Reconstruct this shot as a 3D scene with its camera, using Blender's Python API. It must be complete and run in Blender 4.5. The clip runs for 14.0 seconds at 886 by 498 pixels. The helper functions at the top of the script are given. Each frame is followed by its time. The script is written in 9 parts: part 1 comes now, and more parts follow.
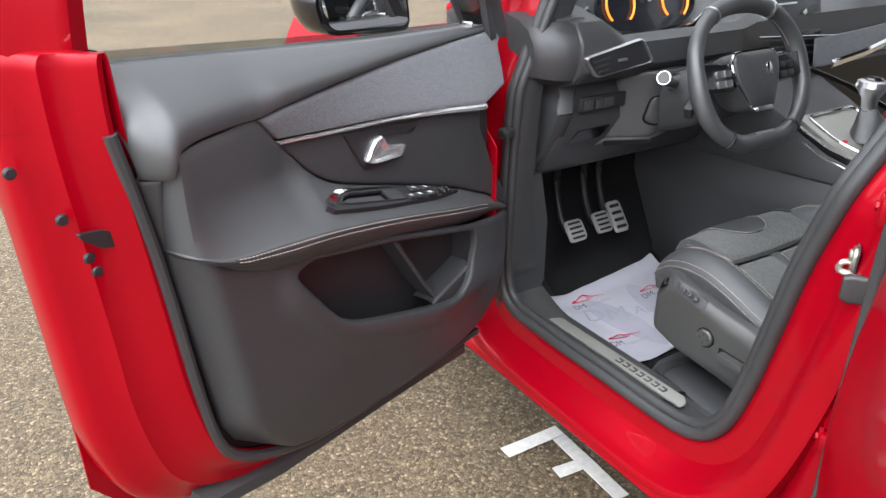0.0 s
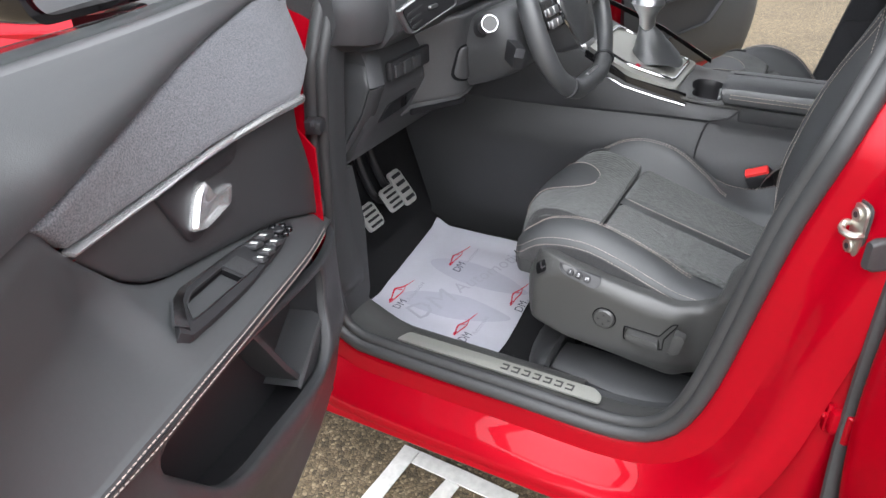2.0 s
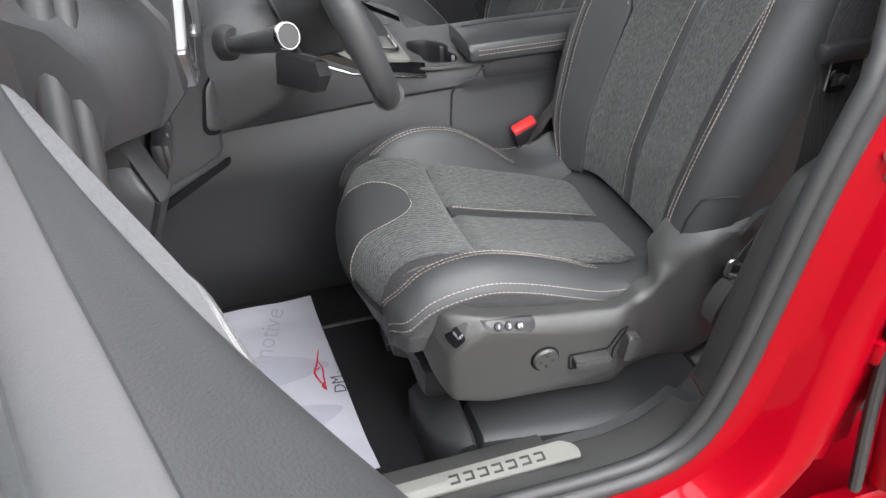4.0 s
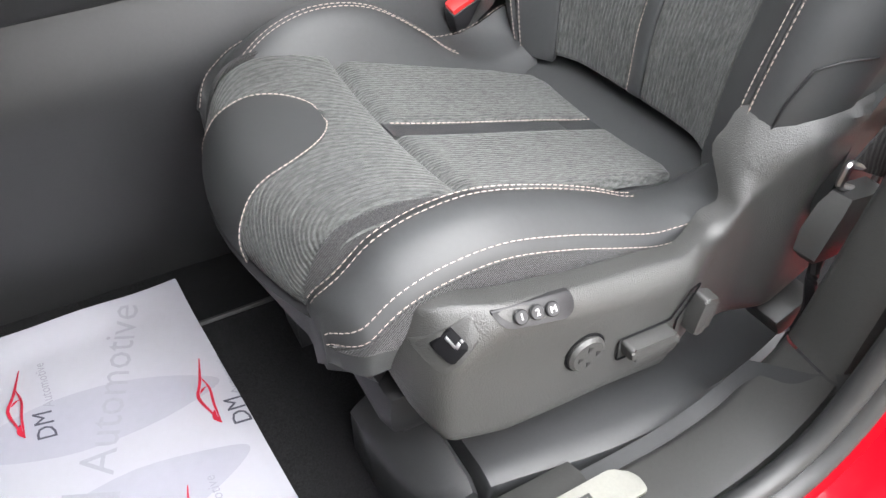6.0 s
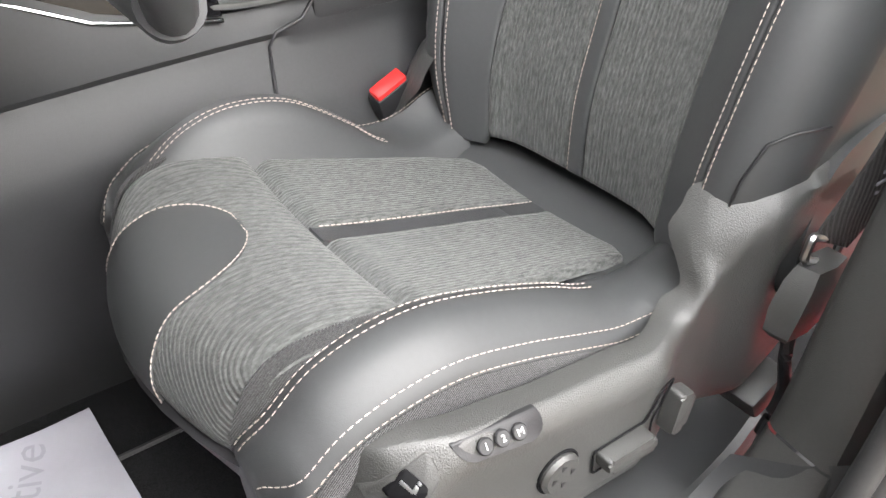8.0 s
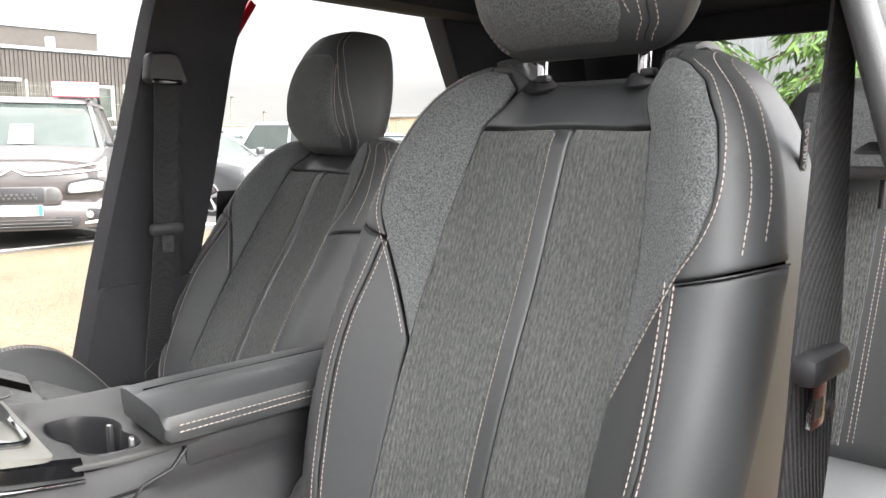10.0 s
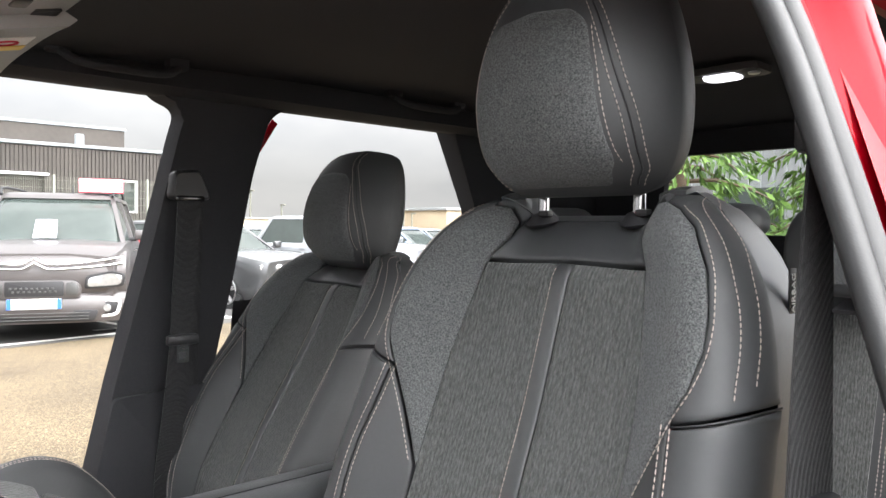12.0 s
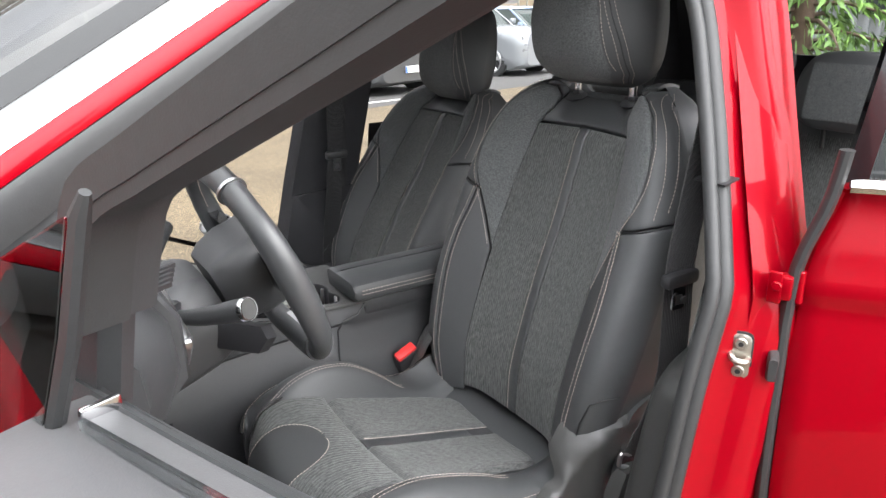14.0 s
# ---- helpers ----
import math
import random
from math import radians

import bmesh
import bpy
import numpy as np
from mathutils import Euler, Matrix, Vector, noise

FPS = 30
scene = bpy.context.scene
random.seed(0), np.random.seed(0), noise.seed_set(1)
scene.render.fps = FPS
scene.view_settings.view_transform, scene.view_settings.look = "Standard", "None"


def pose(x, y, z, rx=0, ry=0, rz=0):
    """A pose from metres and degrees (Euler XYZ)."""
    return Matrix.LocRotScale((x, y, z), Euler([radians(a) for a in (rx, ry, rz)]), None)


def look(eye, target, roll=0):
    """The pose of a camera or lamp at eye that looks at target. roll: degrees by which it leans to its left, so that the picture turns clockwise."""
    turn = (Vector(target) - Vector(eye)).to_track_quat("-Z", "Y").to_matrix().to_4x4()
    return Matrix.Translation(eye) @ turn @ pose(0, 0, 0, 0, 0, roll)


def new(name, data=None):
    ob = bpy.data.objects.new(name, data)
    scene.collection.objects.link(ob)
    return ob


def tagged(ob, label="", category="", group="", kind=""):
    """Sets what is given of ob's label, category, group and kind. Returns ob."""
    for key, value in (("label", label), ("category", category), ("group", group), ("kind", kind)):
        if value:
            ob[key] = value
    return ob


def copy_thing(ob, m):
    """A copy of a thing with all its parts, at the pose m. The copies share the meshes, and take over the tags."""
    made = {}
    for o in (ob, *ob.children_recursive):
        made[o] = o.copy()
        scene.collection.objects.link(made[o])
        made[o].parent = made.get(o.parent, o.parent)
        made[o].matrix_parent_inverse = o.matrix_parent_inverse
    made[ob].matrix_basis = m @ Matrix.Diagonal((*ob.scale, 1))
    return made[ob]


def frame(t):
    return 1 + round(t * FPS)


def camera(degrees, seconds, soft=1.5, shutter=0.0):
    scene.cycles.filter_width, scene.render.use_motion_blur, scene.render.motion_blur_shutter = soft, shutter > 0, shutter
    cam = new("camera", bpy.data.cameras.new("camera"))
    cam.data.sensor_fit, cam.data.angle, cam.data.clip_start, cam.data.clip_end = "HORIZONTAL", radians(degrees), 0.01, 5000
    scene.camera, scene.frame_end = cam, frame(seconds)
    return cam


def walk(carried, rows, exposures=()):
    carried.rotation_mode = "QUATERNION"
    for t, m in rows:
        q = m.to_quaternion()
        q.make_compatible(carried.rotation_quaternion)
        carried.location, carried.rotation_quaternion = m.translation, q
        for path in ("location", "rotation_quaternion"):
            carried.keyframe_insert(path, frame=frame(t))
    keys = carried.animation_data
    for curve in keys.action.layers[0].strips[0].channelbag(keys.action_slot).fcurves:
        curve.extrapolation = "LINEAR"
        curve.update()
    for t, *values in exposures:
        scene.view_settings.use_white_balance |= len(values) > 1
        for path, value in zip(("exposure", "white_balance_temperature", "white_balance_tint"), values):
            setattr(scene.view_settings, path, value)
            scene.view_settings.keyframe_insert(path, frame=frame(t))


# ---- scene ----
from mathutils import geometry

cam = camera(62.7, 14.0)
PATH = [
    (0, (-1.738, -0.442, 1.298), (-0.786, 1.099, 0.451), -0.4),
    (0.5, (-1.743, -0.354, 1.297), (-0.696, 1.1, 0.408), -0.2),
    (1, (-1.77, -0.243, 1.292), (-0.595, 1.082, 0.363), -0.4),
    (1.5, (-1.733, -0.086, 1.274), (-0.39, 1.033, 0.301), -0.8),
    (2, (-1.683, 0.08, 1.267), (-0.167, 0.908, 0.26), -1.1),
    (2.5, (-1.636, 0.283, 1.25), (0.021, 0.697, 0.209), -0.5),
    (3, (-1.509, 0.427, 1.223), (0.192, 0.39, 0.171), 0.2),
    (3.2, (-1.46, 0.495, 1.224), (0.229, 0.342, 0.165), -0.1),
    (5.3, (-1.125, 0.696, 1.187), (0.302, 0.029, -0.046), -2.1),
    (5.5, (-1.073, 0.68, 1.157), (0.328, -0.004, -0.095), -1.8),
    (6, (-0.968, 0.623, 0.995), (0.386, -0.087, -0.294), -1.2),
    (6.5, (-0.929, 0.577, 0.881), (0.384, -0.182, -0.423), -0.6),
    (7, (-0.913, 0.55, 0.858), (0.394, -0.256, -0.424), -0.6),
    (7.5, (-0.913, 0.565, 0.899), (0.408, -0.285, -0.338), -1.3),
    (8, (-0.903, 0.588, 0.981), (0.458, -0.326, -0.165), -2.1),
    (8.5, (-0.898, 0.586, 1.008), (0.495, -0.431, -0.006), -2.0),
    (9, (-0.894, 0.571, 1.038), (0.52, -0.552, 0.178), -1.5),
    (9.2, (-0.889, 0.561, 1.051), (0.534, -0.628, 0.301), -1.0),
    (11.3, (-0.884, 0.548, 1.125), (0.574, -0.819, 1.191), 0.9),
    (11.5, (-0.885, 0.549, 1.126), (0.577, -0.814, 1.192), 0.8),
    (12, (-0.912, 0.564, 1.14), (0.573, -0.774, 1.084), 0.6),
    (12.5, (-0.989, 0.61, 1.159), (0.532, -0.663, 0.901), 0.1),
    (13, (-1.095, 0.69, 1.208), (0.461, -0.491, 0.777), -0.7),
    (13.5, (-1.228, 0.766, 1.258), (0.349, -0.326, 0.691), -0.9),
    (14, (-1.339, 0.832, 1.317), (0.249, -0.2, 0.673), -0.7),
]
EXPOSURES = [(0.0, -0.05, 6300, 10), (1.5, 0.05, 6300, 10), (3.0, 0.15, 6450, 10), (5.3, 0.6, 6550, 10), (6.5, 0.92, 6650, 10), (7.5, 0.92, 6750, 10), (8.5, 1.2, 6850, 10), (9.0, 1.32, 6900, 10), (11.3, 0.8, 6600, 10), (12.5, 0.65, 6650, 10), (13.5, 0.47, 6600, 10), (14.0, 0.34, 6550, 10)]
walk(cam, [(t, look(eye, target, roll)) for t, eye, target, roll in PATH], EXPOSURES)

# ---- world, sun, exposure ----

sky_world = bpy.data.worlds.new("overcast_sky")
scene.world = sky_world
sky_world.use_nodes = True
wn, wl = sky_world.node_tree.nodes, sky_world.node_tree.links
wn.clear()
w_out, w_bg, w_mix = wn.new("ShaderNodeOutputWorld"), wn.new("ShaderNodeBackground"), wn.new("ShaderNodeMix")
w_sky, w_noise, w_ramp, w_map, w_co = wn.new("ShaderNodeTexSky"), wn.new("ShaderNodeTexNoise"), wn.new("ShaderNodeValToRGB"), wn.new("ShaderNodeMapping"), wn.new("ShaderNodeTexCoord")
w_sky.sky_type, w_sky.sun_disc = "NISHITA", False
SUN_EL, SUN_AZ = radians(36), radians(254)
w_sky.sun_elevation, w_sky.sun_rotation = SUN_EL, SUN_AZ
w_map.inputs["Scale"].default_value = (1.6, 1.6, 4.0)
w_noise.inputs["Scale"].default_value, w_noise.inputs["Detail"].default_value = 1.7, 5.0
w_ramp.color_ramp.elements[0].position, w_ramp.color_ramp.elements[0].color = 0.32, (7.4, 7.6, 8.0, 1)
w_ramp.color_ramp.elements[1].position, w_ramp.color_ramp.elements[1].color = 0.68, (10.6, 10.6, 10.6, 1)
w_mix.data_type, w_mix.inputs[0].default_value = "RGBA", 0.9
w_bg.inputs["Strength"].default_value = 0.1
wl.new(w_co.outputs["Generated"], w_map.inputs["Vector"])
wl.new(w_map.outputs[0], w_noise.inputs["Vector"])
wl.new(w_noise.outputs[0], w_ramp.inputs[0])
wl.new(w_sky.outputs[0], w_mix.inputs[6])
wl.new(w_ramp.outputs[0], w_mix.inputs[7])
# an overcast sky is about three times as bright overhead as at the horizon
w_sep, w_rise, w_grad = wn.new("ShaderNodeSeparateXYZ"), wn.new("ShaderNodeMapRange"), wn.new("ShaderNodeMix")
w_rise.inputs["From Min"].default_value, w_rise.inputs["From Max"].default_value = 0.06, 0.85
w_rise.inputs["To Min"].default_value, w_rise.inputs["To Max"].default_value = 0.46, 2.7
w_grad.data_type, w_grad.blend_type, w_grad.inputs[0].default_value = "RGBA", "MULTIPLY", 1.0
wl.new(w_co.outputs["Generated"], w_sep.inputs[0])
wl.new(w_sep.outputs["Z"], w_rise.inputs["Value"])
wl.new(w_mix.outputs[2], w_grad.inputs[6])
wl.new(w_rise.outputs[0], w_grad.inputs[7])
# brighter cloud where the sun stands behind it
w_dot, w_side, w_sun = wn.new("ShaderNodeVectorMath"), wn.new("ShaderNodeMapRange"), wn.new("ShaderNodeMix")
w_dot.operation, w_dot.inputs[1].default_value = "DOT_PRODUCT", (-0.90, -0.26, 0.35)
w_side.inputs["From Min"].default_value, w_side.inputs["From Max"].default_value = 0.0, 1.0
w_side.inputs["To Min"].default_value, w_side.inputs["To Max"].default_value = 1.0, 5.0
w_sun.data_type, w_sun.blend_type, w_sun.inputs[0].default_value = "RGBA", "MULTIPLY", 1.0
wl.new(w_co.outputs["Generated"], w_dot.inputs[0])
wl.new(w_dot.outputs["Value"], w_side.inputs["Value"])
wl.new(w_grad.outputs[2], w_sun.inputs[6])
wl.new(w_side.outputs[0], w_sun.inputs[7])
wl.new(w_sun.outputs[2], w_bg.inputs["Color"])
wl.new(w_bg.outputs[0], w_out.inputs["Surface"])
sun = new("sun", bpy.data.lights.new("sun", "SUN"))
sun.data.energy, sun.data.angle, sun.data.color = 1.1, radians(60), (1.0, 0.98, 0.95)
sun.matrix_world = look((-7.0, -1.8, 5.6), (0, 0.3, 0.5))


# ---- mesh helpers ----
def world_of(ob):
    return ob.matrix_basis if ob.parent is None else world_of(ob.parent) @ ob.matrix_parent_inverse @ ob.matrix_basis


def part(name, bm, material, parent=None, label="", smooth=40):
    """Links a bmesh in world coordinates as one mesh object under a thing or a part."""
    bmesh.ops.recalc_face_normals(bm, faces=bm.faces[:])
    me = bpy.data.meshes.new(name)
    if smooth:
        lim = radians(smooth)
        for f in bm.faces:
            f.smooth = True
        for e in bm.edges:
            e.smooth = len(e.link_faces) == 2 and e.calc_face_angle(0) < lim
    bm.to_mesh(me)
    bm.free()
    me.materials.append(material)
    ob = new(name, me)
    if parent is not None:
        ob.parent = parent
        ob.matrix_parent_inverse = world_of(parent).inverted()
    if label:
        ob["label"] = label
    return ob


def thing(name, at, label, category, group="", kind="", turn=0.0):
    e = new(name)
    e.empty_display_size = 0.05
    e.matrix_basis = pose(at[0], at[1], at[2], 0, 0, turn)
    return tagged(e, label, category, group, kind)


def single(name, bm, material, label, category, group="", kind="", smooth=40):
    return tagged(part(name, bm, material, None, "", smooth), label, category, group, kind)


def lerp(a, b, t):
    return a + (b - a) * t


def smooth01(t):
    t = min(1.0, max(0.0, t))
    return t * t * (3 - 2 * t)


def interp(x, xs, ys):
    """A smooth curve through knots (xs rising)."""
    if x <= xs[0]:
        return ys[0]
    if x >= xs[-1]:
        return ys[-1]
    i = max(k for k in range(len(xs)) if xs[k] <= x)
    i = min(i, len(xs) - 2)
    h = xs[i + 1] - xs[i]
    t = (x - xs[i]) / h

    def slope(k):
        if k == 0:
            return (ys[1] - ys[0]) / (xs[1] - xs[0])
        if k == len(xs) - 1:
            return (ys[-1] - ys[-2]) / (xs[-1] - xs[-2])
        return (ys[k + 1] - ys[k - 1]) / (xs[k + 1] - xs[k - 1])
    m0, m1 = slope(i) * h, slope(i + 1) * h
    return (2 * t**3 - 3 * t**2 + 1) * ys[i] + (t**3 - 2 * t**2 + t) * m0 + (-2 * t**3 + 3 * t**2) * ys[i + 1] + (t**3 - t**2) * m1


def curve3(pts, n):
    """n + 1 points along a smooth line through pts, evenly by length."""
    pts = [Vector(p) for p in pts]
    d = [0.0]
    for a, b in zip(pts, pts[1:]):
        d.append(d[-1] + max((b - a).length, 1e-6))
    return [Vector([interp(d[-1] * k / n, d, [p[i] for p in pts]) for i in range(3)]) for k in range(n + 1)]


def grid(f, nu, nv, thick=0.0, bm=None, face=(-1.2, 0.5, 1.3)):
    """A sheet f(u, v), u and v from 0 to 1; thick: closed to a slab behind it, as seen from face."""
    bm = bm or bmesh.new()
    vs = [[bm.verts.new(f(i / nu, j / nv)) for j in range(nv + 1)] for i in range(nu + 1)]
    fs = [bm.faces.new((vs[i][j], vs[i + 1][j], vs[i + 1][j + 1], vs[i][j + 1])) for i in range(nu) for j in range(nv)]
    if thick:
        for q in fs:
            q.normal_update()
        mid = sum((q.calc_center_median() for q in fs), Vector()) / len(fs)
        if sum((q.normal * q.calc_area() for q in fs), Vector()).dot(Vector(face) - mid) < 0:
            thick = -thick
        for row in vs:
            for v in row:
                v.normal_update()
        back = [[bm.verts.new(vs[i][j].co - vs[i][j].normal * thick) for j in range(nv + 1)] for i in range(nu + 1)]
        for i in range(nu):
            for j in range(nv):
                bm.faces.new((back[i][j], back[i][j + 1], back[i + 1][j + 1], back[i + 1][j]))
        for i in range(nu):
            bm.faces.new((vs[i][0], back[i][0], back[i + 1][0], vs[i + 1][0]))
            bm.faces.new((vs[i][nv], vs[i + 1][nv], back[i + 1][nv], back[i][nv]))
        for j in range(nv):
            bm.faces.new((vs[0][j], vs[0][j + 1], back[0][j + 1], back[0][j]))
            bm.faces.new((vs[nu][j], back[nu][j], back[nu][j + 1], vs[nu][j + 1]))
    return bm


def puffed(f, edge=0.06, depth=0.004):
    """The sheet f with its rim drawn in by depth, as an upholstered panel has it. f returns point and normal."""
    def g(u, v):
        p, nrm = f(u, v)
        k = min(u, 1 - u, v, 1 - v) / edge
        return p - nrm * depth * (1 - math.sqrt(max(0.0, 1 - (1 - min(1.0, k)) ** 2)))
    return g


def tube(pts, r, sides=8, closed=False, bm=None, flat=1.0, up=None):
    """A round or flattened bar along pts; r may be a list."""
    bm = bm or bmesh.new()
    pts = [Vector(p) for p in pts]
    n = len(pts)
    rs = r if isinstance(r, (list, tuple)) else [r] * n
    rings = []
    ref = Vector(up) if up else None
    for i, p in enumerate(pts):
        a = pts[(i - 1) % n] if closed or i else p
        b = pts[(i + 1) % n] if closed or i < n - 1 else p
        d = (b - a).normalized()
        side = d.cross(ref if ref else Vector((0, 0, 1)))
        if side.length < 1e-3:
            side = d.cross(Vector((1, 0, 0)))
        side.normalize()
        if not up and rings and side.dot(last) < 0 and abs(d.z) > 0.95:
            side = -side
        last = side
        upv = side.cross(d).normalized()
        rings.append([bm.verts.new(p + side * math.cos(t) * rs[i] + upv * math.sin(t) * rs[i] * flat) for t in [2 * math.pi * k / sides for k in range(sides)]])
    m = n if closed else n - 1
    for i in range(m):
        A, B = rings[i], rings[(i + 1) % n]
        for k in range(sides):
            bm.faces.new((A[k], A[(k + 1) % sides], B[(k + 1) % sides], B[k]))
    if not closed:
        bm.faces.new(rings[0][::-1])
        bm.faces.new(rings[-1])
    return bm


def loft(rings, caps=True, closed=True, bm=None):
    """Skins rings of equally many points."""
    bm = bm or bmesh.new()
    R = [[bm.verts.new(Vector(p)) for p in ring] for ring in rings]
    n = len(R[0])
    for A, B in zip(R, R[1:]):
        for k in range(n if closed else n - 1):
            bm.faces.new((A[k], A[(k + 1) % n], B[(k + 1) % n], B[k]))
    if caps and closed:
        bm.faces.new(R[0][::-1])
        bm.faces.new(R[-1])
    return bm


def prism(pts, to_world, depth, bevel=0.0, seg=2, bm=None):
    """A flat outline (2D points) turned into a plate; to_world(x, y, d) places it, d from 0 to depth."""
    own = bm or bmesh.new()
    b2 = bmesh.new()
    lo = [b2.verts.new(Vector((x, y, 0))) for x, y in pts]
    hi = [b2.verts.new(Vector((x, y, depth))) for x, y in pts]
    b2.faces.new(lo[::-1])
    b2.faces.new(hi)
    k = len(pts)
    for i in range(k):
        b2.faces.new((lo[i], lo[(i + 1) % k], hi[(i + 1) % k], hi[i]))
    if bevel:
        top = [e for e in b2.edges if all(v in hi for v in e.verts)]
        bmesh.ops.bevel(b2, geom=top, offset=bevel, segments=seg, affect="EDGES", profile=0.5)
    for v in b2.verts:
        v.co = Vector(to_world(v.co.x, v.co.y, v.co.z))
    me = bpy.data.meshes.new("tmp")
    b2.to_mesh(me)
    b2.free()
    own.from_mesh(me)
    bpy.data.meshes.remove(me)
    return own


def box(c, size, bevel=0.0, m=None, seg=2, bm=None):
    own = bm or bmesh.new()
    b2 = bmesh.new()
    bmesh.ops.create_cube(b2, size=1.0)
    for v in b2.verts:
        v.co = Vector((v.co.x * size[0], v.co.y * size[1], v.co.z * size[2]))
    if bevel:
        bmesh.ops.bevel(b2, geom=b2.edges[:], offset=bevel, segments=seg, affect="EDGES", profile=0.5)
    mm = Matrix.Translation(c) @ (m or Matrix.Identity(4))
    for v in b2.verts:
        v.co = mm @ v.co
    me = bpy.data.meshes.new("tmp")
    b2.to_mesh(me)
    b2.free()
    own.from_mesh(me)
    bpy.data.meshes.remove(me)
    return own


def cyl(c, axis, r, h, sides=24, bevel=0.0, r2=None, bm=None):
    """A round body from c along axis."""
    ax = Vector(axis).normalized()
    q = ax.to_track_quat("Z", "Y").to_matrix().to_4x4()
    r2 = r if r2 is None else r2
    prof = [(0, r - bevel), (bevel, r)] if bevel else [(0, r)]
    prof += [(h - bevel, r2), (h, r2 - bevel)] if bevel else [(h, r2)]
    rings = []
    for z, rr in prof:
        rings.append([Vector(c) + (q @ Vector((rr * math.cos(t), rr * math.sin(t), z))) for t in [2 * math.pi * k / sides for k in range(sides)]])
    return loft(rings, bm=bm)


def round_poly(pts, r, n=5):
    """Rounds the corners of a 2D outline; r may be a list."""
    out = []
    k = len(pts)
    for i in range(k):
        p, a, b = Vector(pts[i]), Vector(pts[i - 1]), Vector(pts[(i + 1) % k])
        rr = r[i] if isinstance(r, (list, tuple)) else r
        da, db = (a - p), (b - p)
        la, lb = min(rr, da.length * 0.49), min(rr, db.length * 0.49)
        A, B = p + da.normalized() * la, p + db.normalized() * lb
        for t in range(n + 1):
            t /= n
            q = (1 - t) ** 2 * A + 2 * t * (1 - t) * p + t * t * B
            out.append((q.x, q.y))
    return out


def inside(poly, x, y):
    """Whether (x, y) lies within a 2D outline."""
    hit = False
    for (x0, y0), (x1, y1) in zip(poly, poly[1:] + poly[:1]):
        if (y0 > y) != (y1 > y) and x < x0 + (y - y0) * (x1 - x0) / (y1 - y0):
            hit = not hit
    return hit


def closed_line(pts, step):
    """A closed outline cut into short steps, its corners kept."""
    out = []
    for (x0, y0), (x1, y1) in zip(pts, pts[1:] + pts[:1]):
        n = max(1, int(math.hypot(x1 - x0, y1 - y0) / step + 0.5))
        out += [(lerp(x0, x1, k / n), lerp(y0, y1, k / n)) for k in range(n)]
    return out


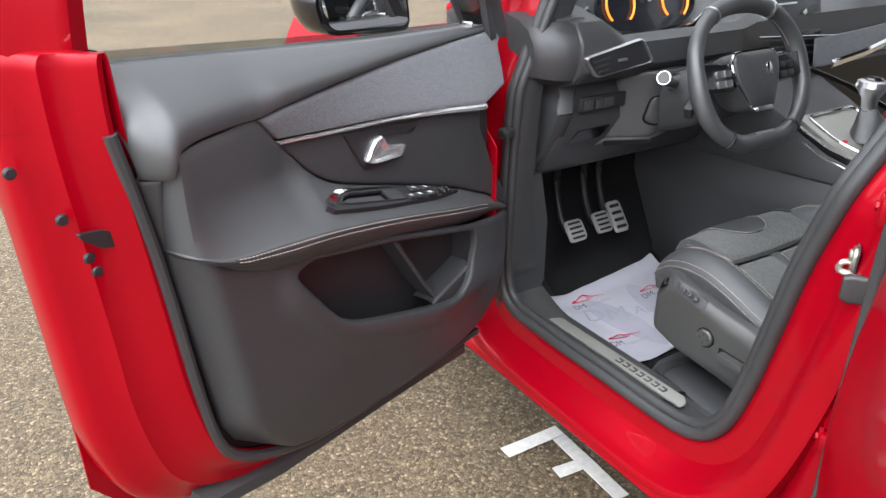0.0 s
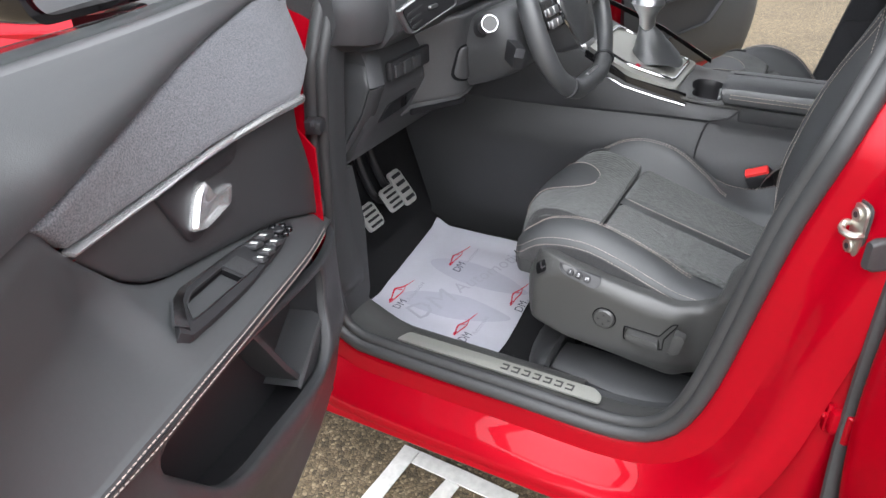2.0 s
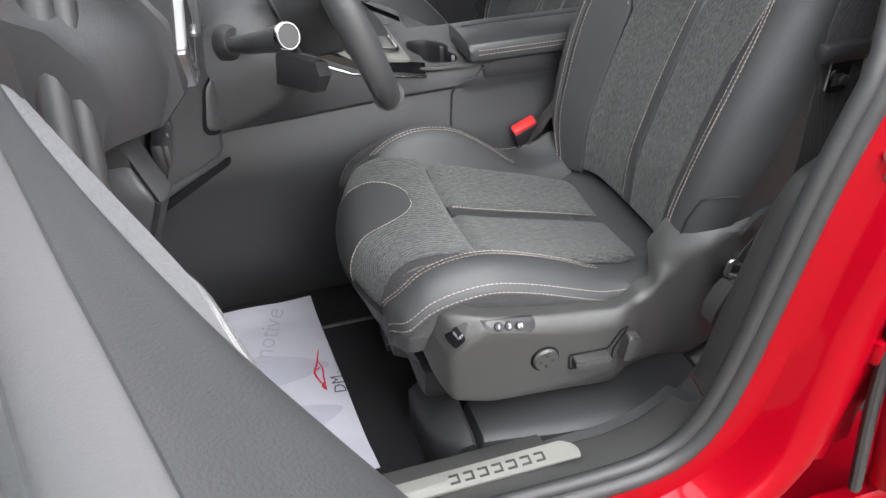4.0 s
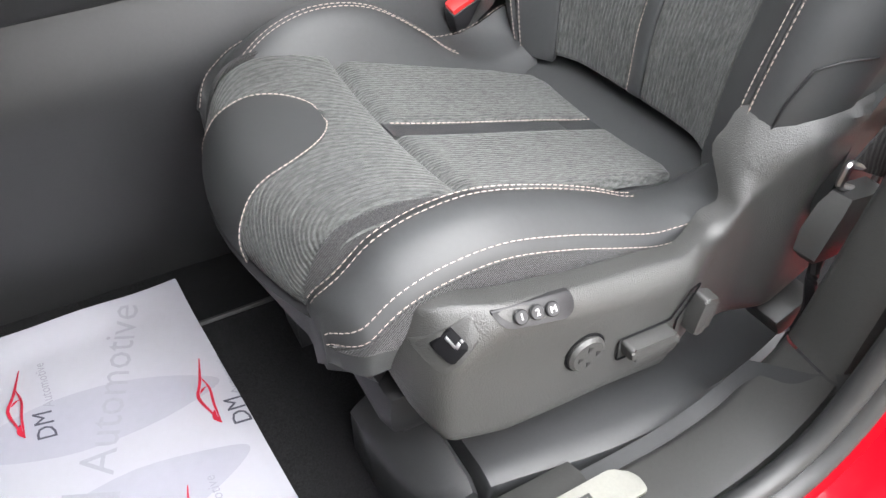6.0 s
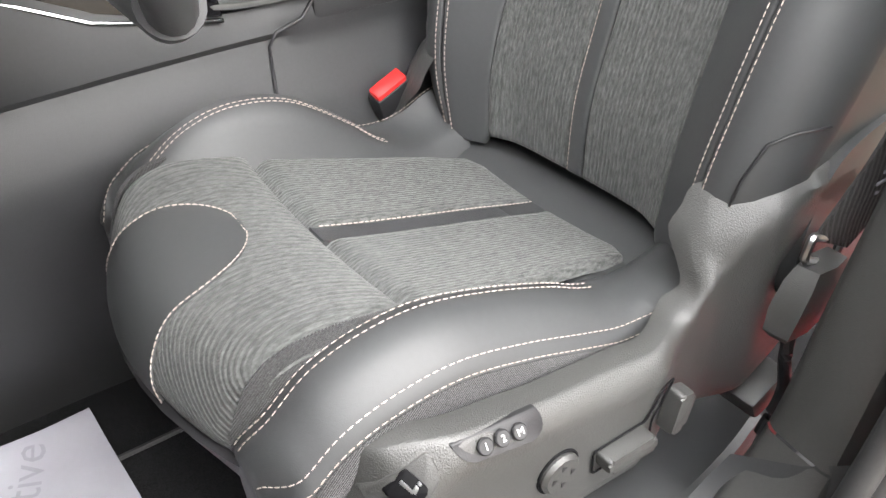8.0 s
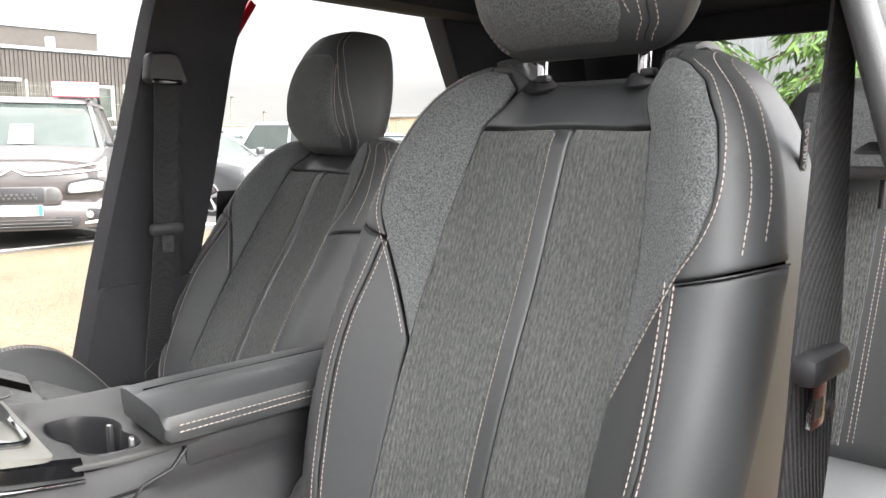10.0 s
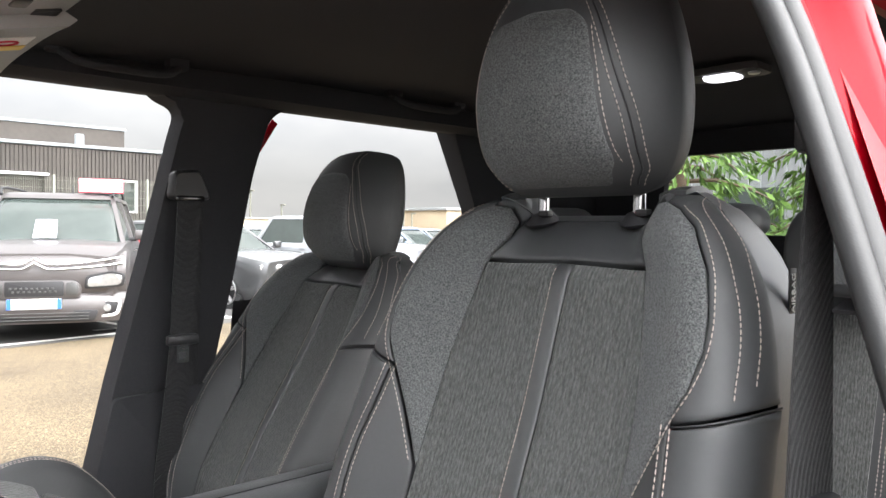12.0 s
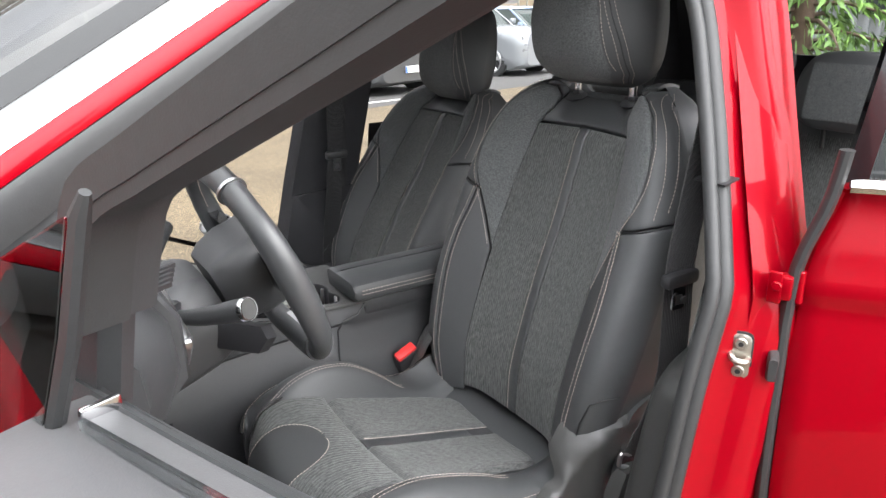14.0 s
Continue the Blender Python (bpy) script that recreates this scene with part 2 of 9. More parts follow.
def sheet(outline, place, cell, edge, depth, thick=0.0, hole=None):
    """A panel of any outline, its rim rounded off over the width edge; place(x, y, e) sets it, e being how deep the rim lies there."""
    outline = [tuple(p) for p in outline]
    if sum(x0 * y1 - x1 * y0 for (x0, y0), (x1, y1) in zip(outline, outline[1:] + outline[:1])) < 0:
        outline = outline[::-1]
    rim = closed_line(outline, max(edge * 1.2, cell * 0.5))
    loops = [rim] + ([closed_line([tuple(p) for p in hole], max(edge * 1.2, cell * 0.5))] if hole else [])
    ends = np.array(sum(loops, []))
    nxt = np.array(sum((lp[1:] + lp[:1] for lp in loops), []))
    run = nxt - ends
    run2 = np.maximum((run ** 2).sum(1), 1e-12)

    def gap(x, y):
        t = np.clip(((np.array((x, y)) - ends) * run).sum(1) / run2, 0, 1)
        return float(np.sqrt(((ends + run * t[:, None] - (x, y)) ** 2).sum(1).min()))
    xs, ys = [p[0] for p in outline], [p[1] for p in outline]
    cand = []
    k = 0
    y = min(ys)
    while y < max(ys):
        x = min(xs) + (cell / 2 if k % 2 else 0)
        while x < max(xs):
            cand.append((x, y, edge * 1.35))
            x += cell
        y += cell * 0.87
        k += 1
    for lp in loops:
        for i, p in enumerate(lp):
            a, b = lp[i - 1], lp[(i + 1) % len(lp)]
            d = Vector((b[0] - a[0], b[1] - a[1]))
            if d.length < 1e-9:
                continue
            q = Vector((-d.y, d.x)).normalized()
            for f in (0.12, 0.4, 1.0):
                for sg in (1, -1):
                    cand.append((p[0] + q.x * edge * f * sg, p[1] + q.y * edge * f * sg, edge * f * 0.8))
    verts = [Vector(p) for lp in loops for p in lp]
    deep = [depth] * len(verts)
    seen = set()
    for x, y, need in cand:
        key = (round(x / (edge * 0.09)), round(y / (edge * 0.09)))
        if key in seen or not inside(outline, x, y) or (hole and inside(loops[1], x, y)):
            continue
        g = gap(x, y)
        if g < need:
            continue
        seen.add(key)
        verts.append(Vector((x, y)))
        deep.append(depth * (1 - math.sqrt(max(0.0, 1 - (1 - min(1.0, g / edge)) ** 2))))
    edges, base = [], 0
    for lp in loops:
        edges += [(base + i, base + (i + 1) % len(lp)) for i in range(len(lp))]
        base += len(lp)
    vs, es, fs, ov, oe, of = geometry.delaunay_2d_cdt(verts, edges, [], 0, 1e-7)
    bm = bmesh.new()
    top = [bm.verts.new(Vector(place(v.x, v.y, deep[o[0]] if o else depth))) for v, o in zip(vs, ov)]
    keep = []
    for f in fs:
        c = sum((vs[i] for i in f), Vector((0, 0))) / 3
        if inside(rim, c.x, c.y) and not (hole and inside(loops[1], c.x, c.y)):
            keep.append(f)
            bm.faces.new([top[i] for i in f])
    if thick:
        back = {}
        for f in keep:
            for a, b in zip(f, f[1:] + f[:1]):
                e = bm.edges.get((top[a], top[b]))
                if len(e.link_faces) == 1:
                    for i in (a, b):
                        if i not in back:
                            back[i] = bm.verts.new(Vector(place(vs[i].x, vs[i].y, depth + thick)))
                    bm.faces.new((top[b], top[a], back[a], back[b]))
    for v in [v for v in bm.verts if not v.link_faces]:
        bm.verts.remove(v)
    return bm


def stitches(pts, pitch=0.0075, length=0.0052, r=0.0011, lift=None, bm=None):
    """Short thread stitches laid along a line of points."""
    bm = bm or bmesh.new()
    r *= 0.72
    pts = [Vector(p) for p in pts]
    total = sum((b - a).length for a, b in zip(pts, pts[1:]))
    n = max(2, int(total / pitch))
    line = []
    acc, seg = 0.0, 0
    for k in range(n):
        want = total * k / n
        while seg < len(pts) - 2 and acc + (pts[seg + 1] - pts[seg]).length < want:
            acc += (pts[seg + 1] - pts[seg]).length
            seg += 1
        d = pts[seg + 1] - pts[seg]
        if d.length < 1e-7:
            continue
        p = pts[seg] + d * ((want - acc) / d.length)
        dd = d.normalized()
        s = dd.cross(Vector((0, 0, 1)))
        s = s.normalized() if s.length > 1e-3 else Vector((1, 0, 0))
        up = s.cross(dd)
        a, b = p - dd * length / 2, p + dd * length / 2
        ring = []
        for q, rr in ((a, r * 0.6), (p, r), (b, r * 0.6)):
            ring.append([bm.verts.new(q + (s * math.cos(t) + up * math.sin(t)) * rr) for t in (0.0, 1.57, 3.14, 4.71)])
        for A, B in zip(ring, ring[1:]):
            for k2 in range(4):
                bm.faces.new((A[k2], A[(k2 + 1) % 4], B[(k2 + 1) % 4], B[k2]))
        bm.faces.new(ring[0][::-1])
        bm.faces.new(ring[-1])
    return bm


def letters(body, size, m, depth=0.0006, shear=0.0):
    """Words in Blender's own font as a mesh, lying in m's xy plane, centred."""
    cu = bpy.data.curves.new("tmp_text", "FONT")
    cu.body, cu.size, cu.extrude, cu.shear = body, size, depth / 2, shear
    cu.align_x, cu.align_y, cu.resolution_u = "CENTER", "CENTER", 2
    ob = bpy.data.objects.new("tmp_text", cu)
    me = ob.to_mesh()
    bm = bmesh.new()
    bm.from_mesh(me)
    ob.to_mesh_clear()
    bpy.data.objects.remove(ob)
    bpy.data.curves.remove(cu)
    for v in bm.verts:
        v.co = m @ (v.co + Vector((0, 0, depth / 2)))
    return bm


# ---- materials ----
def shader(name, base, rough=0.5, metal=0.0, var=0.15, scale=60.0, bump=0.0, bump_scale=600.0, coat=0.0, coat_rough=0.03, spec=0.5, big=0.08, big_scale=3.0, rough_var=0.08, tint=None):
    """A principled material: colour broken up by fine grain and by wide stains, with fine relief."""
    mat = bpy.data.materials.new(name)
    mat.use_nodes = True
    nt = mat.node_tree
    nd, lk = nt.nodes, nt.links
    bsdf = nd["Principled BSDF"]
    co = nd.new("ShaderNodeTexCoord")
    fine, wide = nd.new("ShaderNodeTexNoise"), nd.new("ShaderNodeTexNoise")
    fine.inputs["Scale"].default_value, fine.inputs["Detail"].default_value = scale, 4
    wide.inputs["Scale"].default_value, wide.inputs["Detail"].default_value = big_scale, 3
    lk.new(co.outputs["Object"], fine.inputs["Vector"])
    lk.new(co.outputs["Object"], wide.inputs["Vector"])
    m1, m2 = nd.new("ShaderNodeMix"), nd.new("ShaderNodeMix")
    for m in (m1, m2):
        m.data_type, m.blend_type = "RGBA", "MIX"
    lo = [c * (1 - var) for c in base]
    hi = [min(1, c * (1 + var)) for c in (tint or base)]
    m1.inputs[6].default_value, m1.inputs[7].default_value = (*lo, 1), (*hi, 1)
    lk.new(fine.outputs[0], m1.inputs[0])
    m2.blend_type = "MULTIPLY"
    m2.inputs[0].default_value = 1.0
    ramp = nd.new("ShaderNodeMapRange")
    ramp.inputs["From Min"].default_value, ramp.inputs["From Max"].default_value = 0.3, 0.7
    ramp.inputs["To Min"].default_value, ramp.inputs["To Max"].default_value = 1 - big, 1 + big
    lk.new(wide.outputs[0], ramp.inputs["Value"])
    lk.new(m1.outputs[2], m2.inputs[6])
    lk.new(ramp.outputs[0], m2.inputs[7])
    lk.new(m2.outputs[2], bsdf.inputs["Base Color"])
    rr = nd.new("ShaderNodeMapRange")
    rr.inputs["To Min"].default_value, rr.inputs["To Max"].default_value = max(0, rough - rough_var), min(1, rough + rough_var)
    lk.new(wide.outputs[0], rr.inputs["Value"])
    lk.new(rr.outputs[0], bsdf.inputs["Roughness"])
    bsdf.inputs["Metallic"].default_value = metal
    bsdf.inputs["Specular IOR Level"].default_value = spec
    bsdf.inputs["Coat Weight"].default_value, bsdf.inputs["Coat Roughness"].default_value = coat, coat_rough
    if bump:
        grain, bp = nd.new("ShaderNodeTexNoise"), nd.new("ShaderNodeBump")
        grain.inputs["Scale"].default_value, grain.inputs["Detail"].default_value = bump_scale, 2
        bp.inputs["Strength"].default_value, bp.inputs["Distance"].default_value = bump, 0.0006
        lk.new(co.outputs["Object"], grain.inputs["Vector"])
        lk.new(grain.outputs[0], bp.inputs["Height"])
        lk.new(bp.outputs[0], bsdf.inputs["Normal"])
    return mat


def cloth(name, dark, light, scale, stretch, rough=0.95, bump=0.6, ribs=0.0, rib_axis="X", across=None, sheen=0.15):
    """Woven or felted cloth: drawn-out flecks, with ribs where asked for."""
    mat = bpy.data.materials.new(name)
    mat.use_nodes = True
    nd, lk = mat.node_tree.nodes, mat.node_tree.links
    bsdf = nd["Principled BSDF"]
    co, mp, ns, rp = nd.new("ShaderNodeTexCoord"), nd.new("ShaderNodeMapping"), nd.new("ShaderNodeTexNoise"), nd.new("ShaderNodeValToRGB")
    mp.inputs["Scale"].default_value = stretch
    ns.inputs["Scale"].default_value, ns.inputs["Detail"].default_value, ns.inputs["Roughness"].default_value = scale, 3, 0.7
    lk.new(co.outputs["Object"], mp.inputs["Vector"])
    lk.new(mp.outputs[0], ns.inputs["Vector"])
    e = rp.color_ramp.elements
    e[0].position, e[0].color, e[1].position, e[1].color = 0.36, (*dark, 1), 0.66, (*light, 1)
    lk.new(ns.outputs[0], rp.inputs[0])
    height, colour = ns.outputs[0], rp.outputs[0]
    if ribs:
        wv, mul = nd.new("ShaderNodeTexWave"), nd.new("ShaderNodeMix")
        wv.wave_type, wv.bands_direction = "BANDS", rib_axis
        wv.inputs["Scale"].default_value, wv.inputs["Distortion"].default_value = ribs, 2.2
        wv.inputs["Detail"].default_value, wv.inputs["Detail Scale"].default_value = 2.0, 3.0
        if across:
            dt, cx = nd.new("ShaderNodeVectorMath"), nd.new("ShaderNodeCombineXYZ")
            dt.operation, dt.inputs[1].default_value = "DOT_PRODUCT", across
            lk.new(co.outputs["Object"], dt.inputs[0])
            lk.new(dt.outputs["Value"], cx.inputs[0])
            lk.new(cx.outputs[0], wv.inputs["Vector"])
        else:
            lk.new(co.outputs["Object"], wv.inputs["Vector"])
        mr = nd.new("ShaderNodeMapRange")
        mr.inputs["To Min"].default_value, mr.inputs["To Max"].default_value = 0.80, 1.05
        mr.inputs["From Min"].default_value, mr.inputs["From Max"].default_value = 0.0, 0.45
        lk.new(wv.outputs["Fac"], mr.inputs["Value"])
        mul.data_type, mul.blend_type = "RGBA", "MULTIPLY"
        mul.inputs[0].default_value = 1.0
        lk.new(colour, mul.inputs[6])
        lk.new(mr.outputs[0], mul.inputs[7])
        colour = mul.outputs[2]
        ad = nd.new("ShaderNodeMath")
        lk.new(wv.outputs["Fac"], ad.inputs[0])
        lk.new(ns.outputs[0], ad.inputs[1])
        height = ad.outputs[0]
    lk.new(colour, bsdf.inputs["Base Color"])
    bp = nd.new("ShaderNodeBump")
    bp.inputs["Strength"].default_value, bp.inputs["Distance"].default_value = bump, 0.0012
    lk.new(height, bp.inputs["Height"])
    lk.new(bp.outputs[0], bsdf.inputs["Normal"])
    bsdf.inputs["Roughness"].default_value = rough
    bsdf.inputs["Specular IOR Level"].default_value = 0.2
    bsdf.inputs["Sheen Weight"].default_value = sheen
    return mat


def glass(name, tint=(1, 1, 1), dark=0.0):
    mat = bpy.data.materials.new(name)
    mat.use_nodes = True
    b = mat.node_tree.nodes["Principled BSDF"]
    b.inputs["Base Color"].default_value = (*tint, 1)
    b.inputs["Roughness"].default_value = 0.0
    b.inputs["Transmission Weight"].default_value = 1.0
    b.inputs["IOR"].default_value = 1.45
    return mat


def glow(name, colour, strength):
    mat = bpy.data.materials.new(name)
    mat.use_nodes = True
    b = mat.node_tree.nodes["Principled BSDF"]
    b.inputs["Base Color"].default_value = (*colour, 1)
    b.inputs["Emission Color"].default_value = (*colour, 1)
    b.inputs["Emission Strength"].default_value = strength
    return mat


LEATHER = shader("black_leather", (0.043, 0.045, 0.047), 0.42, spec=0.9, var=0.10, scale=180, bump=0.35, bump_scale=900, big=0.10)
LEATHER_SMOOTH = shader("smooth_black_leather", (0.045, 0.047, 0.049), 0.55, spec=0.6, var=0.08, scale=220, bump=0.22, bump_scale=1200, big=0.10)
RIB_CUSHION = cloth("ribbed_grey_cloth_cushion", (0.050, 0.052, 0.051), (0.118, 0.122, 0.119), 330, (1.3, 0.22, 1.0), ribs=74, rib_axis="X")
RIB_BACK = cloth("ribbed_grey_cloth_back", (0.048, 0.050, 0.049), (0.122, 0.126, 0.123), 330, (1.3, 1.0, 0.22), ribs=60, rib_axis="X")
RIB_NOSE = cloth("ribbed_grey_cloth_nose", (0.050, 0.052, 0.051), (0.118, 0.122, 0.119), 330, (0.9, 0.3, 0.9), ribs=74, across=(0.6, 0.0, -0.8))
FELT = cloth("grey_felt", (0.042, 0.044, 0.045), (0.165, 0.172, 0.174), 560, (1, 1, 1), bump=0.8)
FELT_DOOR = cloth("light_grey_felt", (0.062, 0.066, 0.072), (0.215, 0.222, 0.24), 620, (1, 1, 1), bump=0.8)
SIDE_CLOTH = cloth("dark_knit_cloth", (0.026, 0.026, 0.027), (0.058, 0.058, 0.060), 700, (1, 1, 1), ribs=230, rib_axis="DIAGONAL")
THREAD = shader("beige_thread", (0.42, 0.36, 0.325), 0.8, var=0.2, scale=400, spec=0.2)
SOFT = shader("soft_black_plastic", (0.037, 0.038, 0.040), 0.46, spec=0.55, var=0.12, scale=260, bump=0.45, bump_scale=1100, big=0.08)
HARD = shader("hard_grey_plastic", (0.050, 0.050, 0.049), 0.43, spec=0.6, var=0.12, scale=300, bump=0.5, bump_scale=1000, big=0.07)
SEAT_SIDE = shader("grained_black_plastic", (0.046, 0.046, 0.045), 0.40, spec=0.7, var=0.12, scale=300, bump=0.9, bump_scale=800, big=0.07)
# black door top made pale: the sky's sheen is put into the base colour
DOOR_TOP = shader("sky_sheen_grey", (0.10, 0.10, 0.103), 0.38, spec=0.6, var=0.08, scale=300, bump=0.2, bump_scale=900, big=0.06)
DARK = shader("dark_plastic", (0.018, 0.018, 0.020), 0.5, var=0.15, scale=200, bump=0.3, bump_scale=900)
GLOSS = shader("piano_black", (0.006, 0.006, 0.007), 0.12, var=0.05, scale=40, coat=0.6, rough_var=0.03)
RUBBER = shader("black_rubber", (0.034, 0.035, 0.036), 0.48, var=0.15, scale=120, bump=0.2, bump_scale=700)
CARPET = cloth("black_carpet", (0.007, 0.007, 0.008), (0.026, 0.026, 0.028), 700, (1, 1, 1), bump=1.0, sheen=0.02)
LINER = cloth("black_roof_lining", (0.026, 0.026, 0.029), (0.046, 0.046, 0.050), 900, (1, 1, 1), bump=0.3, sheen=0.0)
GREY_LINER = cloth("pale_grey_lining", (0.33, 0.32, 0.31), (0.42, 0.41, 0.40), 900, (1, 1, 1), bump=0.2)
RED = shader("red_car_paint", (0.31, 0.0003, 0.0075), 0.34, spec=0.08, metal=0.25, var=0.06, scale=900, coat=0.32, coat_rough=0.015, big=0.04, rough_var=0.03)
CHROME = shader("chrome", (0.62, 0.62, 0.63), 0.10, metal=1.0, var=0.03, scale=50, rough_var=0.04)
SATIN = shader("satin_metal", (0.58, 0.58, 0.59), 0.32, metal=1.0, var=0.05, scale=200, rough_var=0.06)
STEEL = shader("zinc_steel", (0.48, 0.46, 0.41), 0.38, metal=0.9, var=0.15, scale=90, bump=0.2, bump_scale=300)
BRUSHED = shader("brushed_aluminium", (0.33, 0.33, 0.30), 0.42, metal=0.45, var=0.08, scale=300, bump=0.15, bump_scale=500)
# near-black: depth shade painted into wells and slots; also seams and the rocker switch
PITCH = shader("well_shade_and_rocker_black", (0.004, 0.004, 0.005), 0.7, var=0.1, scale=80, spec=0.15)
POLISHED = shader("polished_trim", (0.74, 0.74, 0.74), 0.22, metal=0.8, var=0.03, scale=80)
PEDAL = shader("bright_pedal_metal", (0.66, 0.66, 0.63), 0.35, metal=0.55, var=0.06, scale=200)
BUTTON_RED = shader("red_buckle_plastic", (0.75, 0.03, 0.03), 0.4, var=0.05, scale=100)
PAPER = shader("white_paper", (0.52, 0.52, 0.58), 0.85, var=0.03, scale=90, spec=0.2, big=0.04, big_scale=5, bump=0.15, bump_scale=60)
PAPER_GREY = shader("grey_print", (0.43, 0.43, 0.50), 0.85, var=0.04, scale=90, spec=0.2)
INK = shader("black_print", (0.10, 0.10, 0.13), 0.8, var=0.1, scale=300, spec=0.2)
INK_PALE = shader("pale_grey_print", (0.40, 0.40, 0.46), 0.85, var=0.1, scale=200, spec=0.2)
INK_GREY = shader("grey_print_line", (0.36, 0.36, 0.42), 0.8, var=0.1, scale=300, spec=0.2)
INK_RED = shader("red_print", (0.55, 0.03, 0.06), 0.8, var=0.1, scale=300, spec=0.2)
WHITE = shader("white_plastic", (0.78, 0.78, 0.77), 0.45, var=0.03, scale=80)
ROADPAINT = shader("worn_white_road_paint", (0.60, 0.59, 0.56), 0.8, var=0.25, scale=70, bump=0.6, bump_scale=200, big=0.15, big_scale=6)
BELT = cloth("black_webbing", (0.012, 0.012, 0.013), (0.04, 0.04, 0.042), 900, (1, 1, 0.4), ribs=240, rib_axis="X", rough=0.7)
GLASS = glass("clear_glass")
CARGLASS = shader("dark_car_window", (0.045, 0.056, 0.052), 0.06, var=0.05, scale=4, coat=0.0, spec=0.35, rough_var=0.02, big=0.1)
CORNER_GLASS = glass("corner_glass", (0.36, 0.40, 0.38))
TINTED = glass("tinted_glass", (0.45, 0.48, 0.48))
MIRROR = shader("mirror_glass", (0.85, 0.86, 0.87), 0.01, metal=1.0, var=0.0, scale=10, rough_var=0.0, big=0.0)
AMBER = glow("amber_display", (1.0, 0.28, 0.03), 1.2)
SCREEN = shader("dark_display_glass", (0.012, 0.013, 0.016), 0.15, var=0.05, scale=20, coat=0.5)
LAMP_GLOW = glow("lit_lamp_lens", (0.92, 0.9, 1.0), 2.2)


# ---- car body ----
car = thing("car", (0.0, 0.0, 0.0), "bright red family car with open doors and black cabin trim", "car")

# outline of the driver's door opening: y, z, turning round from the sill
OPENING = [(0.74, 0.424), (0.60, 0.42), (0.44, 0.42), (0.26, 0.421), (0.195, 0.440), (0.155, 0.485), (0.127, 0.565), (0.100, 0.70), (0.075, 0.83), (0.038, 0.96), (0.005, 1.07),
           (-0.027, 1.20), (-0.046, 1.32), (-0.022, 1.405), (0.07, 1.452), (0.22, 1.45), (0.42, 1.385), (0.60, 1.30), (0.72, 1.232), (0.772, 1.17), (0.784, 1.09), (0.792, 0.96), (0.803, 0.83), (0.809, 0.70), (0.814, 0.60), (0.806, 0.50), (0.785, 0.447)]


def side_x(z):
    """How far out the body side stands at height z."""
    return -0.80 + max(0.0, z - 0.95) * 0.40


OUT = [Vector(p) for p in curve3([(y, z, 0) for y, z in OPENING + OPENING[:1]], 120)][:-1]
OUT_N = []
for i, p in enumerate(OUT):
    d = OUT[(i + 1) % 120] - OUT[i - 1]
    OUT_N.append(Vector((-d.y, d.x, 0)).normalized() * -1.0)
if sum((p - Vector((0.4, 0.9, 0))).dot(q) for p, q in zip(OUT, OUT_N)) < 0:
    OUT_N = [-q for q in OUT_N]


def at_pillar(p):
    return smooth01((0.19 - p.x) / 0.05) * smooth01((p.y - 0.46) / 0.05)


def dip(p):
    """The inner trim turns down at the sill and back behind the centre pillar."""
    return 1.0 - 2.2 * smooth01((0.52 - p.y) / 0.07) - 1.6 * at_pillar(p)


def ring(e, dx, reach=None):
    """The opening's outline moved outwards by e (times reach) and sideways by dx."""
    pts = []
    for p, q in zip(OUT, OUT_N):
        k = e * (reach(p) if reach else 1.0)
        s = dx * (0.6 + 0.4 * smooth01((0.7 - p.y) / 0.3))
        if reach is dip:
            s *= 1 - 0.80 * at_pillar(p)
        pts.append(Vector((side_x(p.y) + s, p.x + q.x * k, p.y + q.y * k)))
    return pts


def reach(p):
    low = smooth01((0.50 - p.y) / 0.06)
    roof = smooth01((p.y - 1.1) / 0.2)
    return 1.0 - 0.06 * low - lerp(0.35, 0.82, smooth01((p.x - 0.25) / 0.2)) * roof


part("door_frame", loft([ring(-0.004, 0.010), ring(0.008, -0.004), ring(0.022, -0.008), ring(0.050, -0.012, reach), ring(0.062, -0.030, reach), ring(0.072, -0.052, reach), ring(0.085, -0.070, reach), ring(0.105, -0.076, reach), ring(0.125, -0.070, reach), ring(0.13, -0.03, reach)], caps=False), RED, car, "red painted door opening with soft folds")
seal = part("door_seal", tube(ring(-0.005, -0.004), 0.0125, 12, closed=True, up=(1, 0, 0)), RUBBER, car, "black rubber door seal")
part("seal_lip", tube(ring(-0.020, 0.006), 0.0105, 10, closed=True, up=(1, 0, 0)), RUBBER, car)
part("jamb_trim", loft([ring(-0.012, 0.008), ring(-0.022, 0.016, dip), ring(-0.026, 0.045, dip), ring(-0.020, 0.085, dip), ring(-0.018, 0.115, dip)], caps=False), SOFT, car, "black grained trim round the door opening")

# sill trim with step plate
def sill_section(y):
    k = smooth01((0.30 - y) / 0.20)
    f = smooth01((y - 0.70) / 0.16)
    z = 0.408 + 0.05 * f + 0.03 * k
    return [(-0.795, y, z - 0.012), (-0.782, y, z), (-0.765, y, z + 0.003), (-0.75, y, z - 0.002), (-0.72, y, z), (-0.69, y, z - 0.002), (-0.672, y, z - 0.010), (-0.662, y, z - 0.035), (-0.655, y, 0.27)]


part("sill_trim", loft([[Vector(p) for p in sill_section(y)] for y in [lerp(0.34, 0.90, i / 20) for i in range(21)]], closed=False), HARD, car, "dark grey grained sill trim")
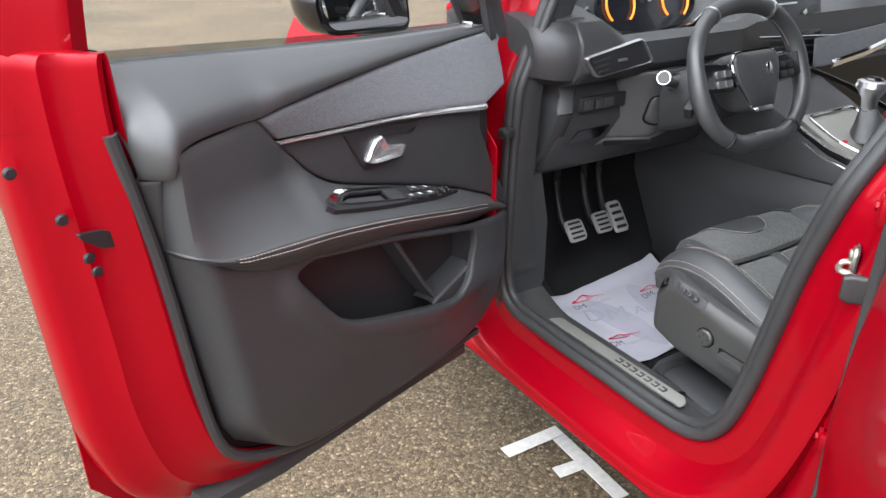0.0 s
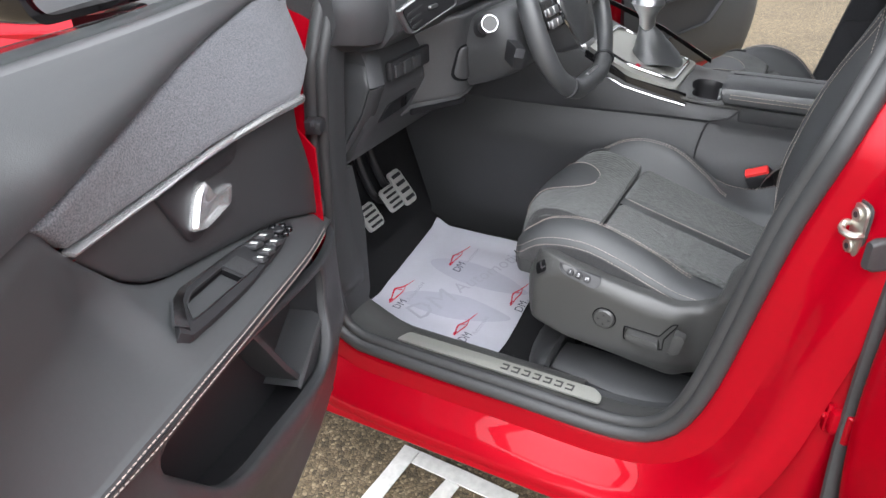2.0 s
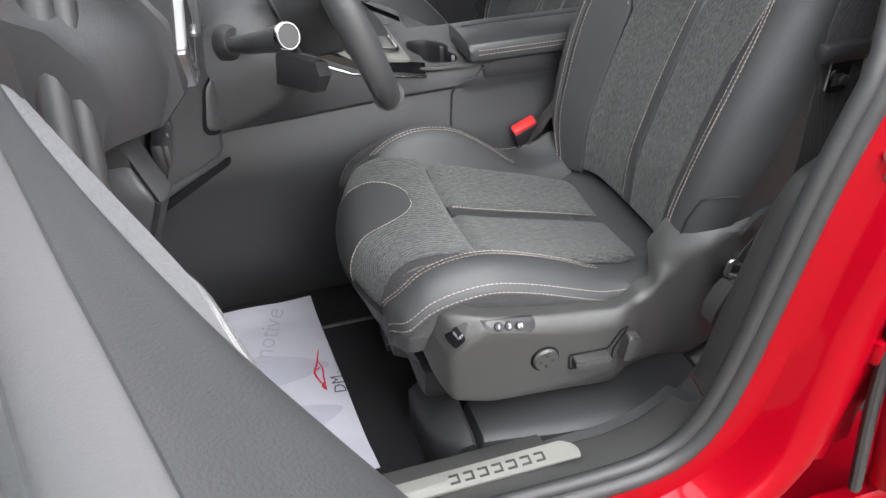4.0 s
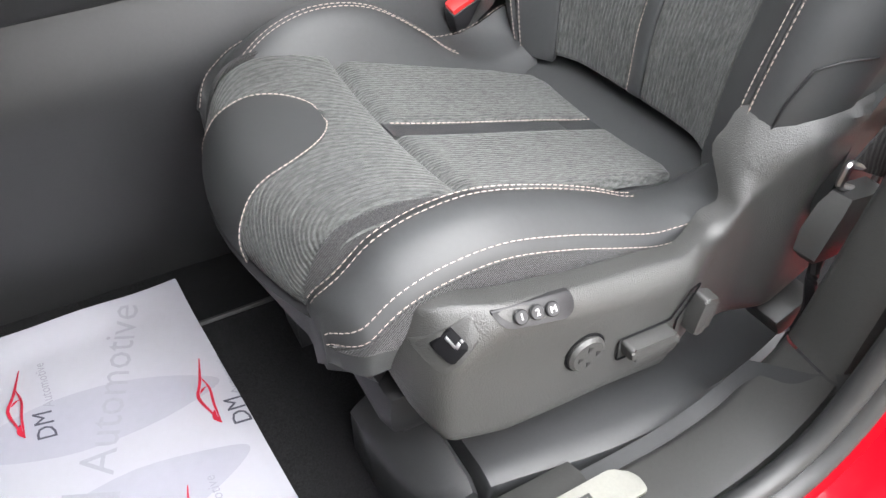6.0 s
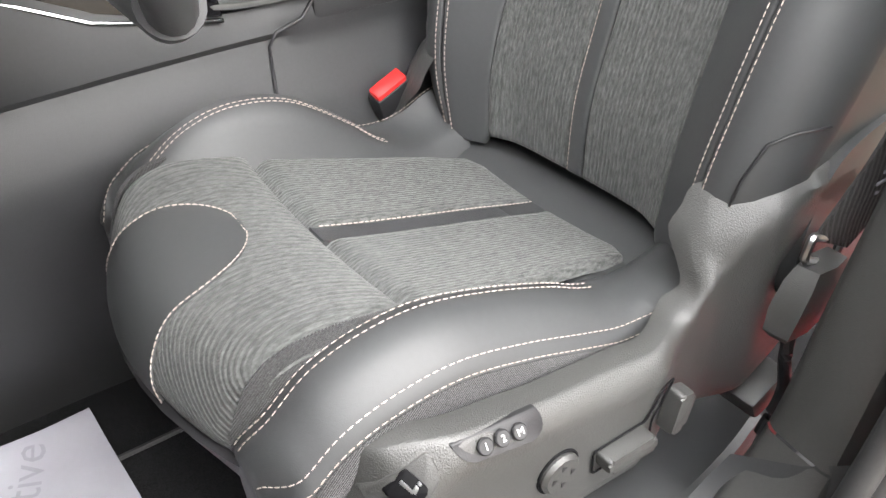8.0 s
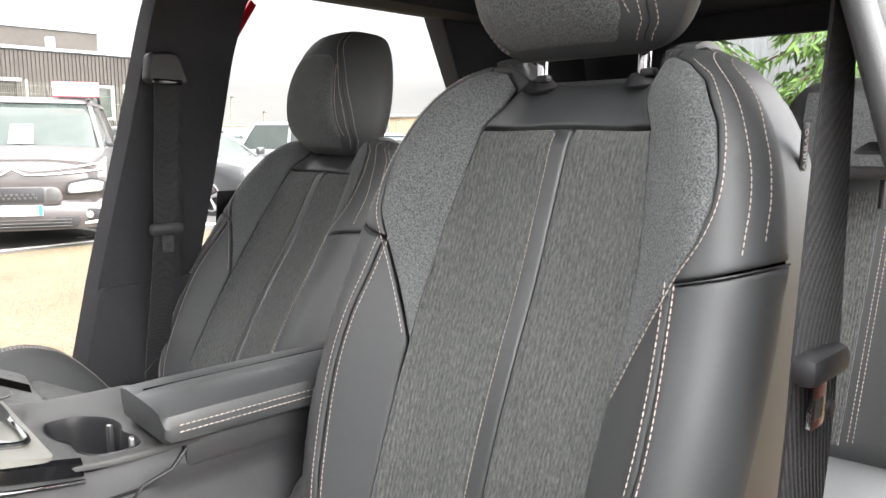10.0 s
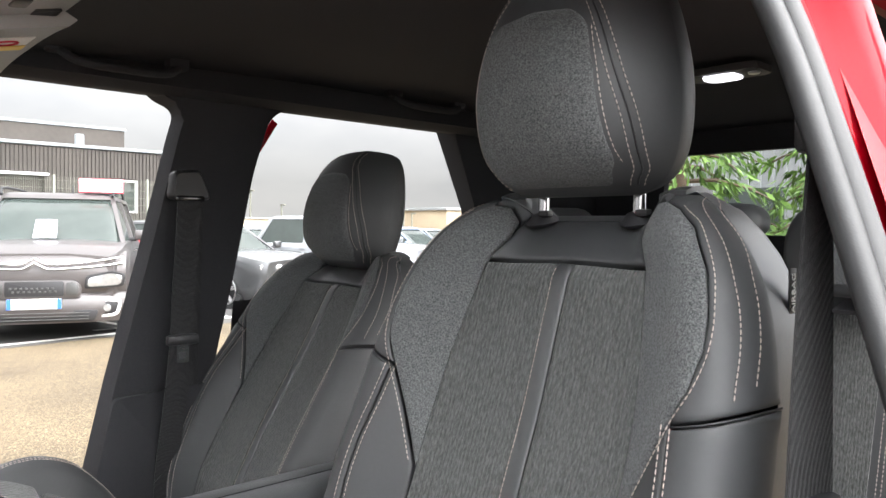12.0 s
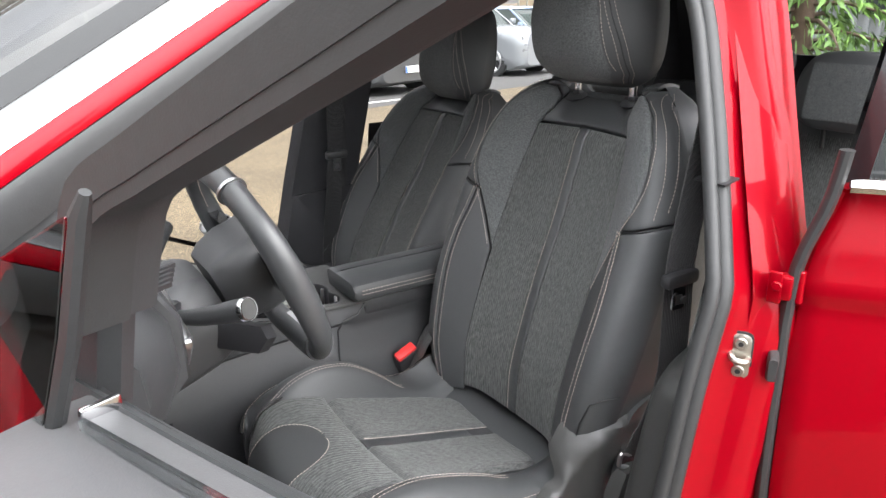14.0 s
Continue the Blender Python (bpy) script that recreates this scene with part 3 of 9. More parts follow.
plate = part("sill_plate", prism(round_poly([(0.300, -0.738), (0.702, -0.738), (0.690, -0.708), (0.318, -0.704), (0.300, -0.718)], 0.006), lambda x, y, d: (y, x, 0.4085 + d), 0.004, 0.0015), BRUSHED, car, "brushed aluminium step plate with raised emblem bars")
# raised lettering mark on the plate: plain bars
for i in range(7):
    bb = bmesh.new()
    y = 0.357 + i * 0.0205
    for dx, w, l in ((0.006, 0.003, 0.014), (-0.006, 0.003, 0.014)):
        box((-0.7225 + dx, y, 0.4135), (w, l, 0.002), 0.0005, bm=bb)
    box((-0.7225, y - 0.0055, 0.4135), (0.013, 0.003, 0.002), 0.0005, bm=bb)
    part("raised_mark", bb, HARD, plate)

# outer sill below the door, and a paper sticker on it
def outer_sill(y):
    return [(-0.845, y, 0.330), (-0.866, y, 0.332), (-0.874, y, 0.322), (-0.876, y, 0.308), (-0.868, y, 0.298), (-0.84, y, 0.292), (-0.78, y, 0.285), (-0.70, y, 0.28)]


part("outer_sill", loft([[Vector(p) for p in outer_sill(y)] for y in [lerp(-0.9, 0.98, i / 24) for i in range(25)]], closed=False), RED, car, "red lower sill panel")
part("sill_underside", box((-0.60, 0.05, 0.235), (0.40, 1.9, 0.05), 0.01), DARK, car)

# B-pillar outside, and what stands on it
def pillar_section(z):
    x = side_x(z)
    yo = interp(z, [0.45, 0.7, 0.95, 1.1, 1.3, 1.45], [0.03, -0.005, -0.026, -0.058, -0.106, -0.125])
    return [(x - 0.012, yo + 0.02, z), (x - 0.022, yo - 0.002, z), (x - 0.034, yo - 0.02, z), (x - 0.036, yo - 0.045, z), (x - 0.02, yo - 0.07, z), (x - 0.015, yo - 0.105, z), (x + 0.05, yo - 0.115, z)]


part("centre_pillar", loft([[Vector(p) for p in pillar_section(z)] for z in [lerp(0.40, 1.47, i / 24) for i in range(25)]], closed=False), RED, car, "red painted centre pillar")
stk = part("sill_sticker", prism(round_poly([(0.06, -0.852), (0.125, -0.852), (0.125, -0.822), (0.06, -0.822)], 0.003), lambda a, b, d: (b, a, 0.4035 + d + 0.25 * (b + 0.837)), 0.0012), WHITE, car, "white paper sticker with grey print bars")
sb_ = bmesh.new()
for i in range(3):
    box((-0.846 + 0.009 * i, 0.088, 0.4055 + 0.25 * (-0.009 + 0.009 * i)), (0.003, 0.045 - 0.008 * i, 0.0008), bm=sb_)
part("sticker_bars", sb_, INK_GREY, stk)
striker = thing("door_striker", (-0.80, 0.0, 0.82), "zinc-plated steel door striker bolted to red pillar", "striker")
sn = Vector((-0.55, 0.83, 0.0)).normalized()
sy = sn.cross(Vector((0, 0, 1)))
Ms = Matrix(((0, sy.x, sn.x, -0.812), (0, sy.y, sn.y, 0.010), (1, 0, 0, 0.856), (0, 0, 0, 1))) @ Matrix.Scale(0.78, 4)
part("base_plate", prism(round_poly([(-0.042, -0.018), (0.042, -0.018), (0.042, 0.018), (-0.042, 0.018)], 0.015), lambda x, y, d: Ms @ Vector((x, y, d)), 0.006, 0.002), STEEL, striker)
part("gasket", prism(round_poly([(-0.046, -0.021), (0.046, -0.021), (0.046, 0.021), (-0.046, 0.021)], 0.016), lambda x, y, d: Ms @ Vector((x, y, d - 0.002)), 0.003), RUBBER, striker)
for sx in (-0.026, 0.026):
    b = part("bolt", cyl(Ms @ Vector((sx, 0.0, 0.006)), Ms.to_3x3() @ Vector((0, 0, 1)), 0.0086, 0.004, 16, 0.0015), STEEL, striker)
    part("bolt_recess", cyl(Ms @ Vector((sx, 0.0, 0.0105)), Ms.to_3x3() @ Vector((0, 0, 1)), 0.0038, 0.001, 6), DARK, b)
part("loop", tube(curve3([Ms @ Vector(p) for p in [(0.006, 0.014, 0.0), (0.006, 0.014, 0.014), (0.0, 0.008, 0.021), (-0.002, -0.006, 0.021), (-0.002, -0.014, 0.013), (-0.002, -0.014, 0.0)]], 20), 0.0043, 8), STEEL, striker)

# cabin floor, bulkhead and roof
def floor_f(u, v):
    x, y = lerp(-0.665, 0.70, u), lerp(-1.0, 1.22, v)
    z = 0.275 + 0.34 * smooth01((y - 0.93) / 0.35) + 0.004 * noise.noise(Vector((x * 9, y * 9, 0)))
    return Vector((x, y, z))


part("floor_carpet", grid(floor_f, 30, 50), CARPET, car, "black carpet on the cabin floor")
part("bulkhead", grid(lambda u, v: Vector((lerp(-0.72, 0.72, u), 1.2 + 0.02 * v, lerp(0.3, 1.0, v))), 2, 2, 0.02), DARK, car)


def roof_z(x, y):
    return 1.503 - 0.022 * (x / 0.6) ** 2 - 0.05 * ((y + 0.5) / 1.0) ** 2


part("roof_skin", grid(lambda u, v: Vector((lerp(-0.66, 0.66, u), lerp(-1.75, 0.42, v), roof_z(lerp(-0.66, 0.66, u), lerp(-1.75, 0.42, v)) + 0.045)), 14, 20, 0.004), RED, car, "red roof panel")
headliner = part("headliner", grid(lambda u, v: Vector((lerp(-0.64, 0.66, u), lerp(-1.7, 0.40, v), roof_z(lerp(-0.64, 0.64, u), lerp(-1.7, 0.40, v)))), 16, 24, 0.012), LINER, car, "black fabric roof lining")
# rear: tailgate frame, glass, parcel shelf
tail = part("tailgate", loft([[Vector((x * s, -1.52 - 0.28 * (1.42 - z) - k, 1.26 + (z - 1.26) * h)) for x, z in round_poly([(-0.42, 1.13), (0.42, 1.13), (0.34, 1.378), (-0.34, 1.378)], 0.05)] for s, h, k in ((1.9, 2.2, 0.0), (1.0, 1.0, 0.0), (1.0, 1.0, 0.03))], caps=False), LINER, car, "black lined tailgate frame")
part("tailgate_lower", grid(lambda u, v: Vector((lerp(-0.72, 0.72, u), -1.62 - 0.02 * v, lerp(0.3, 1.08, v))), 6, 6, 0.03), DARK, car)
rg = part("rear_window", grid(lambda u, v: Vector((lerp(-0.58, 0.58, u), -1.63 + 0.10 * v - 0.02 * math.cos(3.1 * (u - 0.5)), lerp(1.06, 1.42, v))), 8, 6, 0.004), GLASS, car, "clear rear window")
rg.visible_shadow = False
# left quarter behind the rear door, right-hand body side
def side_wall(y, x0, sgn):
    return [Vector((sgn * (x0 + d), y, z)) for d, z in ((0.02, 0.28), (0.03, 0.5), (0.03, 0.7), (0.02, 0.85), (0.0, 0.97))]


part("right_rear_panel", loft([side_wall(y, 0.64, 1) for y in (-1.65, -1.2, -0.8, -0.4, -0.19)], closed=False), DARK, car, "black inner trim of the right rear door")
part("left_quarter", loft([side_wall(y, 0.66, -1) for y in (-1.65, -1.4, -1.2, -1.05)], closed=False), DARK, car)


def slab(pts, x0, x1):
    """An upright plate between x0 and x1 with a (y, z) outline."""
    return prism(pts, lambda a, b, d: (lerp(x0, x1, d / 0.1), a, b), 0.1, 0.008)


bpr = part("right_centre_pillar", slab(round_poly([(0.138, 0.55), (0.075, 0.82), (0.004, 1.09), (-0.056, 1.335), (-0.074, 1.392), (-0.02, 1.412), (0.02, 1.46), (-0.40, 1.46), (-0.33, 1.425), (-0.268, 1.392), (-0.226, 1.257), (-0.182, 1.042), (-0.138, 0.856), (-0.11, 0.55)], [0.01, 0.02, 0.02, 0.03, 0.03, 0.02, 0.005, 0.005, 0.03, 0.03, 0.03, 0.02, 0.02, 0.01]), 0.69, 0.615), LINER, car, "black plastic trim on the centre pillar")
part("pillar_step", prism(round_poly([(0.138, 0.55), (0.082, 0.79), (-0.125, 0.80), (-0.11, 0.55)], 0.01), lambda a, b, d: (0.614 - d, a, b), 0.012, 0.006), LINER, bpr)
part("right_outer_pillar", slab([(0.02, 0.5), (-0.03, 1.0), (-0.10, 1.35), (-0.14, 1.46), (-0.24, 1.46), (-0.19, 1.3), (-0.14, 1.0), (-0.10, 0.5)], 0.72, 0.70), RED, car, "red edge of the rear door frame")
part("right_rear_frame", slab([(-0.235, 1.25), (-0.255, 1.30), (-0.325, 1.405), (-0.340, 1.395), (-0.272, 1.29), (-0.25, 1.25)], 0.735, 0.705), RED, car)
part("right_roof_rail", loft([[Vector((x, y, z)) for x, z in ((0.57, 1.425), (0.60, 1.412), (0.66, 1.415), (0.70, 1.45), (0.66, 1.50), (0.60, 1.48))] for y in (-1.5, -0.9, -0.4, 0.0, 0.2, 0.32)] + [[Vector((x * 1.02, 0.60, z - 0.11)) for x, z in ((0.57, 1.425), (0.60, 1.412), (0.66, 1.415), (0.70, 1.45), (0.66, 1.50), (0.60, 1.48))], [Vector((x * 1.12, 0.95, z - 0.32)) for x, z in ((0.57, 1.425), (0.60, 1.412), (0.66, 1.415), (0.70, 1.45), (0.66, 1.50), (0.60, 1.48))]]), LINER, car, "black lined right roof rail")
part("right_rear_pillar", slab([(-0.84, 1.46), (-0.96, 1.20), (-1.00, 0.95), (-1.25, 0.95), (-1.6, 1.0), (-1.5, 1.46)], 0.70, 0.63), LINER, car, "black lined right rear pillar")
part("left_rear_pillar", slab([(-1.00, 1.46), (-1.10, 1.20), (-1.12, 0.95), (-1.25, 0.95), (-1.6, 1.0), (-1.5, 1.46)], -0.70, -0.63), LINER, car, "black lined left rear pillar")
part("left_roof_rail", loft([[Vector((x, y, z)) for x, z in ((-0.55, 1.45), (-0.58, 1.435), (-0.63, 1.45), (-0.64, 1.50), (-0.60, 1.49))] for y in (-1.5, -0.9, -0.4, 0.0, 0.2, 0.3)]), RED, car)
# front screen pillars and glass
def a_pillar(sgn, k):
    out = []
    for y, z, x in ((1.02, 1.08, 0.80), (0.80, 1.205, 0.765), (0.59, 1.32, 0.72), (0.40, 1.41, 0.68), (0.26, 1.468, 0.645)):
        out.append([Vector((sgn * (x + dx), y + dy, z + dz)) for dx, dy, dz in k])
    return out


for sgn in (-1, 1):
    part("pillar_seal", loft(a_pillar(sgn, ((0.012, -0.012, -0.022), (0.020, 0.0, 0.0), (0.0175, 0.004, 0.007), (-0.01, 0.004, 0.007), (-0.02, -0.012, -0.022)))), RUBBER, car, "black rubber pillar seal")
    part("front_pillar", loft(a_pillar(sgn, ((0.016, 0.0045, 0.0075), (0.017, 0.008, 0.014), (0.012, 0.0115, 0.0215), (-0.02, 0.0115, 0.0215), (-0.03, 0.0045, 0.0075)))), RED, car, "red windscreen pillar")
    part("pillar_trim_strip", loft(a_pillar(sgn, ((0.012, 0.012, 0.022), (0.004, 0.018, 0.031), (-0.012, 0.022, 0.035), (-0.028, 0.024, 0.036), (-0.03, 0.014, 0.024)))), CHROME, car, "bright metal strip beside the windscreen")
    part("screen_rubber", loft(a_pillar(sgn, ((-0.0285, 0.0245, 0.0365), (-0.05, 0.030, 0.042), (-0.073, 0.034, 0.046), (-0.073, 0.02, 0.03), (-0.03, 0.014, 0.024)))), RUBBER, car, "grey windscreen edge trim")
    part("inner_pillar_trim", loft(a_pillar(sgn, ((-0.005, -0.02, -0.03), (-0.035, -0.01, -0.015), (-0.06, 0.01, 0.015), (-0.06, 0.015, 0.025), (-0.01, 0.0, -0.005)))), SOFT, car)
ws = part("windscreen", grid(lambda u, v: Vector((lerp(-1, 1, u) * lerp(0.75, 0.60, v), lerp(1.06, 0.27, v) + 0.10 * (1 - (2 * u - 1) ** 2), lerp(1.10, 1.495, v) + 0.01)), 12, 8, 0.005), GLASS, car, "clear windscreen")
ws.visible_shadow = False
# bonnet and wing, seen past the open door
part("bonnet", grid(lambda u, v: Vector((lerp(-0.84, 0.84, u), lerp(1.12, 2.05, v), 1.03 - 0.08 * v - 0.16 * v ** 4 - 0.06 * (2 * u - 1) ** 4)), 16, 14, 0.01), RED, car, "glossy red bonnet")
def wing_f(u, v):
    y, z = lerp(0.96, 2.0, u), lerp(0.98, 0.36, v)
    x = -0.86 - 0.05 * math.sin(math.pi * min(1, v * 1.3)) + 0.05 * (1 - v) ** 3
    d = math.hypot(y - 1.62, z - 0.36)
    if d < 0.36:
        x += 0.10
    return Vector((x, y, z))


part("front_wing", grid(wing_f, 24, 18, 0.006), RED, car, "red front wing")
wheel_f = part("front_wheel", tube([Vector((-0.83, 1.62 + 0.255 * math.cos(a), 0.34 + 0.255 * math.sin(a))) for a in [2 * math.pi * k / 32 for k in range(32)]], 0.085, 10, closed=True), RUBBER, car, "black tyre")
part("hub_cap", cyl((-0.80, 1.62, 0.34), (-1, 0, 0), 0.20, 0.06, 28, 0.02, 0.12), SATIN, wheel_f)


# ---- front seat ----
XS, XB = -0.395, -0.402


def cushion_point(dx, b):
    """The seat cushion's middle part: dx from its centre line, b along it from the rear (0) over the nose to the lower front (1)."""
    y = interp(b, [0, 0.15, 0.3, 0.45, 0.58, 0.62, 0.70, 0.78, 0.85, 0.91, 0.96, 1.0], [0.02, 0.10, 0.20, 0.30, 0.37, 0.386, 0.435, 0.487, 0.525, 0.546, 0.556, 0.555])
    z = interp(b, [0, 0.15, 0.3, 0.45, 0.58, 0.62, 0.70, 0.78, 0.85, 0.91, 0.96, 1.0], [0.555, 0.556, 0.582, 0.608, 0.628, 0.636, 0.648, 0.648, 0.637, 0.617, 0.595, 0.572])
    return Vector((XS + dx, y, z))


def cushion_at(dx, b):
    p = cushion_point(dx, b)
    d = cushion_point(dx, min(1, b + 0.01)) - cushion_point(dx, max(0, b - 0.01))
    nrm = Vector((0, -d.z, d.y)).normalized()
    dish = 0.010 * (dx / 0.15) ** 2
    bow = Vector((0, -0.040 * (dx / 0.15) ** 2 * smooth01((b - 0.68) / 0.28), 0))
    return p + nrm * dish + bow, nrm


def half_width(b):
    return interp(b, [0.15, 0.6, 0.75, 1.0], [0.130, 0.158, 0.162, 0.150])


BOL_Y = [0.526, 0.516, 0.497, 0.47, 0.43, 0.38, 0.32, 0.26, 0.22, 0.185, 0.155, 0.122, 0.100]
BOL_1 = [0.590, 0.606, 0.624, 0.644, 0.655, 0.655, 0.638, 0.614, 0.594, 0.584, 0.582, 0.590, 0.596]
BOL_R = [0.562, 0.590, 0.620, 0.654, 0.680, 0.690, 0.678, 0.638, 0.604, 0.588, 0.582, 0.586, 0.590]
BOL_2 = [0.576, 0.590, 0.606, 0.624, 0.634, 0.634, 0.617, 0.594, 0.580, 0.577, 0.583, 0.597, 0.602]


def bolster_ring(k, side):
    """A cross-section of the side bolster; k counts along it from the front."""
    i = k * (len(BOL_Y) - 1)
    ks = list(range(len(BOL_Y)))
    y, z1, z2 = interp(i, ks, BOL_Y), interp(i, ks, BOL_1 if side < 0 else BOL_R), interp(i, ks, BOL_2) + (0.0 if side < 0 else 0.02)
    zin = min(z1 - 0.012, interp(y, [0.03, 0.1, 0.2, 0.3, 0.386, 0.45, 0.5, 0.53, 0.545], [0.548, 0.548, 0.574, 0.602, 0.628, 0.640, 0.628, 0.60, 0.57]))
    tip = 0.25 + 0.75 * smooth01(k / 0.16)
    flare = 0.010 * smooth01((k - 0.70) / 0.2) if side < 0 else 0.0
    o = lambda w: lerp(0.172 if w > 0.17 else 0.150, w + (flare if w > 0.20 else 0.0), tip)
    pts = [(o(0.128), zin - 0.03), (o(0.140), zin - 0.004), (o(0.153), lerp(zin, z1, 0.75)), (o(0.166), z1), (o(0.180), z1 + 0.0035), (o(0.198), lerp(z1, z2, 0.4) + 0.004), (o(0.213), z2 + 0.003), (o(0.220), z2 - 0.006), (o(0.222), z2 - 0.02), (o(0.215), min(z2 - 0.03, 0.55)), (o(0.15), 0.515)]
    return [Vector((XS + side * dx, y, z)) for dx, z in pts]


def bolster_line(side, idx, lift, n=60, k0=0.02, k1=1.0):
    return [bolster_ring(lerp(k0, k1, i / n), side)[idx] + Vector((side * lift[0], 0, lift[1])) for i in range(n + 1)]


def make_seat():
    s = thing("front_seat", (XS, 0.25, 0.28), "front car seat in black leather and ribbed grey cloth with pale stitching", "car seat", group="front seats")
    # cushion
    core = [[Vector((XS + dx, y, z)) for dx, z in ((-0.20 * wf, 0.50), (-0.19 * wf, zt), (0.19 * wf, zt), (0.20 * wf, 0.50), (0.19 * wf, 0.46), (-0.19 * wf, 0.46))] for y, zt, wf in ((0.02, 0.545, 1.0), (0.1, 0.552, 1.0), (0.25, 0.584, 1.0), (0.38, 0.61, 0.95), (0.46, 0.615, 0.8), (0.51, 0.57, 0.6))]
    base = part("cushion", loft(core), LEATHER_SMOOTH, s, "black leather cushion core")
    for side, nm in ((-1, "pad"), (1, "pad")):
        def f(u, v, side=side):
            b = lerp(0.16, 0.597, v)
            dx = side * lerp(0.010, half_width(b), u)
            p, nrm = cushion_at(dx, b)
            corner = 0.010 * max(0.0, u * 1.0 - 0.8) * max(0.0, 0.25 - v) * 20
            return p + Vector((0, corner, 0)), nrm
        part("cushion_cloth", grid(puffed(f, 0.10, 0.012), 22, 40, 0.01), RIB_CUSHION, s, "ribbed grey cloth cushion panel")
    part("centre_strip", grid(lambda u, v: cushion_at(lerp(-0.014, 0.014, u), lerp(0.16, 0.6, v))[0] - cushion_at(0, lerp(0.16, 0.6, v))[1] * 0.006, 4, 30, 0.005), LEATHER, s, "black leather strip down the cushion")
    sm = bmesh.new()
    stitches([cushion_at(0.0125, lerp(0.17, 0.59, i / 40))[0] - cushion_at(0, lerp(0.17, 0.59, i / 40))[1] * 0.0035 for i in range(41)], bm=sm, pitch=0.006, length=0.0045)

    def front(u, v):
        b = lerp(0.612, 1.0, v)
        p, nrm = cushion_at(lerp(-1, 1, u) * half_width(b), b)
        return p, nrm
    part("front_cloth", grid(puffed(front, 0.07, 0.012), 36, 40, 0.012), RIB_NOSE, s, "ribbed grey cloth over the cushion's front")
    for sd in (-1, 1):
        part("front_side", grid(lambda u, v: front(0.5 + sd * 0.495, u)[0] + Vector((sd * (0.006 * math.sin(math.pi * v) - 0.004), -0.012 * v * u, -0.04 * v)), 24, 5, 0.004), SIDE_CLOTH, s, "dark cloth side of the cushion's nose")
    # rounded leather patch at the front
    def patch(u, v):
        v = v ** 1.7
        b = lerp(0.705, 0.99, v)
        w = 0.066 * math.sqrt(max(0.0, 1 - (1 - min(1.0, v / 0.42)) ** 2)) + 0.0012 + 0.035 * max(0, v - 0.42) ** 1.3
        p, nrm = cushion_at(0.02 + lerp(-1, 1, u) * w, b)
        return p + nrm * (0.0018 + 0.002 * math.sin(math.pi * u)), nrm
    part("nose_patch", grid(lambda u, v: patch(u, v)[0], 16, 30, 0.003), LEATHER_SMOOTH, s, "smooth black leather patch on the cushion's nose")
    edge = [patch(0.0, v)[0] for v in [1 - i / 40 for i in range(38)]] + [patch(1.0, v)[0] for v in [i / 40 for i in range(3, 41)]]
    stitches([p + Vector((0, 0.0, 0.0012)) for p in edge], bm=sm, pitch=0.006, length=0.0045)
    part('under_lip', grid(lambda u, v: Vector((XS + lerp(-0.175, 0.175, u), lerp(0.550, 0.515, v) - 0.045 * (2 * u - 1) ** 2, lerp(0.580, 0.490, v))), 10, 4, 0.012), DARK, s)
    # side bolsters
    for side in (-1, 1):
        bol = part("bolster", loft([bolster_ring(i / 64, side) for i in range(65)], caps=True, closed=True), LEATHER_SMOOTH, s, "padded black leather cushion bolster")
        for idx, lift in ((3, (-0.0030, 0.0015)), (3, (0.0045, 0.0022)), (6, (0.0024, 0.0010)), (7, (0.0012, -0.0010))):
            stitches(bolster_line(side, idx, lift, k1=(0.70 if idx == 3 else 0.99)), bm=sm, pitch=0.0066, length=0.0046, r=0.0009)
        def skirt(u, v, side=side):
            r = bolster_ring(lerp(0.04, 0.99, u), side)
            a = r[7] + Vector((side * 0.002, 0, -0.004))
            c = Vector((XS + side * 0.214, a.y, 0.548 + 0.010 * (1 - u)))
            q = a.lerp(c, v * smooth01((u + 0.02) / 0.30))
            return q + Vector((side * 0.004 * math.sin(math.pi * v), 0, 0))
        part("side_cloth", grid(skirt, 40, 6, 0.006), SIDE_CLOTH, s, "dark knitted cloth along the cushion side")
    part("rear_strip", grid(lambda u, v: Vector((XS + lerp(-0.205, 0.205, u), lerp(0.125, 0.0, v), 0.553 + 0.012 * math.sin(math.pi * min(1, v * 1.2)) + 0.012 * abs(lerp(-1, 1, u)) ** 3 - 0.03 * max(0, v - 0.6))), 20, 10, 0.02), LEATHER_SMOOTH, s, "black leather strip behind the cushion cloth")
    sb = bmesh.new()
    for side in (-1, 1):
        tube([Vector((XS + side * dx, y, z)) for dx, y, z in ((0.142, 0.075, 0.5655), (0.165, 0.105, 0.566), (0.188, 0.135, 0.5705))], 0.0016, 6, bm=sb)
    part("seam", sb, DARK, s)["kind"] = "stuff"
    # plastic side covers: an upright face, a bevel above it and a raised arm over the hinge
    def cover_x(y, z):
        crease = interp(y, [-0.03, 0.011, 0.053, 0.097, 0.13, 0.15, 0.175, 0.239, 0.353, 0.411, 0.43, 0.45, 0.47, 0.49], [0.66, 0.686, 0.681, 0.666, 0.640, 0.610, 0.580, 0.566, 0.586, 0.600, 0.592, 0.580, 0.562, 0.545])
        over = max(0.0, z - crease + 0.003)
        return -0.262 + 0.017 * smooth01((0.22 - y) / 0.05) * smooth01((y - 0.085) / 0.05) + lerp(0.75, 1.6, smooth01((0.20 - y) / 0.04)) * over * over / (over + 0.004) + 0.055 * (max(0.0, y - 0.452) / 0.036) ** 2 + 0.016 * smooth01(1 - math.hypot(y - 0.04, z - 0.585) / 0.065) + 0.010 * smooth01((0.475 - z) / 0.03)
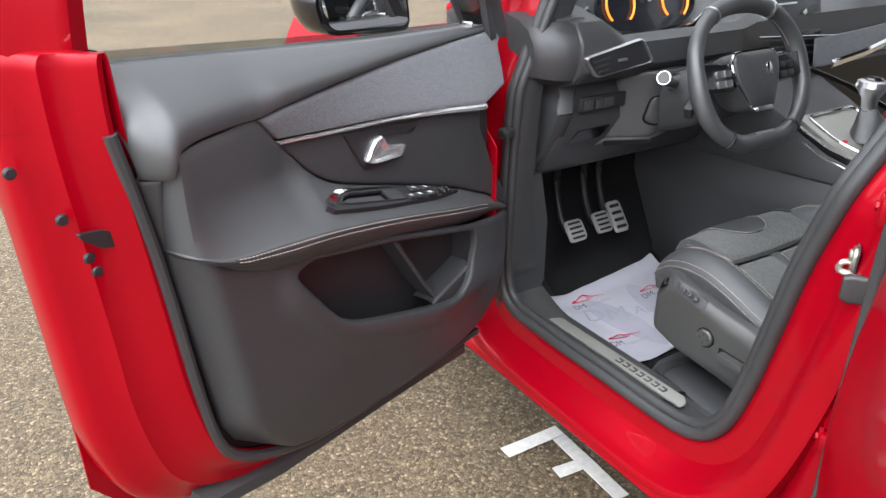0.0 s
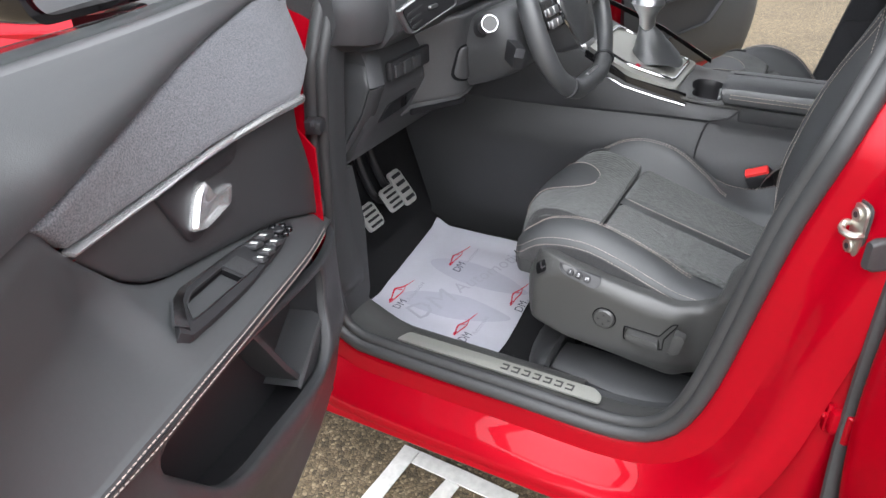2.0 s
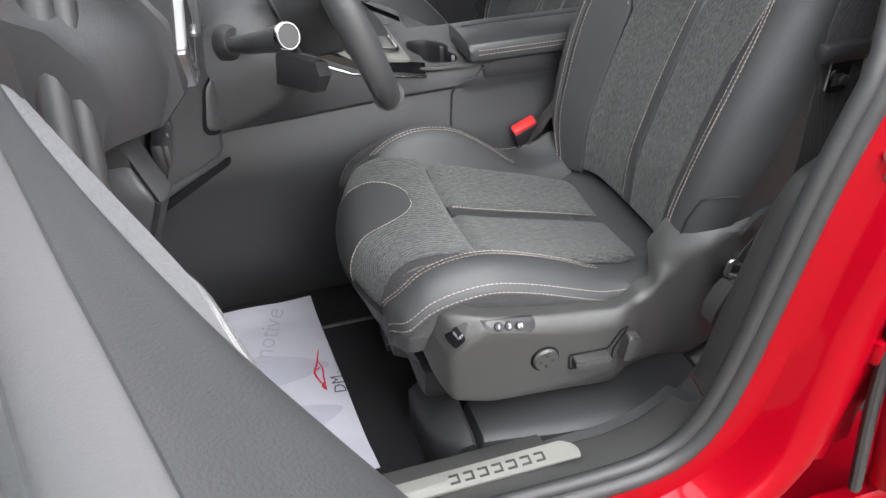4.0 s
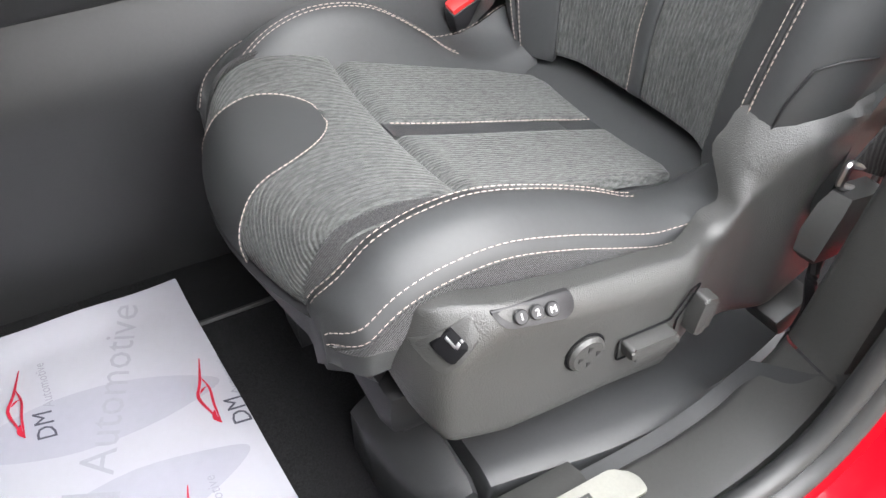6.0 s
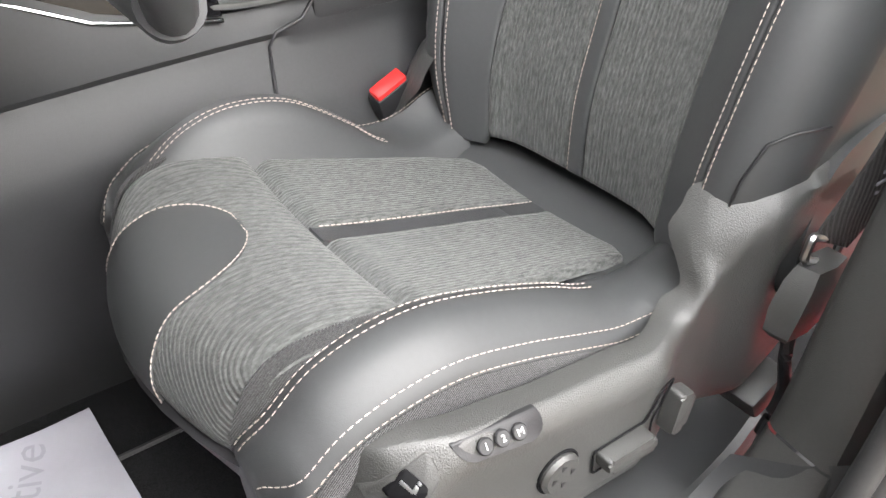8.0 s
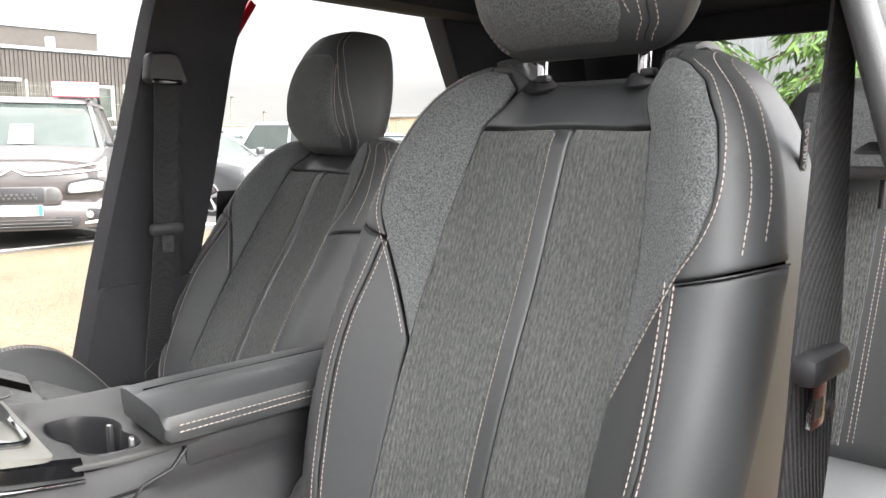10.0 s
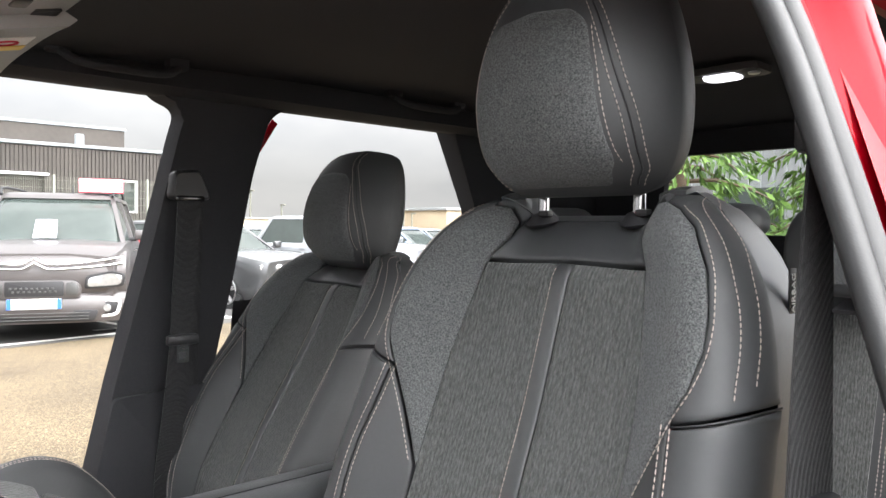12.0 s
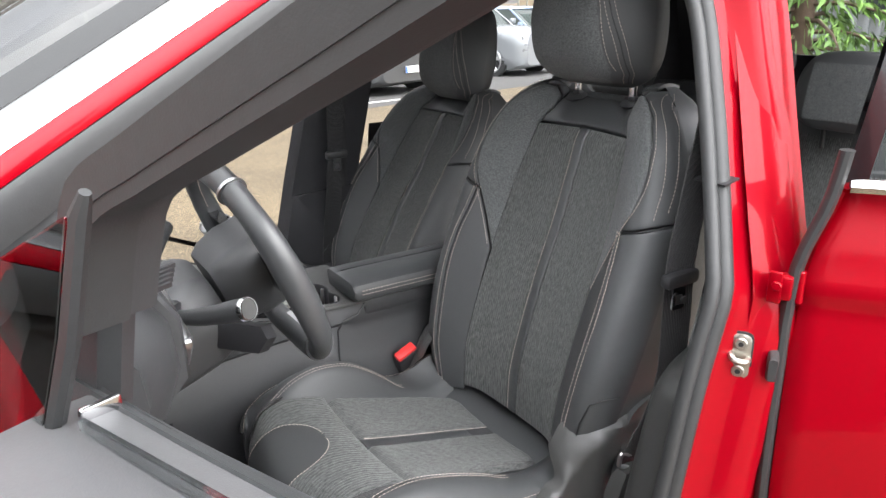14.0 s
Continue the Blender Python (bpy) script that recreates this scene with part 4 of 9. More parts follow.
    COVER = round_poly([(0.488, 0.602), (0.489, 0.560), (0.478, 0.520), (0.460, 0.490), (0.434, 0.480), (0.40, 0.468), (0.272, 0.446), (0.20, 0.438), (0.152, 0.452), (0.096, 0.468), (0.05, 0.495), (0.005, 0.53), (-0.012, 0.58), (-0.024, 0.63), (-0.024, 0.690), (0.035, 0.698), (0.085, 0.690), (0.122, 0.672), (0.145, 0.640), (0.156, 0.600), (0.178, 0.584), (0.222, 0.580), (0.287, 0.589), (0.332, 0.597), (0.413, 0.616), (0.442, 0.618), (0.474, 0.612)], 0.008, 2)

    def on_cover(side, y, z, up=0.0):
        return Vector((XS - side * (cover_x(y, z) - up), y, z))
    for side in (1, -1):
        cov = part("side_cover", sheet(COVER, lambda a, b, e: on_cover(side, a, b, -e), 0.011, 0.005, 0.004, 0.018), SEAT_SIDE, s, "grained black plastic seat side cover")
    xo = XS - 0.2635

    def on_side(pts, r, up, deep, bevel=0.001):
        return prism(round_poly(pts, r), lambda a, b, d: on_cover(-1, a, b, up - deep + d), deep, bevel)
    part("switch_bezel", on_side([(0.474, 0.587), (0.455, 0.603), (0.430, 0.613), (0.428, 0.598), (0.445, 0.583), (0.462, 0.572)], 0.004, 0.0012, 0.004), HARD, cov, "smooth facet round the heating switch")
    part("rocker", on_side([(0.463, 0.592), (0.447, 0.607), (0.438, 0.594), (0.454, 0.582)], 0.003, 0.0035, 0.005, 0.0012), PITCH, cov, "black seat heating switch")
    for pts in ([(0.4535, 0.6000), (0.4515, 0.6018), (0.4475, 0.5950), (0.4490, 0.5936)], [(0.4485, 0.5945), (0.4450, 0.5980), (0.4440, 0.5965), (0.4475, 0.5930)], [(0.4440, 0.5985), (0.4425, 0.6000), (0.4415, 0.5985), (0.4430, 0.5970)]):
        part("switch_mark", on_side(pts, 0.0004, 0.0041, 0.001, 0.0002), SATIN, cov)
    part("memory_panel", on_side([(0.418, 0.614), (0.342, 0.600), (0.341, 0.588), (0.352, 0.583), (0.404, 0.597), (0.412, 0.603)], 0.004, 0.0010, 0.004), DARK, cov, "recessed panel with three memory buttons")
    for y, z, sign in ((0.394, 0.602, "1"), (0.379, 0.599, "2"), (0.364, 0.595, "M")):
        p, q = on_cover(-1, y, z), (on_cover(-1, y, z + 0.004) - on_cover(-1, y, z - 0.004)).normalized()
        nrm = Vector((-q.z, 0, q.x)).normalized()
        bt = part("memory_button", cyl(p + nrm * 0.001, nrm, 0.0062, 0.003, 18, 0.001), DARK, cov, "round black memory button")
        m = Matrix((Vector((0, -1, 0)), q, nrm)).transposed().to_4x4()
        m.translation = p + nrm * 0.0042
        part("button_mark", letters(sign, 0.0075, m, 0.0003), SATIN, bt)
    kn = part("lumbar_knob", cyl((xo + 0.003, 0.327, 0.530), (-1, 0, 0), 0.0185, 0.008, 32, 0.003), SEAT_SIDE, cov, "round four-way lumbar switch")
    for dy, dz in ((0.009, 0), (-0.009, 0), (0, 0.009), (0, -0.009)):
        part("arrow_mark", cyl((xo - 0.0047, 0.327 + dy, 0.530 + dz), (-1, 0, 0), 0.003, 0.001, 3), DARK, kn)
    part("ring", tube([Vector((xo + 0.001, 0.327 + 0.0195 * math.cos(a), 0.530 + 0.0195 * math.sin(a))) for a in [k * math.pi / 16 for k in range(32)]], 0.0014, 6, closed=True), PITCH, cov)
    part("slide_switch", prism(round_poly([(0.228, 0.500), (0.284, 0.505), (0.286, 0.522), (0.232, 0.518)], 0.005), lambda a, b, d: (xo + 0.002 - d, a, b), 0.016, 0.004), SEAT_SIDE, cov, "seat slide switch bar")
    part("recline_switch", prism(round_poly([(0.196, 0.503), (0.214, 0.502), (0.207, 0.546), (0.188, 0.540)], 0.005), lambda a, b, d: (xo + 0.002 - d, a, b), 0.016, 0.004), SEAT_SIDE, cov, "backrest tilt switch bar")
    part("recess_line", tube([Vector((xo - 0.0005, y, z)) for y, z in round_poly([(0.224, 0.497), (0.290, 0.500), (0.291, 0.526), (0.232, 0.523), (0.214, 0.552), (0.204, 0.556), (0.208, 0.548), (0.224, 0.519)], 0.004)], 0.0010, 6, closed=True), PITCH, cov)
    for side in (-1, 1):
        xr = XS + side * 0.222

        def rail_row(y):
            h = interp(y, [0.03, 0.10, 0.20, 0.30, 0.414, 0.42], [0.118, 0.115, 0.116, 0.116, 0.114, 0.10])
            w = interp(y, [0.03, 0.10, 0.20, 0.30, 0.42], [0.040, 0.054, 0.064, 0.060, 0.038])
            lip = interp(y, [0.03, 0.14, 0.18, 0.42], [0.010, 0.012, 0.0, 0.0])
            return [Vector((xr + side * dx, y, z)) for dx, z in ((-0.05, 0.285), (-0.045, 0.28 + h * 0.96), (-0.02, 0.28 + h - lip), (w - 0.022, 0.282 + h - lip), (w - 0.008, 0.28 + h), (w, 0.276 + h), (w + 0.003, 0.268 + h), (w - 0.002, 0.28 + h * 0.5), (w - 0.006, 0.285))]
        part("rail_cover", loft([rail_row(y) for y in [lerp(0.03, 0.414, i / 16) for i in range(17)] + [0.42]]), SOFT, s, "grey plastic seat rail cover")

        def end_row(y):
            h = interp(y, [0.424, 0.43, 0.455, 0.475, 0.488], [0.102, 0.110, 0.098, 0.088, 0.076])
            w = interp(y, [0.424, 0.44, 0.465, 0.48, 0.488], [0.032, 0.032, 0.016, -0.02, -0.08])
            return [Vector((xr + side * dx, y, z)) for dx, z in ((-0.135, 0.285), (-0.13, 0.28 + h), (-0.10, 0.284 + h), (w - 0.012, 0.284 + h), (w, 0.274 + h), (w + 0.004, 0.285))]
        part("rail_end", loft([end_row(y) for y in (0.424, 0.43, 0.44, 0.452, 0.465, 0.475, 0.482, 0.488)]), SOFT, s, "black plastic rail end cap")
        part("rail", box((xr, 0.22, 0.30), (0.05, 0.40, 0.04), 0.004), DARK, s)
        part("rail_bracket", box((xr + side * 0.030, 0.055, 0.452), (0.05, 0.055, 0.030), 0.006, Matrix.Rotation(-0.45, 4, "X")), HARD, s, "grey metal bracket behind the cover")
    part("seat_pan", box((XS, 0.24, 0.47), (0.42, 0.50, 0.06), 0.02), DARK, s)
    # backrest
    BY_Z = [0.55, 0.60, 0.67, 0.75, 0.81, 0.88, 0.94, 1.02, 1.108, 1.14, 1.165, 1.185]
    BY = [0.078, 0.078, 0.074, 0.053, 0.034, 0.008, -0.016, -0.043, -0.072, -0.084, -0.102, -0.128]
    HALF_Z = [0.545, 0.60, 0.65, 0.75, 0.85, 0.95, 1.0, 1.03, 1.06, 1.09, 1.12, 1.145, 1.165, 1.182]
    HALF = [0.205, 0.226, 0.242, 0.257, 0.261, 0.258, 0.253, 0.247, 0.239, 0.228, 0.211, 0.190, 0.166, 0.130]

    def half(z):
        return interp(z, HALF_Z, HALF)

    def back_y(dx, z):
        """Front skin of the backrest: flat in the middle, swelling to a wing on each side, then turning back."""
        wing = interp(z, [0.55, 0.65, 0.75, 0.855, 0.95, 1.0, 1.06, 1.12, 1.18], [0.030, 0.044, 0.053, 0.056, 0.054, 0.051, 0.046, 0.036, 0.018])
        w, sx = half(z), abs(dx)
        k = interp(sx / w, [0.0, 0.30, 0.45, 0.55, 0.66, 0.77, 0.84, 0.90, 0.95, 0.98, 1.0], [-0.05, -0.02, 0.06, 0.30, 0.68, 1.0, 1.03, 0.92, 0.62, 0.25, -0.25])
        dip_ = 0.032 * (1 - smooth01((sx - 0.066) / 0.05)) * smooth01((z - 1.085) / 0.03)
        return interp(z + dip_, BY_Z, BY) + wing * k

    def on_back(dx, z, e=0.0):
        """A point of the skin, e below it."""
        p = Vector((XB + dx, back_y(dx, z), z))
        w = half(z) - 0.0012
        dx1, dx2 = max(-w, dx - 0.004), min(w, dx + 0.004)
        a = Vector((dx2 - dx1, back_y(dx2, z) - back_y(dx1, z), 0))
        c = Vector((0, back_y(dx, z + 0.006) - back_y(dx, z - 0.006), 0.012))
        return p - a.cross(c).normalized() * -e if a.cross(c).y < 0 else p - a.cross(c).normalized() * e

    def back_panel(name, outline, mat, label, edge=0.007, depth=0.0035, cell=0.014):
        return part(name, sheet(outline, on_back, cell, edge, depth, 0.010), mat, s, label)

    def rim(z0, z1, n, off=0.0):
        return [(half(lerp(z0, z1, i / n)) - off, lerp(z0, z1, i / n)) for i in range(n + 1)]
    CLOTH_E = [(0.108, 1.101), (0.121, 1.04), (0.129, 0.99), (0.133, 0.93), (0.133, 0.864), (0.134, 0.80), (0.134, 0.73), (0.133, 0.65), (0.130, 0.585)]
    FELT_O = [(0.118, 1.171), (0.140, 1.163), (0.166, 1.145), (0.191, 1.108), (0.203, 1.07), (0.206, 1.04), (0.200, 1.01), (0.184, 0.978), (0.158, 0.922), (0.1345, 0.866)]
    SEAM = [(0.186, 0.974), (0.191, 0.94), (0.198, 0.89), (0.200, 0.84), (0.194, 0.75), (0.186, 0.66), (0.177, 0.575)]
    for sg in (-1, 1):
        def mir_(pts):
            return [(sg * a, b) for a, b in pts]
        back_panel("back_cloth", mir_([(0.0125, 0.585), (0.0125, 1.104)] + CLOTH_E), RIB_BACK, "ribbed grey cloth backrest panel")
        back_panel("shoulder_felt", mir_([(0.110, 1.103), (0.092, 1.131), (0.089, 1.150), (0.102, 1.168)] + FELT_O + CLOTH_E[4:0:-1]), FELT, "grey felt shoulder panel", 0.005, 0.0025)
        back_panel("inner_bolster", mir_([(0.136, 0.862), (0.159, 0.917), (0.184, 0.972)] + SEAM + [(0.132, 0.575)] + CLOTH_E[:4:-1]), LEATHER_SMOOTH, "black leather backrest bolster", 0.005, 0.0025)
        back_panel("outer_bolster", mir_([(0.188, 0.974), (0.256, 0.992)] + rim(0.97, 0.57, 18) + [(a + 0.002, b) for a, b in SEAM[::-1]]), LEATHER_SMOOTH, "padded black leather outer bolster", 0.005, 0.0022)
        back_panel("shoulder_wrap", mir_([(a + 0.002, b) for a, b in FELT_O[:8]] + [(0.190, 0.980), (0.2545, 0.997)] + rim(1.01, 1.178, 16) + [(0.122, 1.178)]), LEATHER_SMOOTH, "black leather shoulder wrap", 0.005, 0.0025)
        back_panel("top_corner", mir_([(0.087, 1.151), (0.083, 1.158), (0.092, 1.178), (0.120, 1.181), (0.116, 1.172), (0.100, 1.169)]), LEATHER_SMOOTH, "", 0.004, 0.003)

        def sew(pts, off=0.0, n=60):
            line = curve3([(sg * (a + off), b, 0) for a, b in pts], n)
            stitches([on_back(q.x, q.y, -0.001) for q in line], bm=sm, pitch=0.0062, length=0.0045, r=0.0010)
        sew(SEAM, -0.005)
        sew(SEAM, 0.007)
        sew(FELT_O[1:], 0.006)
        sew([(0.150, 1.172), (0.192, 1.132), (0.216, 1.09), (0.229, 1.05), (0.236, 1.00)])
        sew([(0.158, 1.172), (0.200, 1.132), (0.224, 1.09), (0.237, 1.05), (0.244, 1.01)])
        sm2 = bmesh.new()
        tube([on_back(sg * a, b, 0.0022) for a, b in [(lerp(0.190, 0.256, i / 10), lerp(0.977, 0.994, i / 10)) for i in range(11)]], 0.0011, 6, bm=sm2)
        part("shoulder_seam", sm2, DARK, s)
    back_panel("back_strip", [(-0.0115, 0.585), (-0.0115, 1.104), (0.0115, 1.104), (0.0115, 0.585)], LEATHER, "black leather strip down the backrest", 0.004, 0.003, 0.012)
    back_panel("yoke", [(-0.107, 1.105), (-0.090, 1.130), (-0.084, 1.150), (-0.074, 1.154), (0.074, 1.154), (0.084, 1.150), (0.090, 1.130), (0.107, 1.105), (0.05, 1.107), (0.0, 1.108), (-0.05, 1.107)], LEATHER, "black leather yoke under the headrest", 0.005, 0.003)
    stitches([on_back(0.0085, lerp(0.59, 1.10, i / 80), -0.0004) for i in range(81)], bm=sm, pitch=0.0058, length=0.0042, r=0.0010)
    part("stitching", sm, THREAD, s, "pale beige double stitching")["kind"] = "stuff"

    # sides, back and top of the backrest
    def shell(u, v):
        a = lerp(-1, 1, u)
        z = lerp(0.545, 1.150 + 0.032 * smooth01((abs(a) - 0.30) / 0.25), v)
        w = half(z) - 0.004
        yf = back_y(half(z), z) - 0.002
        yb = interp(z, [0.545, 0.8, 1.10, 1.182], [-0.055, -0.11, -0.165, -0.165])
        k = min(1.0, abs(a) / 0.62)
        r = smooth01((abs(a) - 0.62) / 0.38)
        round_ = 0.018 * max(0.0, 1 - abs(abs(a) - 0.62) / 0.14)
        return Vector((XB + math.copysign(min(w, w * k) - round_ * 0.6, a), lerp(yb - 0.015 * (1 - k ** 4), yf, r) + round_ * 0.3, z))
    part("back_shell", grid(shell, 60, 30), LEATHER, s, "black leather back and sides")
    part("top_cap", grid(lambda u, v: Vector((XB + lerp(-0.128, 0.128, u), lerp(back_y(lerp(-0.128, 0.128, u), 1.150 + 0.030 * smooth01((abs(lerp(-0.128, 0.128, u)) - 0.066) / 0.05)) + 0.001, -0.164, v), 1.151 + 0.030 * smooth01((abs(lerp(-0.128, 0.128, u)) - 0.066) / 0.05) + 0.006 * math.sin(math.pi * v))), 32, 8, 0.006), LEATHER, s, "rounded leather top edge")
    for sg in (-1, 1):
        part("pivot_cover", prism(round_poly([(0.062, 0.560), (0.052, 0.665), (0.03, 0.70), (-0.02, 0.715), (-0.10, 0.725), (-0.12, 0.56)], [0.02, 0.03, 0.03, 0.05, 0.03, 0.02]), lambda a, b, d: (XS + sg * (0.236 + d), a, b), 0.026, 0.012, 3), LEATHER, s, "black cover over the backrest hinge")
    sl = bmesh.new()
    tube([on_back(a, b, -0.0008) for a, b in ((-0.205, 0.600), (-0.214, 0.645), (-0.222, 0.690), (-0.231, 0.722), (-0.242, 0.731), (-0.252, 0.732))], 0.0014, 6, bm=sl)
    part("flap_seam", sl, DARK, s)
    tag = part("airbag_tag", box((XB - 0.232, -0.115, 1.085), (0.002, 0.014, 0.045), 0.0008), DARK, s, "small black airbag label sewn in the seam")
    mt = Matrix.Translation((XB - 0.2332, -0.115, 1.085)) @ pose(0, 0, 0, 90, 0, -90) @ pose(0, 0, 0, 0, 0, 90)
    part("tag_text", letters("AIRBAG", 0.0105, mt, 0.0005), WHITE, tag)
    # headrest: a padded block leaning forward, with felt in front
    HZ = [1.178, 1.186, 1.200, 1.225, 1.27, 1.31, 1.35, 1.385, 1.412, 1.428, 1.436]
    HW = [0.080, 0.100, 0.116, 0.128, 0.132, 0.128, 0.118, 0.105, 0.088, 0.068, 0.035]
    HF = [-0.088, -0.064, -0.040, -0.018, -0.006, -0.006, -0.014, -0.028, -0.048, -0.072, -0.105]
    HB = [-0.115, -0.130, -0.142, -0.150, -0.155, -0.157, -0.157, -0.155, -0.152, -0.146, -0.130]

    def hr_front(dx, z, e=0.0):
        w = interp(z, HZ, HW)
        k = min(1.0, abs(dx) / max(w, 1e-4))
        yf, yb = interp(z, HZ, HF), interp(z, HZ, HB)
        bend = interp(k, [0.0, 0.35, 0.55, 0.70, 0.85, 0.95, 1.0], [0.0, 0.015, 0.06, 0.16, 0.34, 0.48, 0.58])
        return Vector((XB + dx * (1 - 0.3 * e), lerp(yf, yb, bend) - e, z))
    rings = []
    for i in range(41):
        z = lerp(HZ[0], HZ[-1], 0.5 - 0.5 * math.cos(math.pi * i / 40))
        w, yb = interp(z, HZ, HW), interp(z, HZ, HB)
        row = [hr_front(w * math.sin(math.pi / 2 * t), z) for t in [lerp(-1, 1, k / 32) for k in range(33)]]
        edge_y = row[-1].y
        for k in range(1, 16):
            a = math.pi * k / 16
            row.append(Vector((XB + w * (abs(math.cos(a)) ** 0.6) * math.copysign(1, math.cos(a)), lerp(edge_y, yb, math.sin(a) ** 0.6), z)))
        rings.append(row)
    hr = part("headrest", loft(rings), LEATHER_SMOOTH, s, "black leather headrest")
    HFELT = round_poly([(-0.068, 1.186), (0.068, 1.186), (0.086, 1.21), (0.083, 1.25), (0.078, 1.30), (0.068, 1.345), (0.05, 1.362), (0.0, 1.368), (-0.05, 1.362), (-0.068, 1.345), (-0.078, 1.30), (-0.083, 1.25), (-0.086, 1.21)], 0.008, 3)
    part("headrest_cloth", sheet(HFELT, lambda a, b, e: hr_front(a, b, e - 0.0035), 0.014, 0.008, 0.004, 0.002), FELT, hr, "grey felt headrest panel")
    hs = bmesh.new()
    seam = bmesh.new()
    for sg in (-1, 1):
        for off in (-0.005, 0.0055):
            stitches([hr_front(sg * (q.x + off), q.y, -0.0012) for q in curve3([(0.088, 1.188, 0), (0.101, 1.205, 0), (0.103, 1.25, 0), (0.090, 1.31, 0), (0.076, 1.35, 0), (0.056, 1.39, 0), (0.046, 1.42, 0)], 40)], bm=hs, pitch=0.0062, length=0.0044, r=0.0010)
        tube([hr_front(sg * q.x, q.y, -0.0002) for q in curve3([(0.088, 1.188, 0), (0.101, 1.205, 0), (0.103, 1.25, 0), (0.090, 1.31, 0), (0.076, 1.35, 0), (0.056, 1.39, 0), (0.046, 1.42, 0)], 40)], 0.0013, 6, bm=seam)
        stitches([hr_front(sg * q.x, q.y, -0.0012) for q in curve3([(0.090, 1.21, 0), (0.0868, 1.25, 0), (0.0815, 1.30, 0), (0.0715, 1.345, 0)], 30)], bm=hs, pitch=0.0062, length=0.0044, r=0.0010)
    part("headrest_stitching", hs, THREAD, hr)["kind"] = "stuff"
    part("headrest_seam", seam, DARK, hr)["kind"] = "stuff"
    for dx in (-0.067, 0.067):
        part("headrest_post", cyl((XB + dx, -0.120, 1.12), (0, -0.02, 1), 0.0068, 0.085, 16), CHROME, s, "chrome headrest post")
        col = part("post_collar", cyl((XB + dx, -0.120, 1.146), (0, 0.25, 1), 0.021, 0.014, 20, 0.004, 0.015), DARK, s, "black plastic collar")
        part("collar_latch", box((XB + dx - 0.012, -0.110, 1.159), (0.016, 0.012, 0.008), 0.003), DARK, col)
    return s


seat = make_seat()
seat["label"] = "driver's seat in black leather and ribbed grey cloth with pale stitching"
seat_2 = copy_thing(seat, Matrix.Translation((0.80, -0.115, -0.036)) @ Matrix.Translation((0, 0.1, 0.5)) @ Matrix.Rotation(math.radians(11.5), 4, "X") @ Matrix.Translation((0, -0.1, -0.5)) @ seat.matrix_basis)
seat_2["label"] = "passenger seat in black leather and ribbed grey cloth, set further back"
for c in seat_2.children:
    if c.name.startswith("headrest"):
        c.location.z -= 0.034


# ---- driver's door, standing open ----
DOOR_U, DOOR_N, DOOR_O = Vector((-0.943, -0.333, 0)).normalized(), Vector((0.333, -0.943, 0)).normalized(), Vector((-0.932, 0.705, 0))


def dw(s, n, z):
    """Door place: s from the hinge, n towards the cabin side, z up."""
    return DOOR_O + DOOR_U * s + DOOR_N * n + Vector((0, 0, z))


door = thing("front_door", dw(-0.1, -0.08, 0.40), "open red driver's door with black padded inner panel", "car door")


def dplate(pts, n0, depth, bevel=0.0, seg=3):
    return prism(pts, lambda a, b, d: dw(a, n0 + d, b), depth, bevel, seg)


# red shell: rounded return flange round the inner panel, outer skin behind
SHELL = round_poly([(-0.086, 0.955), (-0.088, 0.80), (-0.086, 0.50), (0.03, 0.405), (0.60, 0.395), (0.775, 0.455), (0.825, 0.60), (0.832, 0.86), (0.838, 1.05), (0.838, 1.16), (0.76, 1.16), (0.738, 1.01)], [0.03, 0.05, 0.08, 0.06, 0.12, 0.12, 0.08, 0.1, 0.06, 0.02, 0.02, 0.05], 6)
INNER = round_poly([(-0.060, 0.935), (-0.060, 0.80), (-0.060, 0.50), (0.02, 0.438), (0.50, 0.448), (0.655, 0.515), (0.69, 0.66), (0.708, 0.86), (0.732, 1.06), (0.728, 1.15), (0.722, 1.155), (0.716, 0.995)], [0.03, 0.05, 0.08, 0.06, 0.12, 0.12, 0.08, 0.1, 0.06, 0.02, 0.02, 0.05], 6)


def dring(k, n):
    return [dw(lerp(a[0], b[0], k), n - 0.045 * smooth01((lerp(a[1], b[1], k) - 0.86) / 0.05) * smooth01((0.50 - a[0]) / 0.1), lerp(a[1], b[1], k)) for a, b in zip(INNER, SHELL)]


part("shell", loft([dring(0.0, -0.03), dring(0.03, -0.012), dring(0.10, -0.010), dring(0.30, -0.028), dring(0.42, -0.040), dring(0.58, -0.042), dring(0.70, -0.060), dring(0.86, -0.068), dring(0.97, -0.078), dring(1.0, -0.09), dring(1.01, -0.12), dring(0.985, -0.132)], caps=False), RED, door, "red painted inner door shell with pressed folds")


part("panel_backing", dplate([(a, b) for a, b in INNER], -0.064, 0.028), DARK, door)


def skin(u, v):
    s = lerp(-0.10, 0.822, u)
    zl = interp(s, [-0.1, 0.03, 0.6, 0.8, 0.865], [0.50, 0.405, 0.40, 0.47, 0.64])
    zh = interp(s, [-0.1, 0.865], [1.065, 1.110])
    z = lerp(zl, zh, v)
    return dw(s, -0.128 - 0.035 * math.sin(math.pi * v) ** 0.7 * smooth01((0.825 - s) / 0.25), z)


